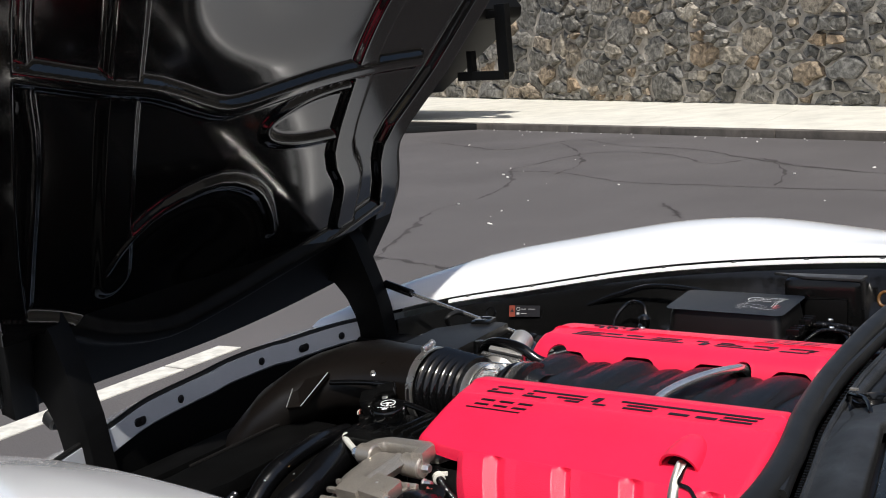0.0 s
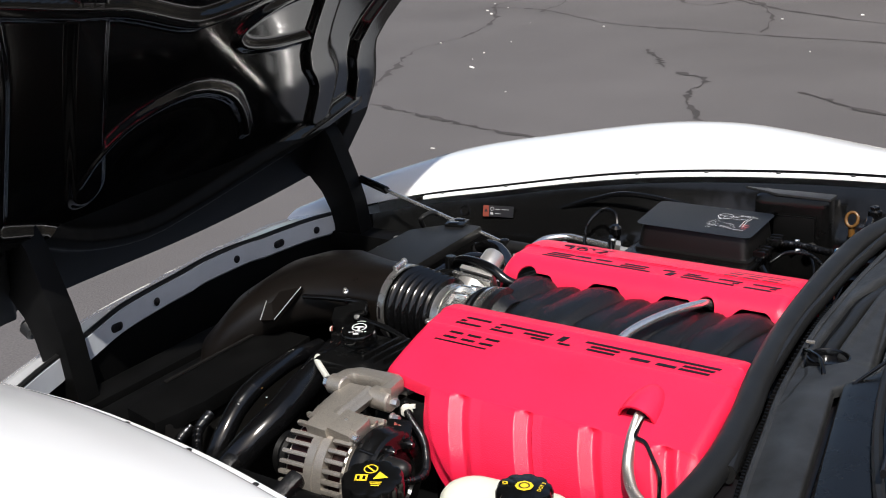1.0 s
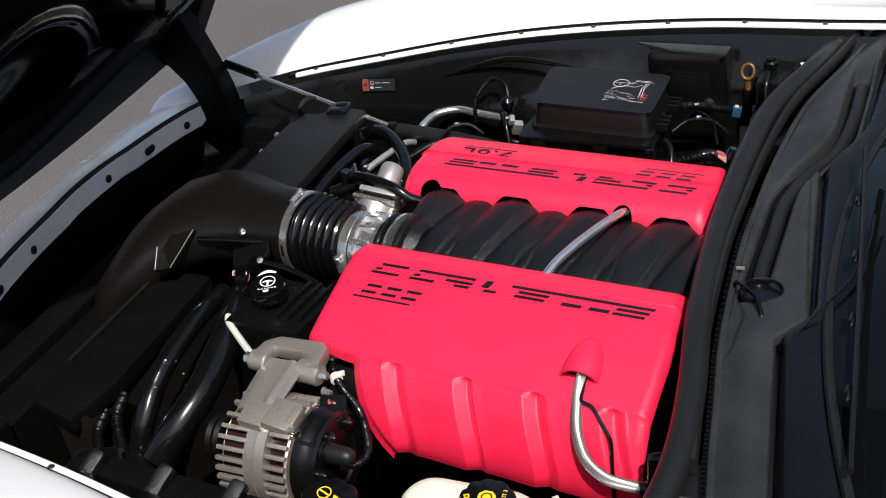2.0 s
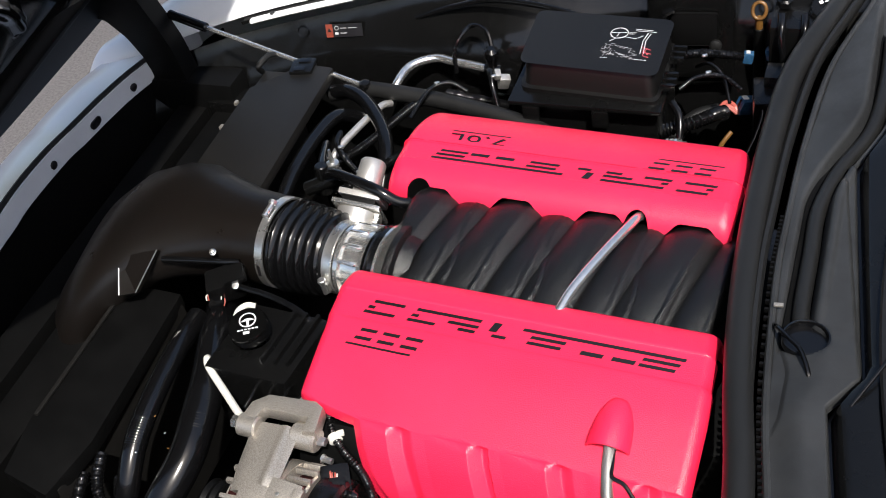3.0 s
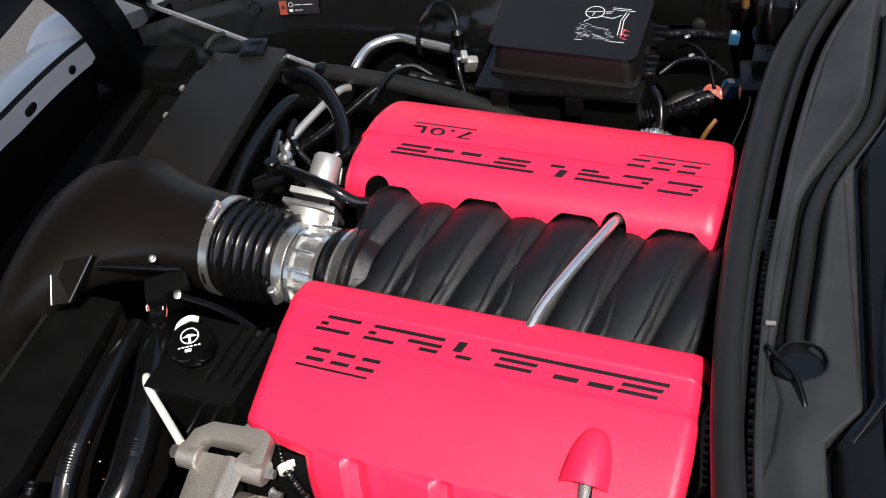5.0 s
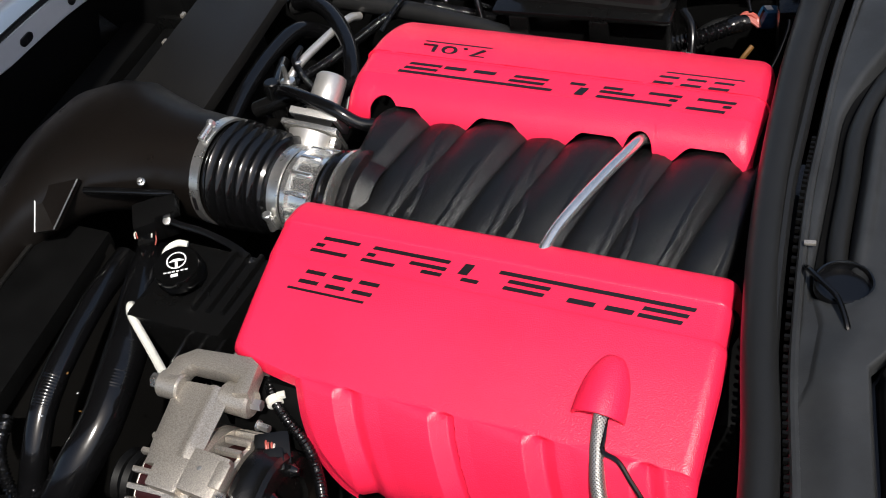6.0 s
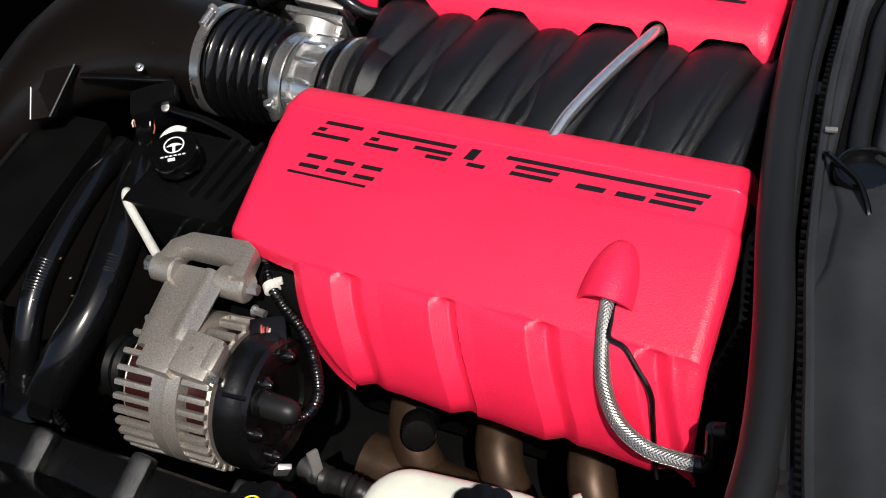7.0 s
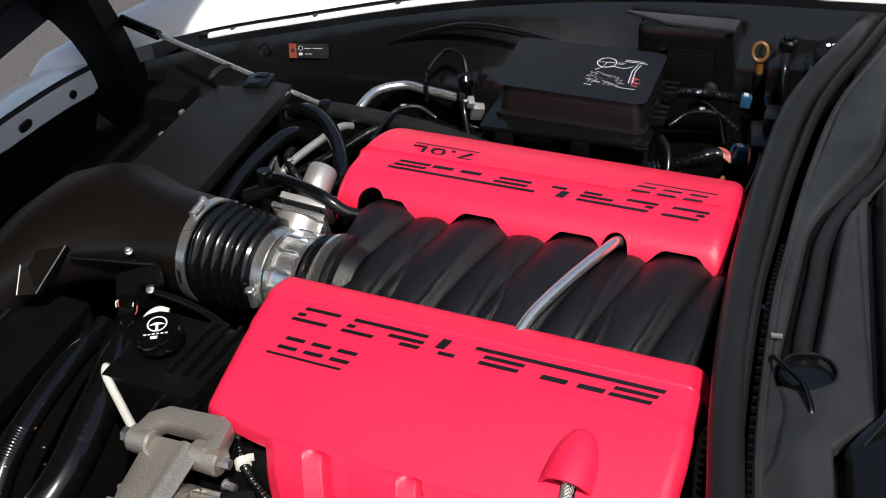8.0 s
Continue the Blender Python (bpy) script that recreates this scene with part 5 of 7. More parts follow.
part("top_panel", prism([(-0.632, -0.055), (-0.541, -0.060), (-0.530, -0.33), (-0.545, -0.42), (-0.625, -0.40), (-0.640, -0.318)], 0.655, 0.680, None, 0.005), M["dark"], near_shroud)
part("side_panel", box((0.05, 0.34, 0.30), pose(-0.565, -0.235, 0.52), 0.006), M["matte"], near_shroud)
part("edge_strip", box((0.006, 0.22, 0.004), pose(-0.632, -0.20, 0.683), 0.001), M["matte"], near_shroud)
far_shroud = thing("radiator_shroud", (-0.58, 0.27, 0.50), "matte black radiator shroud beside the intake duct", "radiator shroud", "radiator shrouds")
part("top_panel", prism([(-0.615, 0.150), (-0.482, 0.115), (-0.492, 0.432), (-0.548, 0.438), (-0.618, 0.360)], 0.715, 0.735, None, 0.005), M["matte"], far_shroud)
part("side_panel", box((0.05, 0.30, 0.34), pose(-0.60, 0.28, 0.55), 0.006), M["matte"], far_shroud)
b = box((0.040, 0.040, 0.010), pose(-0.545, 0.425, 0.736, 0, 0, 10), 0.003)
part("latch_block", b, M["plastic"], far_shroud)
for dy in (-0.012, 0.012):
    part("latch_button", box((0.020, 0.012, 0.003), pose(-0.545, 0.425 + dy, 0.7415, 0, 0, 10), 0.001), M["hose"], far_shroud)
part("latch_loop", tube([(-0.628, 0.425, 0.720), (-0.622, 0.410, 0.742), (-0.612, 0.43, 0.75), (-0.603, 0.45, 0.742)], 0.005, 8, 6), M["rubber"], far_shroud)
# two small metal blocks stand in for glints along the shroud's edge
for x, y in ((-0.629, 0.328), (-0.624, 0.263)):
    part("panel_glint", box((0.006, 0.010, 0.006), pose(x, y, 0.726), 0.002), M["alu"], far_shroud)
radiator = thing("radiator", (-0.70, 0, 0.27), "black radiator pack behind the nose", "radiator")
# core as dark as its shaded surroundings
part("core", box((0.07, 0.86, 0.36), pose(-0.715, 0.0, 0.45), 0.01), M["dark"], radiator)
part("side_tank", box((0.09, 0.05, 0.38), pose(-0.715, 0.44, 0.46), 0.012), M["plastic"], radiator)
part("side_tank", box((0.09, 0.05, 0.38), pose(-0.715, -0.44, 0.46), 0.012), M["plastic"], radiator)

# power steering reservoir
ps = thing("steering_fluid_reservoir", (-0.37, -0.16, 0.60), "black steering fluid reservoir with printed cap", "fluid reservoir")
b = prism([(-0.408, -0.215), (-0.283, -0.222), (-0.268, -0.105), (-0.393, -0.095)], 0.60, 0.728, None, 0.010)
part("tank", b, M["plastic"], ps)
for i in range(4):
    part("tank_fin", box((0.006, 0.05, 0.10), pose(-0.328 + 0.022 * i, -0.232, 0.665), 0.002, 1), M["plastic"], ps)
for x in (-0.323, -0.305, -0.287):
    part("tank_ridge", box((0.0055, 0.088, 0.016), pose(x, -0.150, 0.729, 0, 0, -6), 0.0022, 2), M["plastic"], ps)
cap = part("cap", lathe([(0.024, 0), (0.0275, 0.003), (0.0275, 0.016), (0.0255, 0.0195), (0, 0.0202)], (-0.357, -0.159, 0.7425), (0.05, -0.12, 1), 36, wave=lambda a, z: 1 + 0.008 * math.cos(24 * a)), M["gloss"], ps, "round glossy black screw cap")


def on_cap(c, n, up, lift=0.0008):
    """A frame on a cap's face: x to its reader's right, y up."""
    n, up = Vector(n).normalized(), Vector(up)
    x = up.cross(n).normalized()
    y = n.cross(x)
    return Matrix.Translation(Vector(c) + n * lift) @ Matrix((x, y, n)).transposed().to_4x4()


def ring(r, w, m, bm=None, a0=0, a1=2 * math.pi, seg=32):
    b2 = bm or bmesh.new()
    vs = [[b2.verts.new(m @ Vector((q * math.cos(a), q * math.sin(a), 0))) for q in (r - w, r)] for a in lin(a0, a1, seg)]
    for p, q in zip(vs, vs[1:]):
        b2.faces.new((p[0], p[1], q[1], q[0]))
    return b2


def flat(polys, m, bm=None):
    b2 = bm or bmesh.new()
    for poly in polys:
        b2.faces.new([b2.verts.new(m @ Vector((x, y, 0))) for x, y in poly])
    return b2


def rect(x0, x1, y0, y1):
    return [(x0, y0), (x1, y0), (x1, y1), (x0, y1)]


VIEW_UP = Vector((-0.45, 0.9, 0))
m = on_cap((-0.3556, -0.1634, 0.7629), (0.05, -0.12, 1), VIEW_UP) @ Matrix.Diagonal((0.80, 0.80, 1, 1))
b = ring(0.0145, 0.0022, m @ Matrix.Translation((0.002, 0.008, 0)))
flat([[(-0.010, 0.006), (0.014, 0.006), (0.006, 0.011), (-0.002, 0.011)], rect(0.0, 0.004, -0.004, 0.008)], m, b)
flat([rect(-0.016 + 0.006 * i, -0.012 + 0.006 * i, -0.012, -0.0095) for i in range(6)] + [rect(-0.006, 0.004, -0.020, -0.0145)], m, b)
part("cap_symbol", b, M["whiteprint"], cap, smooth=0)
part("cap_tether", tube([(-0.386, -0.152, 0.742), (-0.386, -0.136, 0.752), (-0.377, -0.125, 0.755), (-0.366, -0.122, 0.752)], 0.0042, 10, 7), M["pale"], ps, "pale plastic cap tether")
part("vent_tube", tube([(-0.416, -0.190, 0.712), (-0.411, -0.198, 0.721), (-0.400, -0.212, 0.721), (-0.360, -0.245, 0.722), (-0.318, -0.280, 0.728)], 0.0051, 12, 7), M["pale"], ps, "pale bent fluid tube")

# alternator
alt = thing("alternator", (-0.25, -0.37, 0.60), "cast aluminium alternator with cooling slots and black rear cap", "alternator")
AC = Vector((-0.229, -0.372, 0.660))
AD = Vector((1, -0.02, 0.03)).normalized()
part("core", lathe([(0.052, -0.060), (0.060, -0.056), (0.060, 0.052), (0.05, 0.056)], AC, AD, 40), M["copper"], alt, "copper windings behind the slots")
part("mid_band", lathe([(0.062, -0.018), (0.0748, -0.0165), (0.0755, -0.002), (0.0735, -0.001), (0.0755, 0.0), (0.0748, 0.0135), (0.062, 0.015)], AC, AD, 56), M["alu"], alt)
for a in [math.radians(d) for d in (-62, -51, -40, -29, -18, -7, 4, 15, 26, 37, 48, 59, 72, 88, 104, 120, 136, 150, 166, 182, 200, 220, 240)]:
    for x0, x1 in ((-0.060, -0.016), (0.013, 0.044)):
        out = AD.cross(Vector((0, 0, 1))).normalized() * math.cos(a) + Vector((0, 0, 1)) * math.sin(a)
        m = Matrix((AD, AD.cross(out), out)).transposed().to_4x4()
        m.translation = AC + AD * (x0 + x1) / 2 + out * 0.0715
        part("cooling_fin", box((abs(x1 - x0), 0.0062, 0.0075), m, 0.0026, 2), M["alu"], alt)
for x0, w, r in ((-0.060, 0.006, 0.060), (0.039, 0.006, 0.0690)):
    part("end_ring", lathe([(0.05, 0), (r - 0.0015, 0.001), (r, 0.003), (r - 0.0015, w), (0.05, w)], AC + AD * x0, AD, 52), M["alu"], alt)
part("rear_cap", lathe([(0.058, 0), (0.0680, 0.002), (0.0680, 0.016), (0.0655, 0.020), (0.0650, 0.030), (0.061, 0.034), (0.042, 0.035), (0.040, 0.031), (0.020, 0.031), (0, 0.0315)], AC + AD * 0.048, AD, 44), M["plastic"], alt, "black plastic rear cap")
part("cap_rib", tube([tuple(AC + AD * (0.056 + 0.022 * k) + (AD.cross(Vector((0, 0, 1))) * math.cos(1.0) + Vector((0, 0, 1)) * math.sin(1.0)) * (0.0695 - 0.006 * k)) for k in (0, 0.5, 1)], 0.0022, 8, 4), M["hose"], alt)
for a in (0.35, 1.35, 2.2, 5.6):
    out = AD.cross(Vector((0, 0, 1))).normalized() * math.cos(a) + Vector((0, 0, 1)) * math.sin(a)
    part("cap_clip", lathe([(0.0075, 0), (0.0075, 0.006), (0.0055, 0.008), (0.0035, 0.012), (0, 0.0125)], AC + AD * 0.081 + out * 0.050, AD, 12), M["hose"], alt)
part("pulley", lathe([(0.03, 0), (0.034, 0.004), (0.031, 0.010), (0.034, 0.016), (0.031, 0.022), (0.034, 0.028), (0.02, 0.03)], AC - AD * 0.11, AD, 30), M["dark"], alt)
part("terminal_boot", lathe([(0.012, 0), (0.0130, 0.004), (0.0122, 0.034), (0.010, 0.042), (0.005, 0.046), (0, 0.047)], (-0.150, -0.398, 0.700), (1, -0.08, 0.02), 20), M["seal"], alt, "grey-black rubber terminal boot")
part("boot_collar", lathe([(0.013, 0), (0.0150, 0.002), (0.0150, 0.006), (0.013, 0.008)], (-0.146, -0.398, 0.700), (1, -0.08, 0.02), 20), M["plastic"], alt)
# yoke over the top, cast strap and boss
yoke = [(-0.300, -0.302), (-0.296, -0.274), (-0.278, -0.259), (-0.215, -0.257), (-0.202, -0.264), (-0.197, -0.302), (-0.216, -0.305), (-0.216, -0.283), (-0.276, -0.281), (-0.281, -0.302)]
part("bracket", prism(yoke, 0.734, 0.756, None, 0.006), M["alu"], alt)
part("mount_plate", prism([(-0.262, -0.262), (-0.205, -0.255), (-0.190, -0.215), (-0.245, -0.222)], 0.722, 0.730, None, 0.002), M["alu"], alt)
part("pivot", rod((-0.303, -0.300, 0.742), (-0.276, -0.302, 0.742), 0.0145, 22), M["alu"], alt)
part("pivot", rod((-0.234, -0.296, 0.734), (-0.200, -0.298, 0.733), 0.0160, 22), M["alu"], alt)
b = sheet(lambda u, k: Vector((-0.287 + 0.012 * k + (0.064 - 0.008 * k) * u, -0.2945 - 0.0945 * k, 0.746 - 0.002 * k - 0.016 * max(0, k - 0.75) + 0.0022 * step(0.62, 0.68, u) * (1 - step(0.76, 0.82, u)) - 0.005 * (2 * u - 1) ** 4)), lin(0, 1, 24), lin(0, 1, 18), -0.016)
part("strap", b, M["alu"], alt, "rough cast aluminium strap")
part("boss", box((0.036, 0.036, 0.018), pose(-0.243, -0.394, 0.734, 14, 2, -4), 0.004), M["alu"], alt)
part("boss", box((0.040, 0.044, 0.016), pose(-0.207, -0.388, 0.735, 12, 6, -4), 0.004), M["alu"], alt)
part("boss_step", box((0.014, 0.028, 0.020), pose(-0.190, -0.386, 0.734, 12, 6, -4), 0.004), M["alu"], alt)
part("boss_dimple", lathe([(0.003, 0), (0.0022, 0.0008), (0, 0.001)], (-0.212, -0.386, 0.7435), (0.05, -0.2, 1), 10), M["steel"], alt)
for p, d, r in (((-0.312, -0.299, 0.742), (1, 0, 0.02), 0.0085), ((-0.192, -0.298, 0.733), (-1, 0, 0), 0.0062), ((-0.182, -0.404, 0.731), (-1, 0.1, 0), 0.005), ((-0.180, -0.314, 0.719), (-1, 0.15, 0), 0.0045)):
    bb = lathe([(r * 1.3, 0.010), (r * 1.3, 0.012)], p, d, 16)
    lathe([(r * 0.9, -0.002), (r, 0.0), (r, 0.010)], p, d, 6, bm=bb)
    part("bolt", bb, M["steel"], alt)
b = box((0.036, 0.042, 0.034), pose(-0.170, -0.332, 0.700, 20, 10, 30), 0.007)
box((0.020, 0.024, 0.016), pose(-0.160, -0.344, 0.712, 20, 10, 30), 0.004, bm=b)
part("plug", b, M["plastic"], alt)
for i in range(4):
    part("plug_wire", tube([(-0.176 + 0.003 * i, -0.326, 0.716), (-0.173 + 0.003 * i, -0.331 - 0.002 * (i % 2), 0.722 - 0.001 * i), (-0.168 + 0.003 * i, -0.342, 0.715)], 0.0012, 6, 4), M["pinkwire" if i < 3 else "pale"], alt)
solo("wiring_loom", tube([(-0.240, -0.206, 0.700), (-0.223, -0.231, 0.712), (-0.198, -0.269, 0.714), (-0.177, -0.288, 0.706), (-0.145, -0.309, 0.694), (-0.124, -0.334, 0.680), (-0.107, -0.366, 0.678), (-0.108, -0.392, 0.682), (-0.124, -0.407, 0.688)], 0.0058, 12, 9, ridges=0.0006, pitch=0.0042), M["hose"], "ribbed black wiring conduit beside the alternator", "wiring")
solo("cable_tie", merge(lathe([(0.0064, 0), (0.0086, 0.001), (0.0086, 0.009), (0.0064, 0.010)], (-0.195, -0.273, 0.7130), (0.62, -0.75, -0.15), 18), box((0.009, 0.007, 0.005), pose(-0.186, -0.271, 0.717, 0, 0, 30), 0.001)), M["pale"], "pale cable clip round the wiring conduit", "clip")

# radiator and heater hoses on the driver's side
def coolant_hose(pts, r, label):
    """A moulded hose with a ribbed sleeve near its lower end."""
    path = smooth_path(pts, 9)
    hose = thing("radiator_hose", tuple(path[len(path) // 2] - Vector((0, 0, r))), label, "hose")
    part("tube", tube(pts, r, 20, 9), M["hose"], hose)
    n = len(path)
    sleeve = path[int(0.48 * n):int(0.64 * n)]
    part("sleeve", tube([tuple(p) for p in sleeve[::3]], r + 0.0004, 20, 5, ridges=0.0003, pitch=0.0034), M["hose"], hose, "ribbed black protective sleeve")
    return hose


coolant_hose([(-0.466, -0.075, 0.675), (-0.446, -0.120, 0.688), (-0.428, -0.165, 0.694), (-0.407, -0.22, 0.697), (-0.390, -0.282, 0.696), (-0.385, -0.328, 0.686), (-0.397, -0.372, 0.664), (-0.418, -0.412, 0.628)], 0.0235, "thick shiny black radiator hose with ribbed sleeve")
coolant_hose([(-0.490, -0.100, 0.684), (-0.480, -0.18, 0.697), (-0.470, -0.265, 0.697), (-0.466, -0.32, 0.684), (-0.464, -0.362, 0.655), (-0.468, -0.395, 0.615)], 0.0155, "slimmer shiny black hose curving to the radiator")
rnd = random.Random(31)
# small bright boxes imitate glints scattered over the hoses
for i in range(5):
    p = Vector((-0.437 + rnd.uniform(-0.02, 0.03), -0.26 - 0.02 * i + rnd.uniform(-0.01, 0.01), 0.698))
    solo("hose_clip", box((0.0032, 0.002, 0.0015), Matrix.Translation(p) @ pose(0, 0, 0, rnd.uniform(-30, 30), rnd.uniform(-30, 30), rnd.uniform(0, 90)), 0.0005, 1), M["brassy" if i % 2 else "steel"], "tiny bright box imitating a glint on a hose", "clip", "tiny hose clips")
solo("hose_joint", merge(box((0.06, 0.05, 0.04), pose(-0.455, -0.42, 0.60, 10, 20, 30), 0.012), box((0.03, 0.05, 0.03), pose(-0.475, -0.44, 0.63, 0, 20, 30), 0.008)), M["gloss"], "glossy black hose joint", "hose joint")

for pts in ([(-0.52, -0.335, 0.66), (-0.505, -0.375, 0.655), (-0.48, -0.405, 0.63), (-0.45, -0.42, 0.59)], [(-0.54, -0.36, 0.645), (-0.525, -0.40, 0.64), (-0.50, -0.43, 0.61), (-0.48, -0.44, 0.57)], [(-0.50, -0.345, 0.625), (-0.47, -0.385, 0.632), (-0.44, -0.405, 0.61), (-0.42, -0.415, 0.57)]):
    solo("ribbed_conduit", tube(pts, 0.0075, 12, 8, ridges=0.0012, pitch=0.005), M["hose"], "ribbed black wiring conduit below the radiator hoses", "wiring", "near side conduits")

# coolant expansion tank and its cap
tank = thing("coolant_tank", (-0.25, -0.52, 0.55), "ribbed black coolant expansion tank along the fender", "coolant tank")
part("tank_body", box((0.44, 0.135, 0.17), pose(-0.27, -0.525, 0.600, 14, 0, -3), 0.030, 4), M["plastic"], tank)
for x in lin(-0.44, -0.12, 4):
    part("tank_rib", box((0.022, 0.125, 0.024), pose(x, -0.540 + 0.01 * (x + 0.3), 0.684, 22, 14, -3), 0.010, 4), M["grain"], tank)
part("filler_neck", rod((-0.055, -0.545, 0.60), (-0.052, -0.542, 0.752), 0.031, 24), M["dark"], tank)


def knob(c, r, hgt, n, lobes, parent, label, deep=0.06):
    n = Vector(n).normalized()
    return part("cap", lathe([(r * 0.92, 0), (r, 0.003), (r, hgt - 0.005), (r * 0.94, hgt - 0.001), (r * 0.86, hgt), (0, hgt + 0.0005)], Vector(c), n, 72, wave=lambda a, z: 1 - deep * (0.5 + 0.5 * math.cos(lobes * a)) ** 3), M["plastic"], parent, label)


n1 = Vector((0.08, -0.10, 1))
cap = knob((-0.053, -0.542, 0.752), 0.0365, 0.028, n1, 10, tank, "ridged black cap with yellow warning symbols", 0.10)
m = on_cap(Vector((-0.053, -0.542, 0.752)) + n1.normalized() * 0.0288, n1, VIEW_UP) @ Matrix.Diagonal((0.80, 0.80, 1, 1))
b = ring(0.0105, 0.0020, m @ Matrix.Translation((-0.004, 0.016, 0)))
flat([[(-0.012, 0.022), (-0.010, 0.024), (0.004, 0.010), (0.002, 0.008)]], m, b)
flat([rect(-0.024, -0.021, -0.012, 0.002), rect(-0.024, -0.006, -0.012, -0.009), rect(-0.009, -0.006, -0.012, 0.002), rect(-0.024, -0.006, 0.0, 0.003), rect(-0.017, -0.013, -0.010, 0.0)], m, b)
flat([[(0.002, -0.008), (0.024, -0.004), (0.010, 0.010)]], m, b)
flat([rect(-0.002, 0.016, -0.0155, -0.0135), rect(0.0, 0.015, -0.0195, -0.0175), rect(0.001, 0.013, -0.0235, -0.0215)], m, b)
part("cap_symbol", b, M["yellow"], cap, smooth=0)

# brake fluid reservoir
br = thing("brake_fluid_reservoir", (0.13, -0.51, 0.60), "cream plastic brake fluid reservoir with black cap", "fluid reservoir")


def oval(cx, cy, L, r, ang, n=14):
    pts = []
    for k in range(n):
        a = -math.pi / 2 + math.pi * k / (n - 1)
        pts.append((L / 2 - r + r * math.cos(a), r * math.sin(a)))
    pts += [(-x, -y) for x, y in pts]
    ca, sa = math.cos(ang), math.sin(ang)
    return [(cx + x * ca - y * sa, cy + x * sa + y * ca) for x, y in pts]


b = bmesh.new()
rings = []
for z, f in ((0.655, 0.52), (0.665, 0.60), (0.714, 0.66), (0.7215, 0.96), (0.7250, 1.06), (0.7305, 1.06), (0.7335, 1.0), (0.735, 0.94), (0.746, 0.92), (0.755, 0.86), (0.761, 0.75), (0.7635, 0.58), (0.765, 0.3)):
    rr = 0.0435 * f
    rings.append([b.verts.new((x, y, z)) for x, y in oval(0.092, -0.490, 0.172 - 2 * 0.0435 * (1 - f), rr, 0.03)])
for r1, r2 in zip(rings, rings[1:]):
    for i in range(len(r1)):
        b.faces.new((r1[i], r1[(i + 1) % len(r1)], r2[(i + 1) % len(r1)], r2[i]))
b.faces.new(rings[0][::-1])
b.faces.new(rings[-1])
bmesh.ops.recalc_face_normals(b, faces=b.faces[:])
part("tank", b, M["cream"], br, smooth=35)
n1 = Vector((0.04, 0.0, 1))
cap = knob((0.119, -0.497, 0.762), 0.0320, 0.024, n1, 10, br, "lobed black cap with yellow printing", 0.09)
m = on_cap(Vector((0.119, -0.497, 0.762)) + n1.normalized() * 0.0248, n1, VIEW_UP) @ Matrix.Diagonal((0.9, 0.9, 1, 1))
b = flat([[(0.0115 * math.cos(a), 0.0115 * math.sin(a)) for a in lin(0, 2 * math.pi, 9)[:-1]]], m)
flat([rect(-0.027, -0.020, 0.002, 0.004), rect(-0.027, -0.020, 0.007, 0.009), rect(-0.027, -0.025, 0.002, 0.009), rect(-0.022, -0.020, 0.002, 0.009)], m, b)
part("cap_symbol", b, M["yellow"], cap, smooth=0)
part("cap_symbol", ring(0.0070, 0.0018, m @ Matrix.Translation((0, 0, 0.0005))), M["letter"], cap, smooth=0)
words("DOT 3", 0.0072, m @ Matrix.Translation((0.021, -0.002, 0)) @ Matrix.Rotation(math.radians(72), 4, "Z"), M["yellow"], cap, "printing", 0.0002)
part("side_nozzle", lathe([(0.013, 0), (0.015, 0.002), (0.015, 0.010), (0.011, 0.012), (0.011, 0.022), (0.0135, 0.024), (0.0135, 0.030)], (0.157, -0.459, 0.734), (0.75, 0.55, 0.05), 20), M["cream"], br)
part("master_cylinder", rod((0.03, -0.50, 0.615), (0.30, -0.49, 0.615), 0.028, 20), M["alu"], br)
solo("brake_booster", lathe([(0.09, 0), (0.105, 0.01), (0.105, 0.03), (0.06, 0.06)], (0.30, -0.48, 0.60), (-1, 0, 0), 36), M["gloss"], "black round brake booster against the bulkhead", "brake booster")

# washer bottle
wash = thing("washer_bottle", (0.08, -0.62, 0.55), "washer fluid bottle with black flip cap by the fender", "washer bottle")
part("neck", rod((0.066, -0.632, 0.56), (0.063, -0.621, 0.752), 0.030, 24), M["cream"], wash, "translucent greenish white filler neck")
n1 = Vector((0.05, -0.04, 1))
cap = part("cap", lathe([(0.031, 0), (0.0345, 0.003), (0.0345, 0.012), (0.032, 0.016), (0, 0.017)], (0.063, -0.616, 0.752), n1, 32), M["plastic"], wash, "flat black flip cap with washer symbol")
m = on_cap(Vector((0.063, -0.616, 0.752)) + n1.normalized() * 0.0170, n1, VIEW_UP)
fan = [(0.020 * math.cos(a), 0.020 * math.sin(a) - 0.010) for a in lin(0.75, 2.39, 9)]
fan += [(0.009 * math.cos(a), 0.009 * math.sin(a) - 0.010) for a in lin(2.39, 0.75, 7)]
part("cap_symbol", flat([fan], m @ Matrix.Rotation(math.radians(160), 4, "Z")), M["whiteprint"], cap, smooth=0)
core = [(0.0165 * math.cos(a), 0.0165 * math.sin(a) - 0.010) for a in lin(0.95, 2.19, 9)]
core += [(0.0125 * math.cos(a), 0.0125 * math.sin(a) - 0.010) for a in lin(2.19, 0.95, 7)]
part("symbol_slit", flat([core], m @ Matrix.Translation((0, 0, 0.0004)) @ Matrix.Rotation(math.radians(160), 4, "Z")), M["letter"], cap, smooth=0)
for a in lin(3.5, 5.9, 6):
    part("cap_symbol", flat([rect(-0.0016, 0.0016, -0.0008, 0.0008)], m @ Matrix.Translation((0.002 + 0.015 * math.cos(a), 0.002 + 0.013 * math.sin(a), 0)) @ Matrix.Rotation(a + 1.57, 4, "Z")), M["whiteprint"], cap, smooth=0)
part("cap_symbol", flat([rect(-0.020, -0.016, 0.015, 0.020)], m), M["whiteprint"], cap, smooth=0)
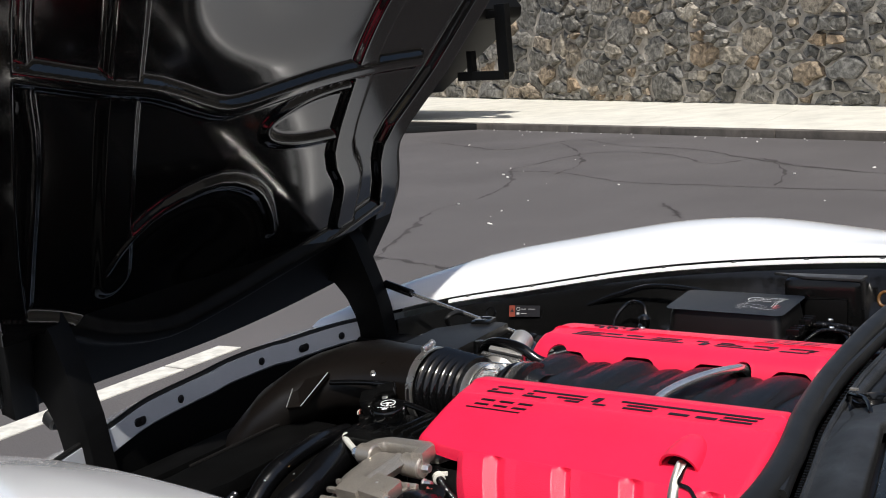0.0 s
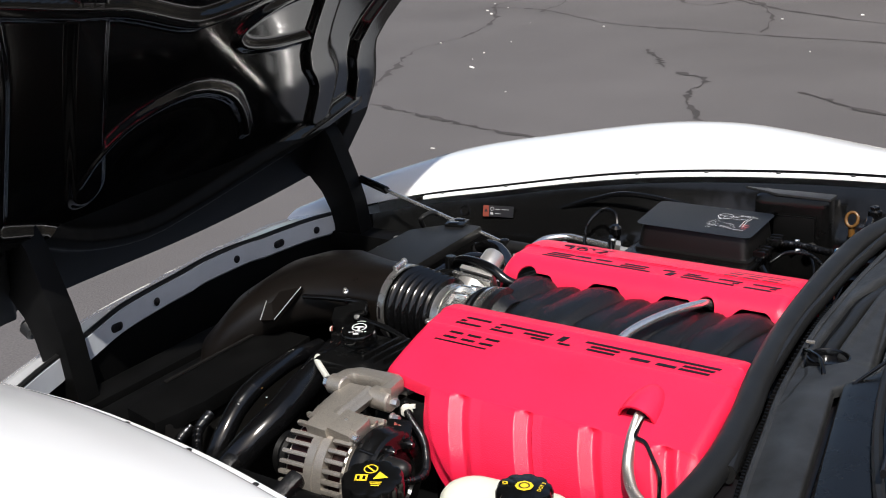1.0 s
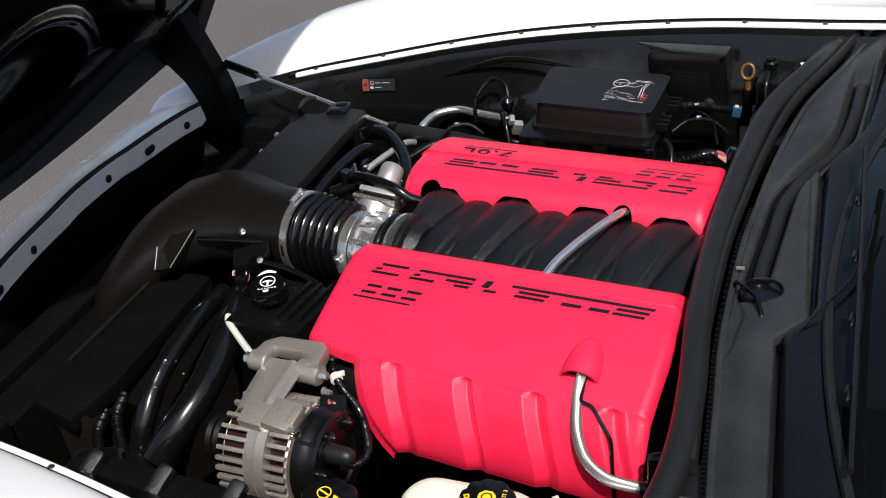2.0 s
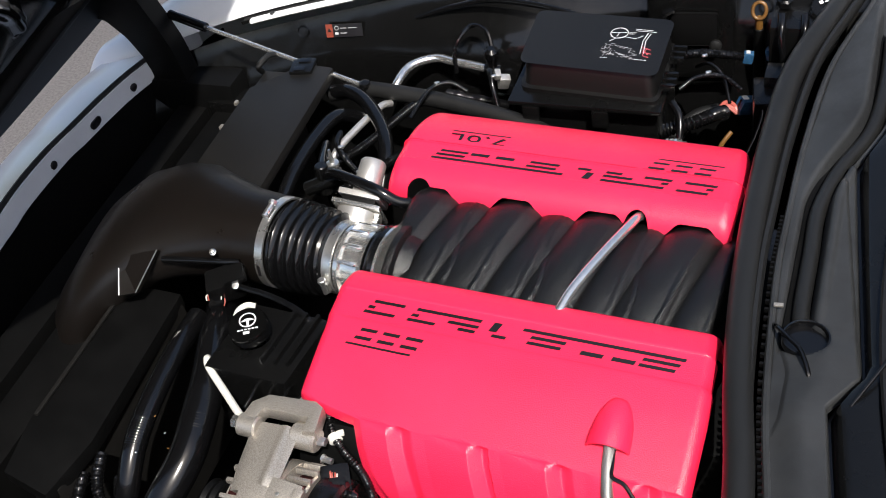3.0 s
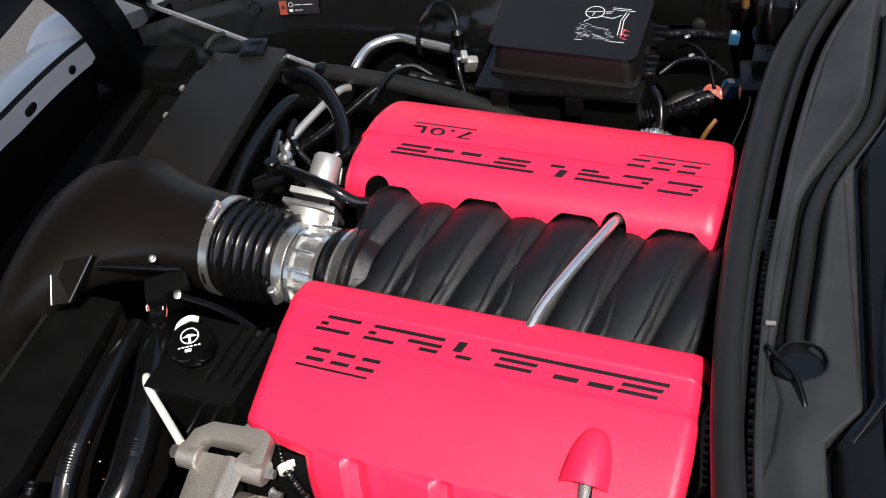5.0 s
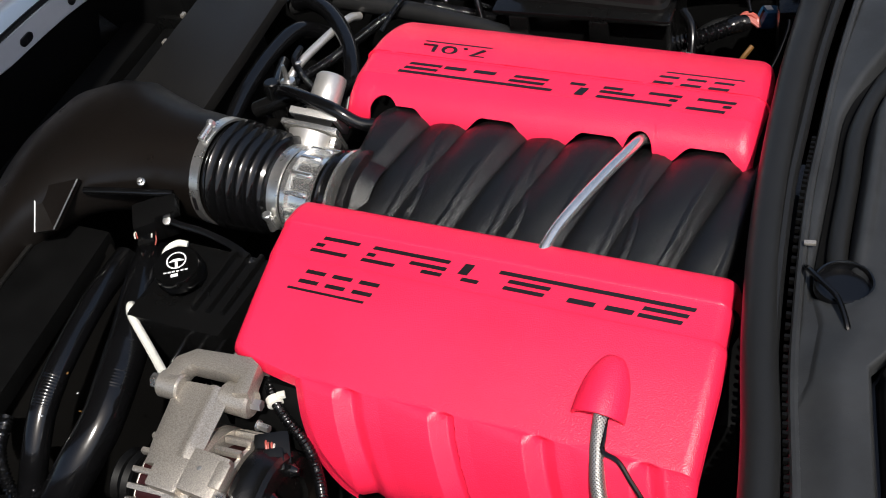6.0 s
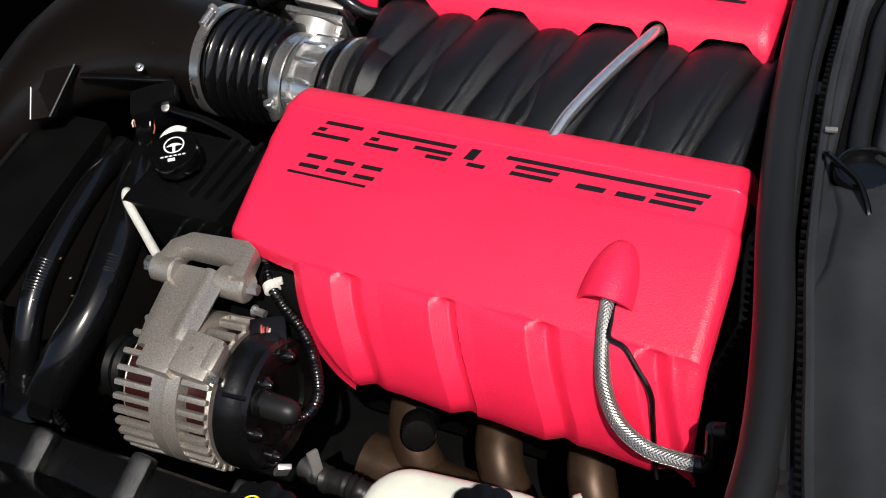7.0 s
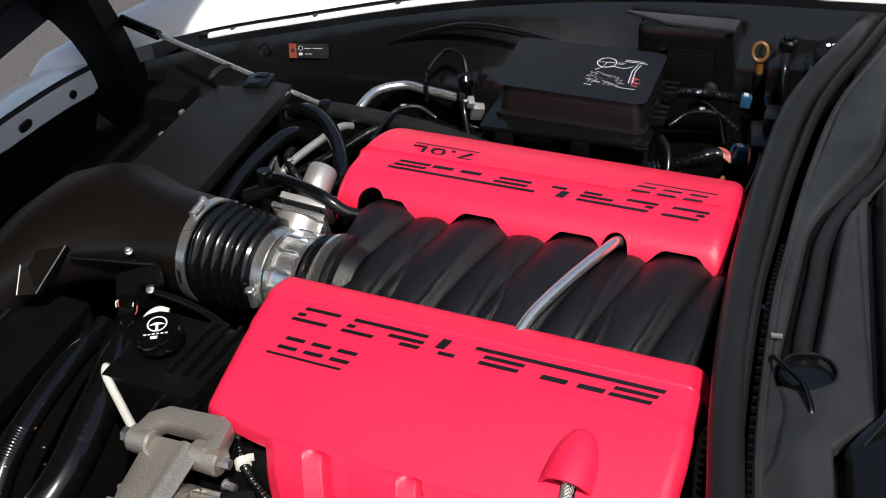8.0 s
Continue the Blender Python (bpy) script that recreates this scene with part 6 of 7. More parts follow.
part("cap_tab", box((0.018, 0.014, 0.010), pose(0.040, -0.600, 0.757, -10, 5, 20), 0.004), M["plastic"], wash)

# clutch fluid reservoir
cl = thing("clutch_fluid_reservoir", (0.18, -0.625, 0.58), "small black-capped clutch fluid reservoir on its bracket", "fluid reservoir")
part("body", lathe([(0.02, 0), (0.024, 0.005), (0.024, 0.13), (0.027, 0.135), (0.027, 0.143)], (0.160, -0.617, 0.61), (0.0, 0.03, 1), 24), M["plastic"], cl)
n1 = Vector((0.05, -0.06, 1))
cap = knob((0.160, -0.612, 0.752), 0.0305, 0.022, n1, 12, cl, "ridged black cap with pale printing", 0.05)
m = on_cap(Vector((0.160, -0.612, 0.752)) + n1.normalized() * 0.0228, n1, VIEW_UP) @ Matrix.Diagonal((0.78, 0.78, 1, 1))
b = lathe([(0.0115, 0), (0.0115, 0.004), (0.010, 0.0052), (0, 0.0054)], Vector((0.160, -0.612, 0.752)) + n1.normalized() * 0.0225, n1, 24)
part("cap_button", b, M["plastic"], cap)
m2 = m @ Matrix.Translation((0, 0, 0.0056))
part("cap_symbol", flat([rect(-0.001, 0.001, -0.008, 0.008), rect(-0.006, 0.006, 0.001, 0.0025), rect(0.004, 0.010, -0.005, -0.0038)], m2), M["whiteprint"], cap, smooth=0)
words("DOT 4", 0.0095, m @ Matrix.Translation((-0.018, -0.016, 0)) @ Matrix.Rotation(math.radians(-60), 4, "Z"), M["whiteprint"], cap, "printing", 0.0002)
part("cap_symbol", flat([rect(0.020, 0.022, 0.006, 0.016), rect(0.028, 0.030, 0.006, 0.016), rect(0.020, 0.030, 0.006, 0.008), rect(0.020, 0.030, 0.014, 0.016)], m), M["whiteprint"], cap, smooth=0)
b = box((0.09, 0.012, 0.06), pose(0.13, -0.60, 0.70, 0, 0, 10), 0.004)
box((0.03, 0.05, 0.012), pose(0.125, -0.615, 0.735, 0, 10, 10), 0.003, bm=b)
part("bracket", b, M["plastic"], cl)
for i, (x, y) in enumerate(((0.12, -0.645), (0.205, -0.672), (0.238, -0.64))):
    solo("brake_line", tube([(x, y, 0.60), (x + 0.01, y, 0.69), (x + 0.03, y + 0.02, 0.72), (x + 0.07, y + 0.04, 0.70)], 0.0035, 8, 6), M["steel"], "thin bright metal brake line", "pipe", "brake lines")

# fuse box on the passenger's side
fuse = thing("fuse_box", (-0.06, 0.44, 0.60), "black underhood fuse box with printed diagram on its lid", "fuse box")
FZ = 0.788
outline = [(-0.150, 0.543), (0.056, 0.533), (0.056, 0.406), (-0.143, 0.420)]
b = bmesh.new()
loops = []
cx, cy = sum(p[0] for p in outline) / 4, sum(p[1] for p in outline) / 4
for grow, flare, z in ((0.011, 0.005, 0.738), (0.011, 0.005, 0.745), (0.006, 0.004, 0.747), (0.005, 0.003, 0.753), (0.003, 0.002, 0.774), (0.0015, 0.001, 0.7805), (-0.001, 0, 0.7845), (-0.0045, 0, 0.7870), (-0.009, 0, FZ)):
    pts = [Vector((x + math.copysign(grow, x - cx), y + math.copysign(grow, y - cy) - (flare if y < cy else 0), z + 0.02 * (y - 0.465))) for x, y in outline]
    loop = []
    for k in range(4):
        # rounded corners
        p, back, ahead = pts[k], (pts[k - 1] - pts[k]).normalized() * 0.016, (pts[(k + 1) % 4] - pts[k]).normalized() * 0.016
        loop += [b.verts.new(p + back * (1 - t) ** 2 + ahead * t ** 2) for t in lin(0, 1, 6)]
    loops.append(loop)
for r1, r2 in zip(loops, loops[1:]):
    for i in range(len(r1)):
        b.faces.new((r1[i], r1[(i + 1) % len(r1)], r2[(i + 1) % len(r1)], r2[i]))
b.faces.new(loops[-1])
bmesh.ops.recalc_face_normals(b, faces=b.faces[:])
lid = part("lid", b, M["lid"], fuse, "satin black lid with rounded edges")
part("base", box((0.222, 0.135, 0.13), pose(-0.046, 0.463, 0.672), 0.010), M["plastic"], fuse)
part("rim", box((0.240, 0.168, 0.008), pose(-0.046, 0.459, 0.734), 0.003), M["plastic"], fuse)
for y in (0.415, 0.430, 0.445, 0.485, 0.50, 0.515):
    part("latch_rib", box((0.022, 0.006, 0.012), pose(0.077, y, 0.755), 0.002), M["plastic"], fuse)
for x in (-0.13, -0.02):
    part("side_tab", box((0.026, 0.010, 0.030), pose(x, 0.378, 0.715), 0.003), M["plastic"], fuse)
m = Matrix.Translation((0.006, 0.470, FZ + 0.0010)) @ Matrix.Rotation(math.radians(1.1), 4, "X") @ Matrix.Diagonal((1.04, 1.04, 1, 1))


def strokes(lines, w, base):
    b2 = bmesh.new()
    for (x0, y0), (x1, y1) in lines:
        L = math.hypot(x1 - x0, y1 - y0)
        nx, ny = -(y1 - y0) / L * w / 2, (x1 - x0) / L * w / 2
        flat([[(x0 + nx, y0 + ny), (x0 - nx, y0 - ny), (x1 - nx, y1 - ny), (x1 + nx, y1 + ny)]], base, b2)
    return b2


b = strokes([((-0.030, 0.028), (-0.008, 0.030)), ((-0.019, 0.029), (-0.021, 0.019)), ((0.004, 0.040), (0.030, 0.038)), ((0.004, 0.036), (0.036, 0.034)), ((0.024, 0.031), (0.020, 0.012)), ((0.020, 0.012), (0.022, -0.020)),
             ((0.028, 0.030), (0.024, 0.012)), ((0.024, 0.012), (0.027, -0.020)), ((-0.012, 0.020), (0.008, 0.016)), ((0.008, 0.016), (0.018, 0.024)), ((-0.024, 0.014), (-0.010, 0.018)), ((-0.030, 0.006), (-0.022, 0.014)),
             ((-0.034, -0.034), (-0.024, -0.034)), ((0.016, -0.034), (0.034, -0.035)), ((-0.004, 0.030), (0.006, 0.031)), ((-0.004, 0.027), (0.004, 0.0275))], 0.0009, m)
tagged(part("diagram", b, M["whiteprint"], lid, "white line diagram", smooth=0), kind="stuff")
part("diagram_wheel", ring(0.0135, 0.0011, m @ Matrix.Translation((-0.019, 0.028, 0))), M["whiteprint"], lid, smooth=0)
rnd = random.Random(5)
fine = []
for i in range(46):
    u, w = rnd.uniform(0, 1), rnd.uniform(0, 1)
    p = (-0.034 + 0.050 * u - 0.006 * w, 0.006 - 0.014 * u - 0.026 * w)
    d = (0.012, -0.0034) if rnd.random() < 0.6 else (-0.002, -0.008)
    k = rnd.uniform(0.3, 1.1)
    fine.append((p, (p[0] + d[0] * k, p[1] + d[1] * k)))
drawing = strokes(fine, 0.0006, m)
tagged(part("diagram_drawing", drawing, M["greyprint"], lid, "grey fine line drawing", smooth=0), kind="stuff")
b = strokes([((0.022, -0.004), (0.036, -0.010)), ((0.024, -0.010), (0.034, -0.022)), ((0.030, -0.006), (0.026, -0.022)), ((0.024, -0.016), (0.038, -0.019)), ((0.026, -0.024), (0.036, -0.028))], 0.0011, m)
tagged(part("diagram_accent", b, M["redprint"], lid, smooth=0), kind="stuff")

# warning label on the inner fender
lab = thing("warning_label", (-0.57, 0.552, 0.70), "orange and black warning label on the inner fender", "label")
LM = Matrix.Translation((-0.522, 0.5495, 0.7285)) @ Matrix.Rotation(math.radians(10), 4, "Z") @ Matrix.Rotation(math.radians(72), 4, "X") @ Matrix.Scale(0.90, 4)
part("backing", box((0.074, 0.026, 0.001), LM, 0), M["letter"], lab, smooth=0)
part("orange_field", box((0.014, 0.026, 0.0006), LM @ Matrix.Translation((-0.030, 0, 0.001)), 0), M["orange"], lab, smooth=0)
b = ring(0.0045, 0.001, LM @ Matrix.Translation((-0.015, 0.005, 0.0012)))
flat([rect(-0.008, 0.004, 0.004, 0.0052), rect(0.008, 0.026, 0.004, 0.0052), rect(-0.008, 0.006, -0.006, -0.0048), rect(-0.019, -0.012, -0.008, -0.003)], LM @ Matrix.Translation((0, 0, 0.0012)), b)
part("print_bars", b, M["greyprint"], lab, smooth=0)
part("print_bars", flat([[(-0.0345, -0.002), (-0.0255, -0.002), (-0.030, 0.006)]], LM @ Matrix.Translation((0, 0, 0.0016))), M["letter"], lab, smooth=0)

part("moulded_plug", lathe([(0.017, 0), (0.016, 0.006), (0.010, 0.011), (0, 0.013)], (-0.592, 0.540, 0.690), (0.1, -0.85, 0.5), 20), M["hose"], car)
part("fender_plug", lathe([(0.0115, 0), (0.012, 0.002), (0.0105, 0.004), (0.0085, 0.002), (0.007, 0.0), (0, 0.0)], (-0.602, 0.5475, 0.722), (0.1, -0.9, 0.4), 24), M["hose"], car)
# hood gas strut on the passenger's side
st = thing("gas_strut", (-0.52, 0.44, 0.68), "hood gas strut with black cylinder and bright rod", "gas strut")
s0, s1 = Vector((-0.822, 0.480, 0.790)), Vector((-0.433, 0.42, 0.710))
mid = s0.lerp(s1, 0.20)
part("cylinder", rod(s0, mid, 0.0085, 16), M["gloss"], st)
part("piston_rod", rod(mid, s1, 0.0042, 14), M["bright"], st, "bright chromed piston rod")
part("ball_socket", lathe([(0, -0.010), (0.009, -0.007), (0.011, 0), (0.009, 0.008), (0, 0.011)], s1, (0, 0, 1), 14), M["plastic"], st)

# pipes, hoses and wiring on the passenger's side
solo("coolant_pipe", tube([(-0.400, 0.425, 0.670), (-0.391, 0.455, 0.695), (-0.380, 0.495, 0.702), (-0.344, 0.520, 0.703), (-0.307, 0.515, 0.702), (-0.245, 0.505, 0.700), (-0.225, 0.505, 0.698)], 0.0075, 12, 8), M["bright"], "bent bright aluminium air conditioning pipe", "pipe")
solo("pipe_valve", merge(lathe([(0.012, 0), (0.014, 0.003), (0.014, 0.02), (0.009, 0.022), (0.009, 0.04), (0.012, 0.042), (0.012, 0.055), (0.006, 0.06)], (-0.235, 0.500, 0.690), (0.1, -0.1, 1), 16), box((0.03, 0.022, 0.02), pose(-0.215, 0.495, 0.675, 0, 30, 20), 0.005)), M["hose"], "black capped pipe valve fitting", "valve")
solo("service_cap", lathe([(0.013, 0), (0.0155, 0.002), (0.0155, 0.008), (0.013, 0.010), (0, 0.0105)], (-0.225, 0.515, 0.655), (0.05, -0.65, 0.75), 24), M["bright"], "round chromed service cap beside the fuse box", "cap")
solo("cable", tube([(-0.30, 0.500, 0.690), (-0.300, 0.515, 0.735), (-0.275, 0.535, 0.762), (-0.245, 0.525, 0.760), (-0.232, 0.508, 0.735)], 0.004, 8, 8), M["hose"], "looping thin black cable", "cable")
solo("heater_hose", tube([(-0.50, 0.418, 0.690), (-0.44, 0.424, 0.700), (-0.373, 0.418, 0.702), (-0.271, 0.405, 0.700), (-0.158, 0.380, 0.695), (-0.08, 0.355, 0.685)], 0.014, 14, 8), M["rubber"], "matte black heater hose above the far cover", "hose")
solo("heater_hose", tube([(-0.50, 0.420, 0.690), (-0.46, 0.408, 0.706), (-0.415, 0.380, 0.708), (-0.365, 0.322, 0.702), (-0.340, 0.268, 0.690), (-0.335, 0.22, 0.66)], 0.0125, 14, 9), M["hose"], "curved black hose dropping behind the throttle body", "hose")
solo("hose", tube([(-0.435, 0.385, 0.670), (-0.455, 0.35, 0.700), (-0.466, 0.29, 0.706), (-0.468, 0.20, 0.704), (-0.462, 0.12, 0.69), (-0.455, 0.06, 0.66)], 0.0115, 14, 8), M["hose"], "shiny black hose beside the shroud", "hose")
solo("vacuum_hose", tube([(-0.445, 0.275, 0.700), (-0.425, 0.22, 0.712), (-0.40, 0.165, 0.72), (-0.385, 0.13, 0.735)], 0.008, 12, 8), M["hose"], "small black vacuum hose", "hose")
solo("breather_hose", tube([(-0.375, 0.135, 0.760), (-0.345, 0.118, 0.785), (-0.305, 0.098, 0.795), (-0.262, 0.085, 0.792), (-0.232, 0.084, 0.775), (-0.208, 0.098, 0.764)], 0.0080, 14, 9), M["hose"], "black breather hose entering the red cover", "hose")
solo("hose_tee", merge(rod((-0.40, 0.120, 0.745), (-0.345, 0.135, 0.765), 0.011, 14), rod((-0.372, 0.128, 0.735), (-0.372, 0.132, 0.785), 0.010, 14)), M["plastic"], "black plastic hose junction", "hose joint")
solo("sensor", merge(lathe([(0.010, 0), (0.011, 0.002), (0.011, 0.014), (0.006, 0.016), (0.006, 0.022), (0.010, 0.024), (0.010, 0.030), (0.004, 0.032), (0.002, 0.055)], (-0.392, 0.195, 0.705), (0, 0, 1), 14), rod((-0.36, 0.19, 0.70), (-0.33, 0.235, 0.71), 0.006, 10)), M["steel"], "small plated pressure sensor", "sensor")
solo("ribbed_conduit", tube([(-0.385, 0.16, 0.700), (-0.34, 0.21, 0.705), (-0.30, 0.27, 0.71), (-0.27, 0.32, 0.71)], 0.007, 10, 8, ridges=0.0012, pitch=0.005), M["hose"], "ribbed black wiring conduit", "wiring", "far side conduits")
solo("ribbed_conduit", tube([(-0.31, 0.475, 0.665), (-0.25, 0.46, 0.668), (-0.19, 0.45, 0.668)], 0.008, 10, 8, ridges=0.0012, pitch=0.005), M["hose"], "ribbed black wiring conduit", "wiring", "far side conduits")
solo("ribbed_conduit", tube([(0.075, 0.513, 0.745), (0.11, 0.530, 0.740), (0.145, 0.540, 0.732), (0.172, 0.545, 0.727)], 0.0068, 12, 8, ridges=0.0008, pitch=0.006), M["hose"], "ribbed black wiring conduit", "wiring", "far side conduits")
solo("ribbed_conduit", tube([(0.075, 0.395, 0.690), (0.11, 0.400, 0.700), (0.14, 0.425, 0.70), (0.155, 0.45, 0.69)], 0.010, 12, 8, ridges=0.0014, pitch=0.006), M["hose"], "ribbed black wiring conduit", "wiring", "far side conduits")
solo("ribbed_conduit", tube([(0.06, 0.335, 0.690), (0.095, 0.338, 0.708), (0.13, 0.325, 0.705), (0.15, 0.30, 0.68)], 0.010, 12, 8, ridges=0.0014, pitch=0.006), M["bright"], "foil-wrapped conduit beside the red cover", "wiring")
solo("taped_harness", tube([(0.075, 0.42, 0.600), (0.082, 0.455, 0.635), (0.105, 0.485, 0.648), (0.138, 0.505, 0.650)], 0.012, 12, 8), M["rubber"], "cloth-taped grey wiring harness", "wiring")
b = tube([(0.135, 0.500, 0.648), (0.146, 0.512, 0.660), (0.160, 0.515, 0.654), (0.166, 0.505, 0.644)], 0.0035, 8, 6)
for i in range(4):
    tube([(0.136, 0.498 + 0.004 * i, 0.648), (0.149, 0.503 + 0.004 * i, 0.658 - 0.001 * i), (0.167, 0.501 + 0.004 * i, 0.648)], 0.0022, 6, 5, bm=b)
solo("wire_bundle", b, M["pinkwire"], "bare salmon and white wires at a connector", "wiring")
for c, r, s in (((0.176, 0.522, 0.650), (10, 20, 40), (0.026, 0.018, 0.028)), ((0.176, 0.545, 0.726), (0, 10, 10), (0.016, 0.014, 0.018)), ((0.214, 0.565, 0.722), (0, -10, -10), (0.026, 0.016, 0.020))):
    cn = thing("connector", (c[0], c[1], c[2] - s[2] / 2), "blue electrical connector with black shell", "connector", "blue connectors")
    part("shell", box(s, pose(*c, *r), 0.004), M["blue"], cn)
    part("lock_tab", box((s[0] * 0.4, s[1] * 0.5, 0.004), pose(c[0], c[1], c[2] + s[2] * 0.5, *r), 0.001), M["greyprint"], cn)
    part("shell_rib", box((s[0] * 1.06, s[1] * 0.25, s[2] * 0.9), pose(*c, *r), 0.002), M["plastic"], cn)
solo("control_module", merge(box((0.08, 0.07, 0.10), pose(0.235, 0.47, 0.675, 0, 0, 10), 0.008), box((0.05, 0.04, 0.02), pose(0.235, 0.49, 0.735), 0.004)), M["plastic"], "black control module block between connectors", "control unit")
b = tube([(0.150, 0.400, 0.645), (0.160, 0.410, 0.662), (0.170, 0.425, 0.672)], 0.0035, 8, 5)
solo("orange_wire", b, M["brassy"], "short orange wire stub", "wiring")
dip = thing("dipstick", (0.20, 0.60, 0.66), "yellow ring-pull dipstick handle", "dipstick")
part("ring", tube([(0.184 + 0.0105 * math.cos(a), 0.600 + 0.005 * math.sin(a), 0.776 + 0.012 * math.sin(a)) for a in lin(0, 2 * math.pi, 15)], 0.0030, 10, 3), M["brassy"], dip, "yellow plastic pull ring")
part("stem", rod((0.184, 0.600, 0.742), (0.184, 0.600, 0.764), 0.006, 12), M["brassy"], dip)
part("guide_tube", rod((0.184, 0.600, 0.60), (0.184, 0.600, 0.744), 0.008, 12), M["dark"], dip)
solo("metal_pipe", tube([(-0.428, 0.250, 0.690), (-0.418, 0.286, 0.700), (-0.394, 0.377, 0.700), (-0.385, 0.405, 0.690)], 0.0062, 12, 6), M["satin"], "dull metal pipe beside the shroud hoses", "pipe")
solo("ribbed_conduit", tube([(-0.425, 0.205, 0.690), (-0.408, 0.231, 0.700), (-0.375, 0.287, 0.702), (-0.342, 0.378, 0.700), (-0.330, 0.420, 0.690)], 0.0068, 12, 8, ridges=0.0010, pitch=0.0048), M["hose"], "ribbed black wiring conduit behind the motor cap", "wiring")
b = box((0.018, 0.014, 0.026), pose(-0.205, 0.470, 0.702, 20, 15, 30), 0.004)
box((0.010, 0.016, 0.012), pose(-0.212, 0.464, 0.720, 20, 15, 30), 0.003, bm=b)
rod((-0.222, 0.485, 0.700), (-0.240, 0.520, 0.712), 0.006, 10, bm=b)
solo("wiring_connector", b, M["satin"], "silver-grey wiring connector beside the fuse box", "connector")
# loose leads and looms between the fuse box and the bulkhead
for k, (pts, r) in enumerate((
        ([(0.09, 0.44, 0.735), (0.115, 0.45, 0.752), (0.15, 0.462, 0.748), (0.18, 0.455, 0.73)], 0.0035),
        ([(0.10, 0.52, 0.72), (0.125, 0.50, 0.742), (0.15, 0.475, 0.735), (0.165, 0.44, 0.715)], 0.0028),
        ([(0.085, 0.405, 0.735), (0.10, 0.385, 0.725), (0.104, 0.36, 0.70), (0.10, 0.34, 0.66)], 0.0060),
        ([(0.20, 0.45, 0.72), (0.215, 0.43, 0.71), (0.21, 0.40, 0.69), (0.20, 0.375, 0.67)], 0.0032),
        ([(-0.33, 0.36, 0.70), (-0.31, 0.40, 0.725), (-0.285, 0.43, 0.722), (-0.26, 0.44, 0.70)], 0.0040),
        ([(-0.225, 0.455, 0.735), (-0.214, 0.44, 0.742), (-0.205, 0.42, 0.728), (-0.195, 0.405, 0.70)], 0.0048),
        ([(-0.43, 0.30, 0.705), (-0.41, 0.25, 0.725), (-0.38, 0.215, 0.728), (-0.355, 0.20, 0.715)], 0.0045),
        ([(-0.42, 0.235, 0.70), (-0.40, 0.20, 0.722), (-0.375, 0.17, 0.73), (-0.36, 0.15, 0.742)], 0.0038))):
    solo("lead", tube(pts, r, 10, 8, ridges=0.0005 if k in (0, 4, 6) else 0, pitch=0.004), M["hose"], "thin shiny black electrical lead", "wiring", "loose leads")
for x, y, z in ((0.13, 0.458, 0.756), (-0.30, 0.418, 0.729), (-0.205, 0.43, 0.742), (-0.395, 0.235, 0.733), (-0.35, 0.195, 0.722), (0.118, 0.495, 0.760)):
    solo("clip", box((0.009, 0.005, 0.004), pose(x, y, z, 20, 10, 40), 0.001, 1), M["steel"], "tiny bright metal clip on a lead", "clip", "lead clips")
# washer jet block and reservoir by the bulkhead
blk = thing("relay_block", (0.25, 0.60, 0.60), "black relay block with bolted top and hanging leads", "relay block")
part("body", box((0.10, 0.10, 0.16), pose(0.255, 0.60, 0.70), 0.01), M["plastic"], blk)
part("nut", lathe([(0.012, 0), (0.012, 0.010), (0.008, 0.013), (0.008, 0.018), (0, 0.019)], (0.222, 0.605, 0.785), (0, -0.1, 1), 6), M["plastic"], blk)
for x in (0.222, 0.256):
    part("lead", tube([(x, 0.57, 0.79), (x + 0.003, 0.545, 0.775), (x + 0.01, 0.53, 0.72), (x + 0.012, 0.52, 0.65)], 0.0065, 10, 7), M["hose"], blk)
rad = thing("overflow_cap", (0.315, 0.56, 0.74), "black fluid cap with white symbols near the bulkhead", "cap")
part("body", lathe([(0.026, 0), (0.028, 0.003), (0.028, 0.02), (0.024, 0.024), (0, 0.025)], (0.286, 0.604, 0.770), (0, -0.35, 1), 28), M["plastic"], rad)
m = on_cap((0.286, 0.595, 0.7945), (0, -0.35, 1), VIEW_UP)
part("cap_symbol", flat([rect(-0.010, -0.004, 0.006, 0.012), rect(-0.002, 0.012, 0.006, 0.009), rect(-0.012, -0.006, -0.010, -0.004), rect(-0.004, 0.014, -0.010, -0.006)], m), M["whiteprint"], rad, smooth=0)
# strut tower cover plate
tw = thing("wheel_house_cover", (0.06, 0.62, 0.60), "black ribbed plastic wheel house cover", "panel")
part("panel", box((0.140, 0.05, 0.17), pose(0.076, 0.616, 0.725, 0, 0, 4), 0.022, 4), M["plastic"], tw)
# lighter cowl grey imitates sun and sky sheen on the black top
part("ledge", prism([(-0.02, 0.622), (0.05, 0.594), (0.148, 0.588), (0.151, 0.622)], 0.808, 0.813, None, 0.002), M["cowl"], tw)
part("recess", box((0.075, 0.006, 0.06), pose(0.085, 0.586, 0.745, 0, 0, 4), 0.006), M["dark"], tw)
for x, z in ((-0.03, 0.735), (0.12, 0.720)):
    part("fastener", lathe([(0.010, 0), (0.010, 0.006), (0.006, 0.008), (0, 0.009)], (x, 0.582, z), (0, -1, 0.1), 12), M["rubber"], tw)
part("wire_hook", tube([(0.03, 0.578, 0.700), (0.035, 0.570, 0.745), (0.04, 0.575, 0.775), (0.055, 0.578, 0.785)], 0.006, 8, 6), M["hose"], tw)
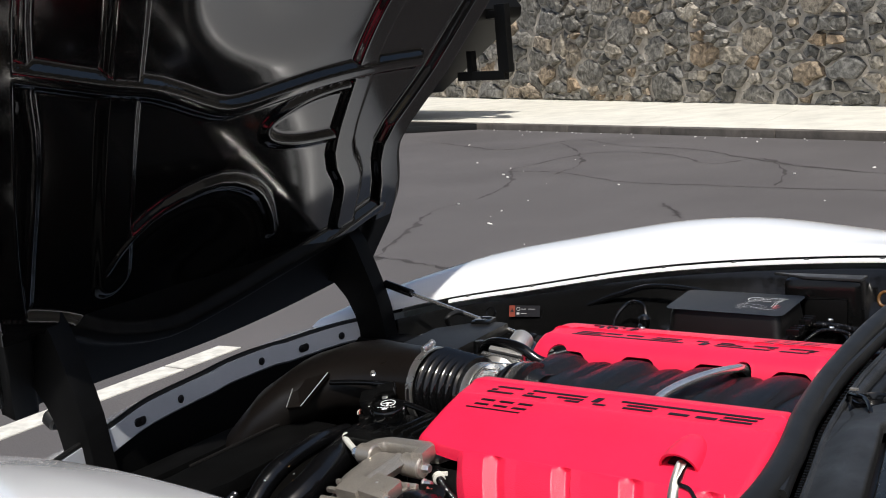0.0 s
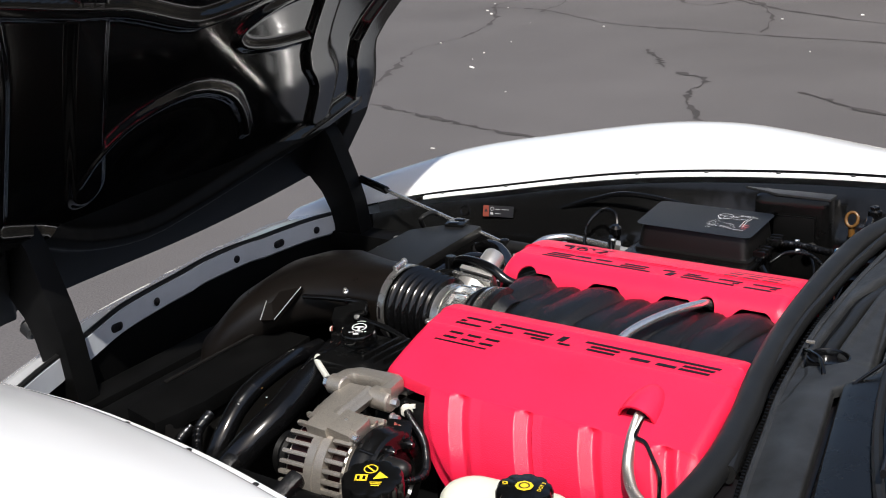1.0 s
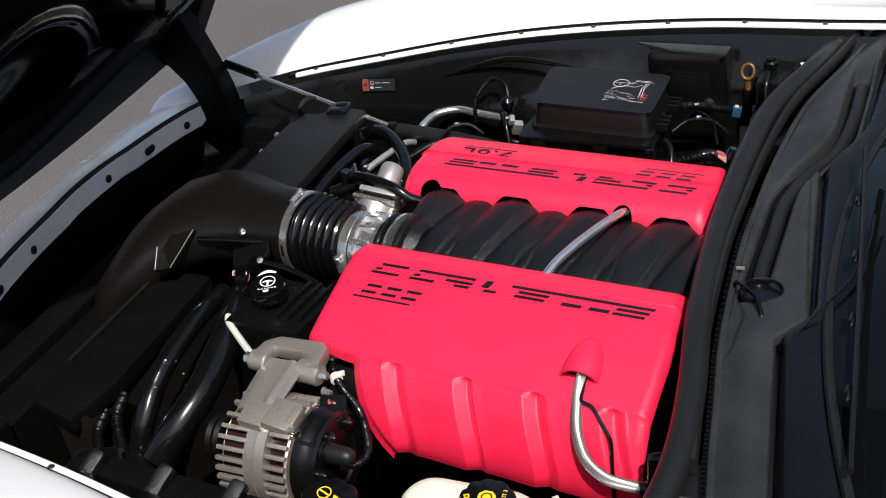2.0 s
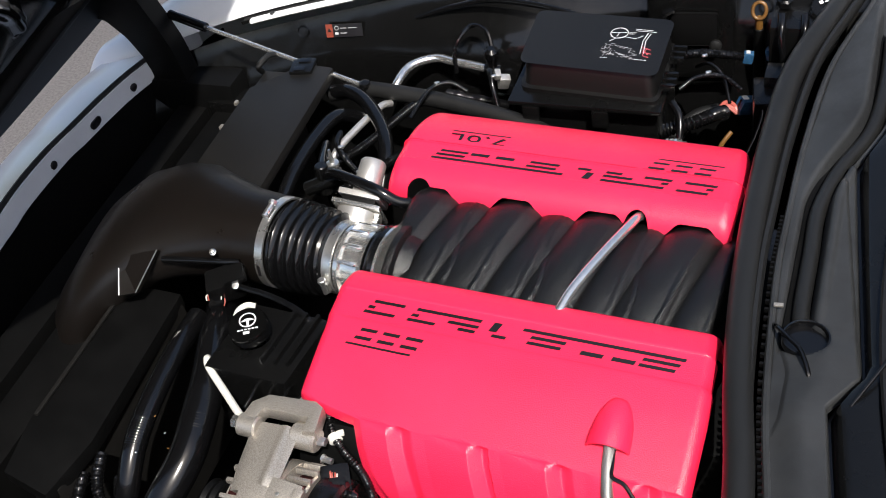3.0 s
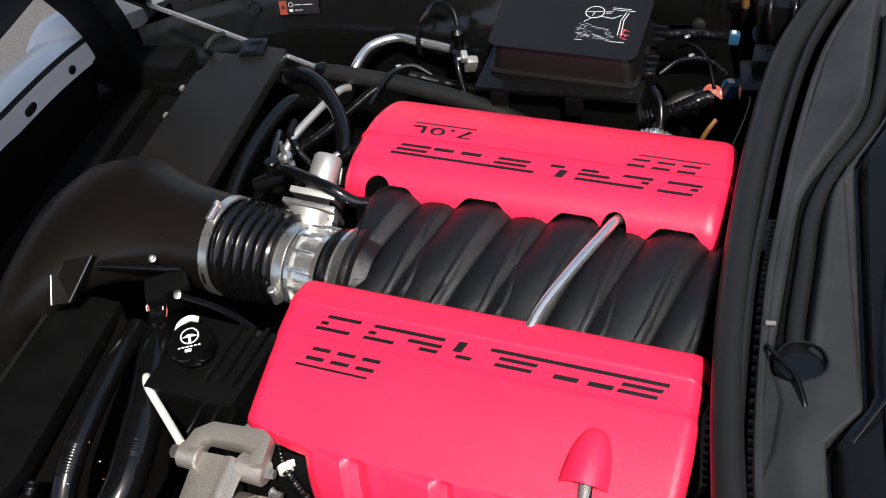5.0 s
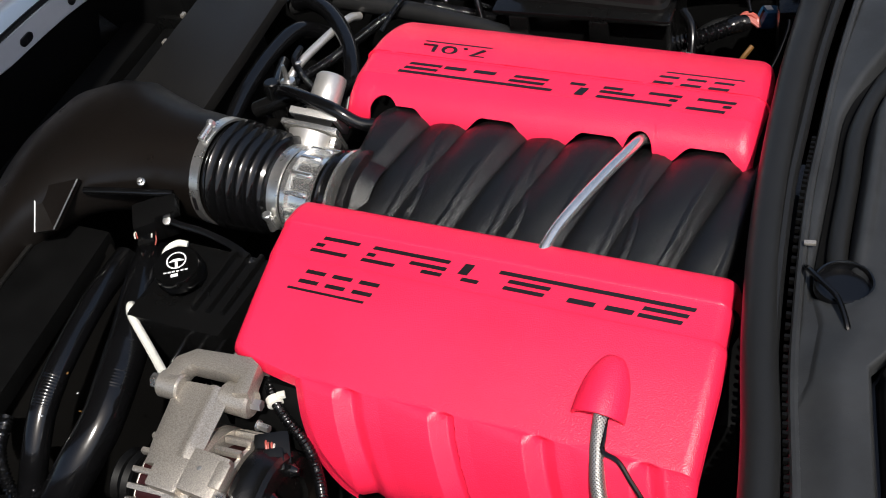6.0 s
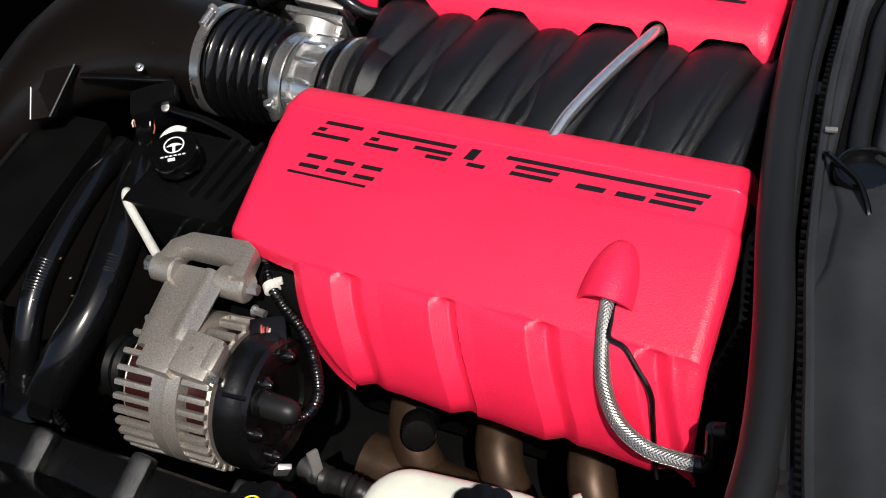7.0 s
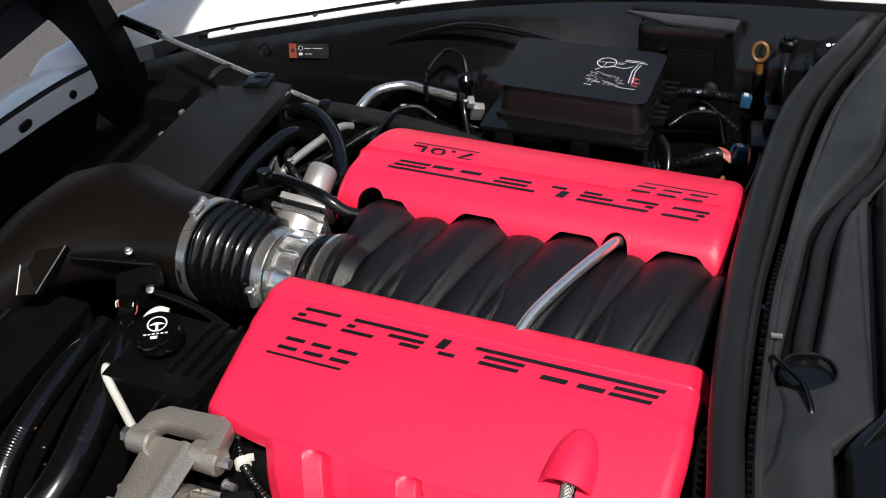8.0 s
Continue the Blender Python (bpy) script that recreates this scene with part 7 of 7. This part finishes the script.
solo("arched_cable", tube([(-0.43, 0.585, 0.722), (-0.352, 0.585, 0.755), (-0.316, 0.585, 0.767), (-0.252, 0.580, 0.785), (-0.168, 0.572, 0.785), (-0.087, 0.560, 0.774), (-0.04, 0.552, 0.760)], 0.0055, 10, 8), M["hose"], "black cable arching along the inner fender", "cable")

# parked black vehicle by the wall: only its rear rack shows past the hood
VP = KERB_P + KERB_D * -4.95 + KERB_N * -0.6
truck = thing("parked_utility_vehicle", (VP.x, VP.y, KERB_H), "black utility vehicle with open rear rack parked by the wall", "vehicle")
R = Matrix.Rotation(math.atan2(KERB_D.y, KERB_D.x), 4, "Z")


def veh(name, size, at, rot=(0, 0, 0), bevel=0.03, material="gloss"):
    m3 = Matrix.Translation((VP.x, VP.y, KERB_H)) @ R @ pose(*at, *rot)
    return part(name, box(size, m3, bevel), M[material], truck)


veh("rack_post", (0.28, 0.10, 1.0), (0.97, 0, 1.2), bevel=0.02, material="dark")
veh("rack_bar", (1.3, 0.10, 0.14), (0.32, 0, 0.66), bevel=0.02, material="dark")
veh("rack_bar", (0.9, 0.10, 0.12), (0.55, 0, 1.56), bevel=0.02, material="dark")
veh("rack_post", (0.14, 0.10, 0.4), (0.04, 0, 0.85), bevel=0.02, material="dark")
m3 = Matrix.Translation((VP.x, VP.y, KERB_H)) @ R @ pose(0, 0, 0, 90, 0, 0)
part("rear_body", prism([(0.60, 1.50), (0.66, 1.65), (0.3, 1.95), (-4.4, 1.95), (-4.4, 0.40), (-1.85, 0.38)], -0.6, 0.6, m3, 0.05), M["dark"], truck)
for k in (0.25, 0.55, 0.8):
    veh("linkage", (0.5, 0.06, 0.05), (-1.7 + 2.2 * k, -0.62, 0.50 + 1.0 * k), (0, -26, 0), 0.012, "gloss")
for dy in (-0.5, 0.5):
    m3 = Matrix.Translation((VP.x, VP.y, KERB_H)) @ R
    p = m3 @ Vector((-3.2, dy, 0.36))
    part("wheel", lathe([(0.2, -0.1), (0.34, -0.1), (0.36, -0.06), (0.36, 0.06), (0.34, 0.1), (0.2, 0.1)], p, m3.to_3x3() @ Vector((0, 1, 0)), 28), M["rubber"], truck)
# black wedge put in for the dark triangle along the kerb
ramp = thing("gutter_wedge", tuple(KERB_P + KERB_D * -5.0 + KERB_N * 0.3), "low black wedge in the gutter", "ramp")
m3 = Matrix.Translation(KERB_P + KERB_D * -5.0) @ R
part("wedge", prism([(-1.6, -1.9), (0.9, -0.15), (1.1, -0.05), (0.9, 0.0), (-1.6, 0.0)], 0.0, 0.09, m3, 0.01), M["rubber"], ramp)

# the wall's stones: those in view as pieces, the rest joined
count = 0
rest = bmesh.new()
for i, poly in enumerate(rubble(-5.2, 5.4, 0.10, 2.3, 300, 11)):
    sb = stone(poly, 100 + i)
    if count < 300:
        part("stone", sb, M["stone"], wall, smooth=0)
        count += 1
    else:
        merge(rest, sb)
for i, poly in enumerate(rubble(-5.2, 5.4, 2.3, 4.2, 130, 12) + rubble(-16, -5.2, 0.1, 4.2, 190, 13) + rubble(5.4, 16, 0.1, 4.2, 190, 14)):
    merge(rest, stone(poly, 900 + i))
tagged(part("further_stones", rest, M["stone"], wall, smooth=0), kind="stuff")
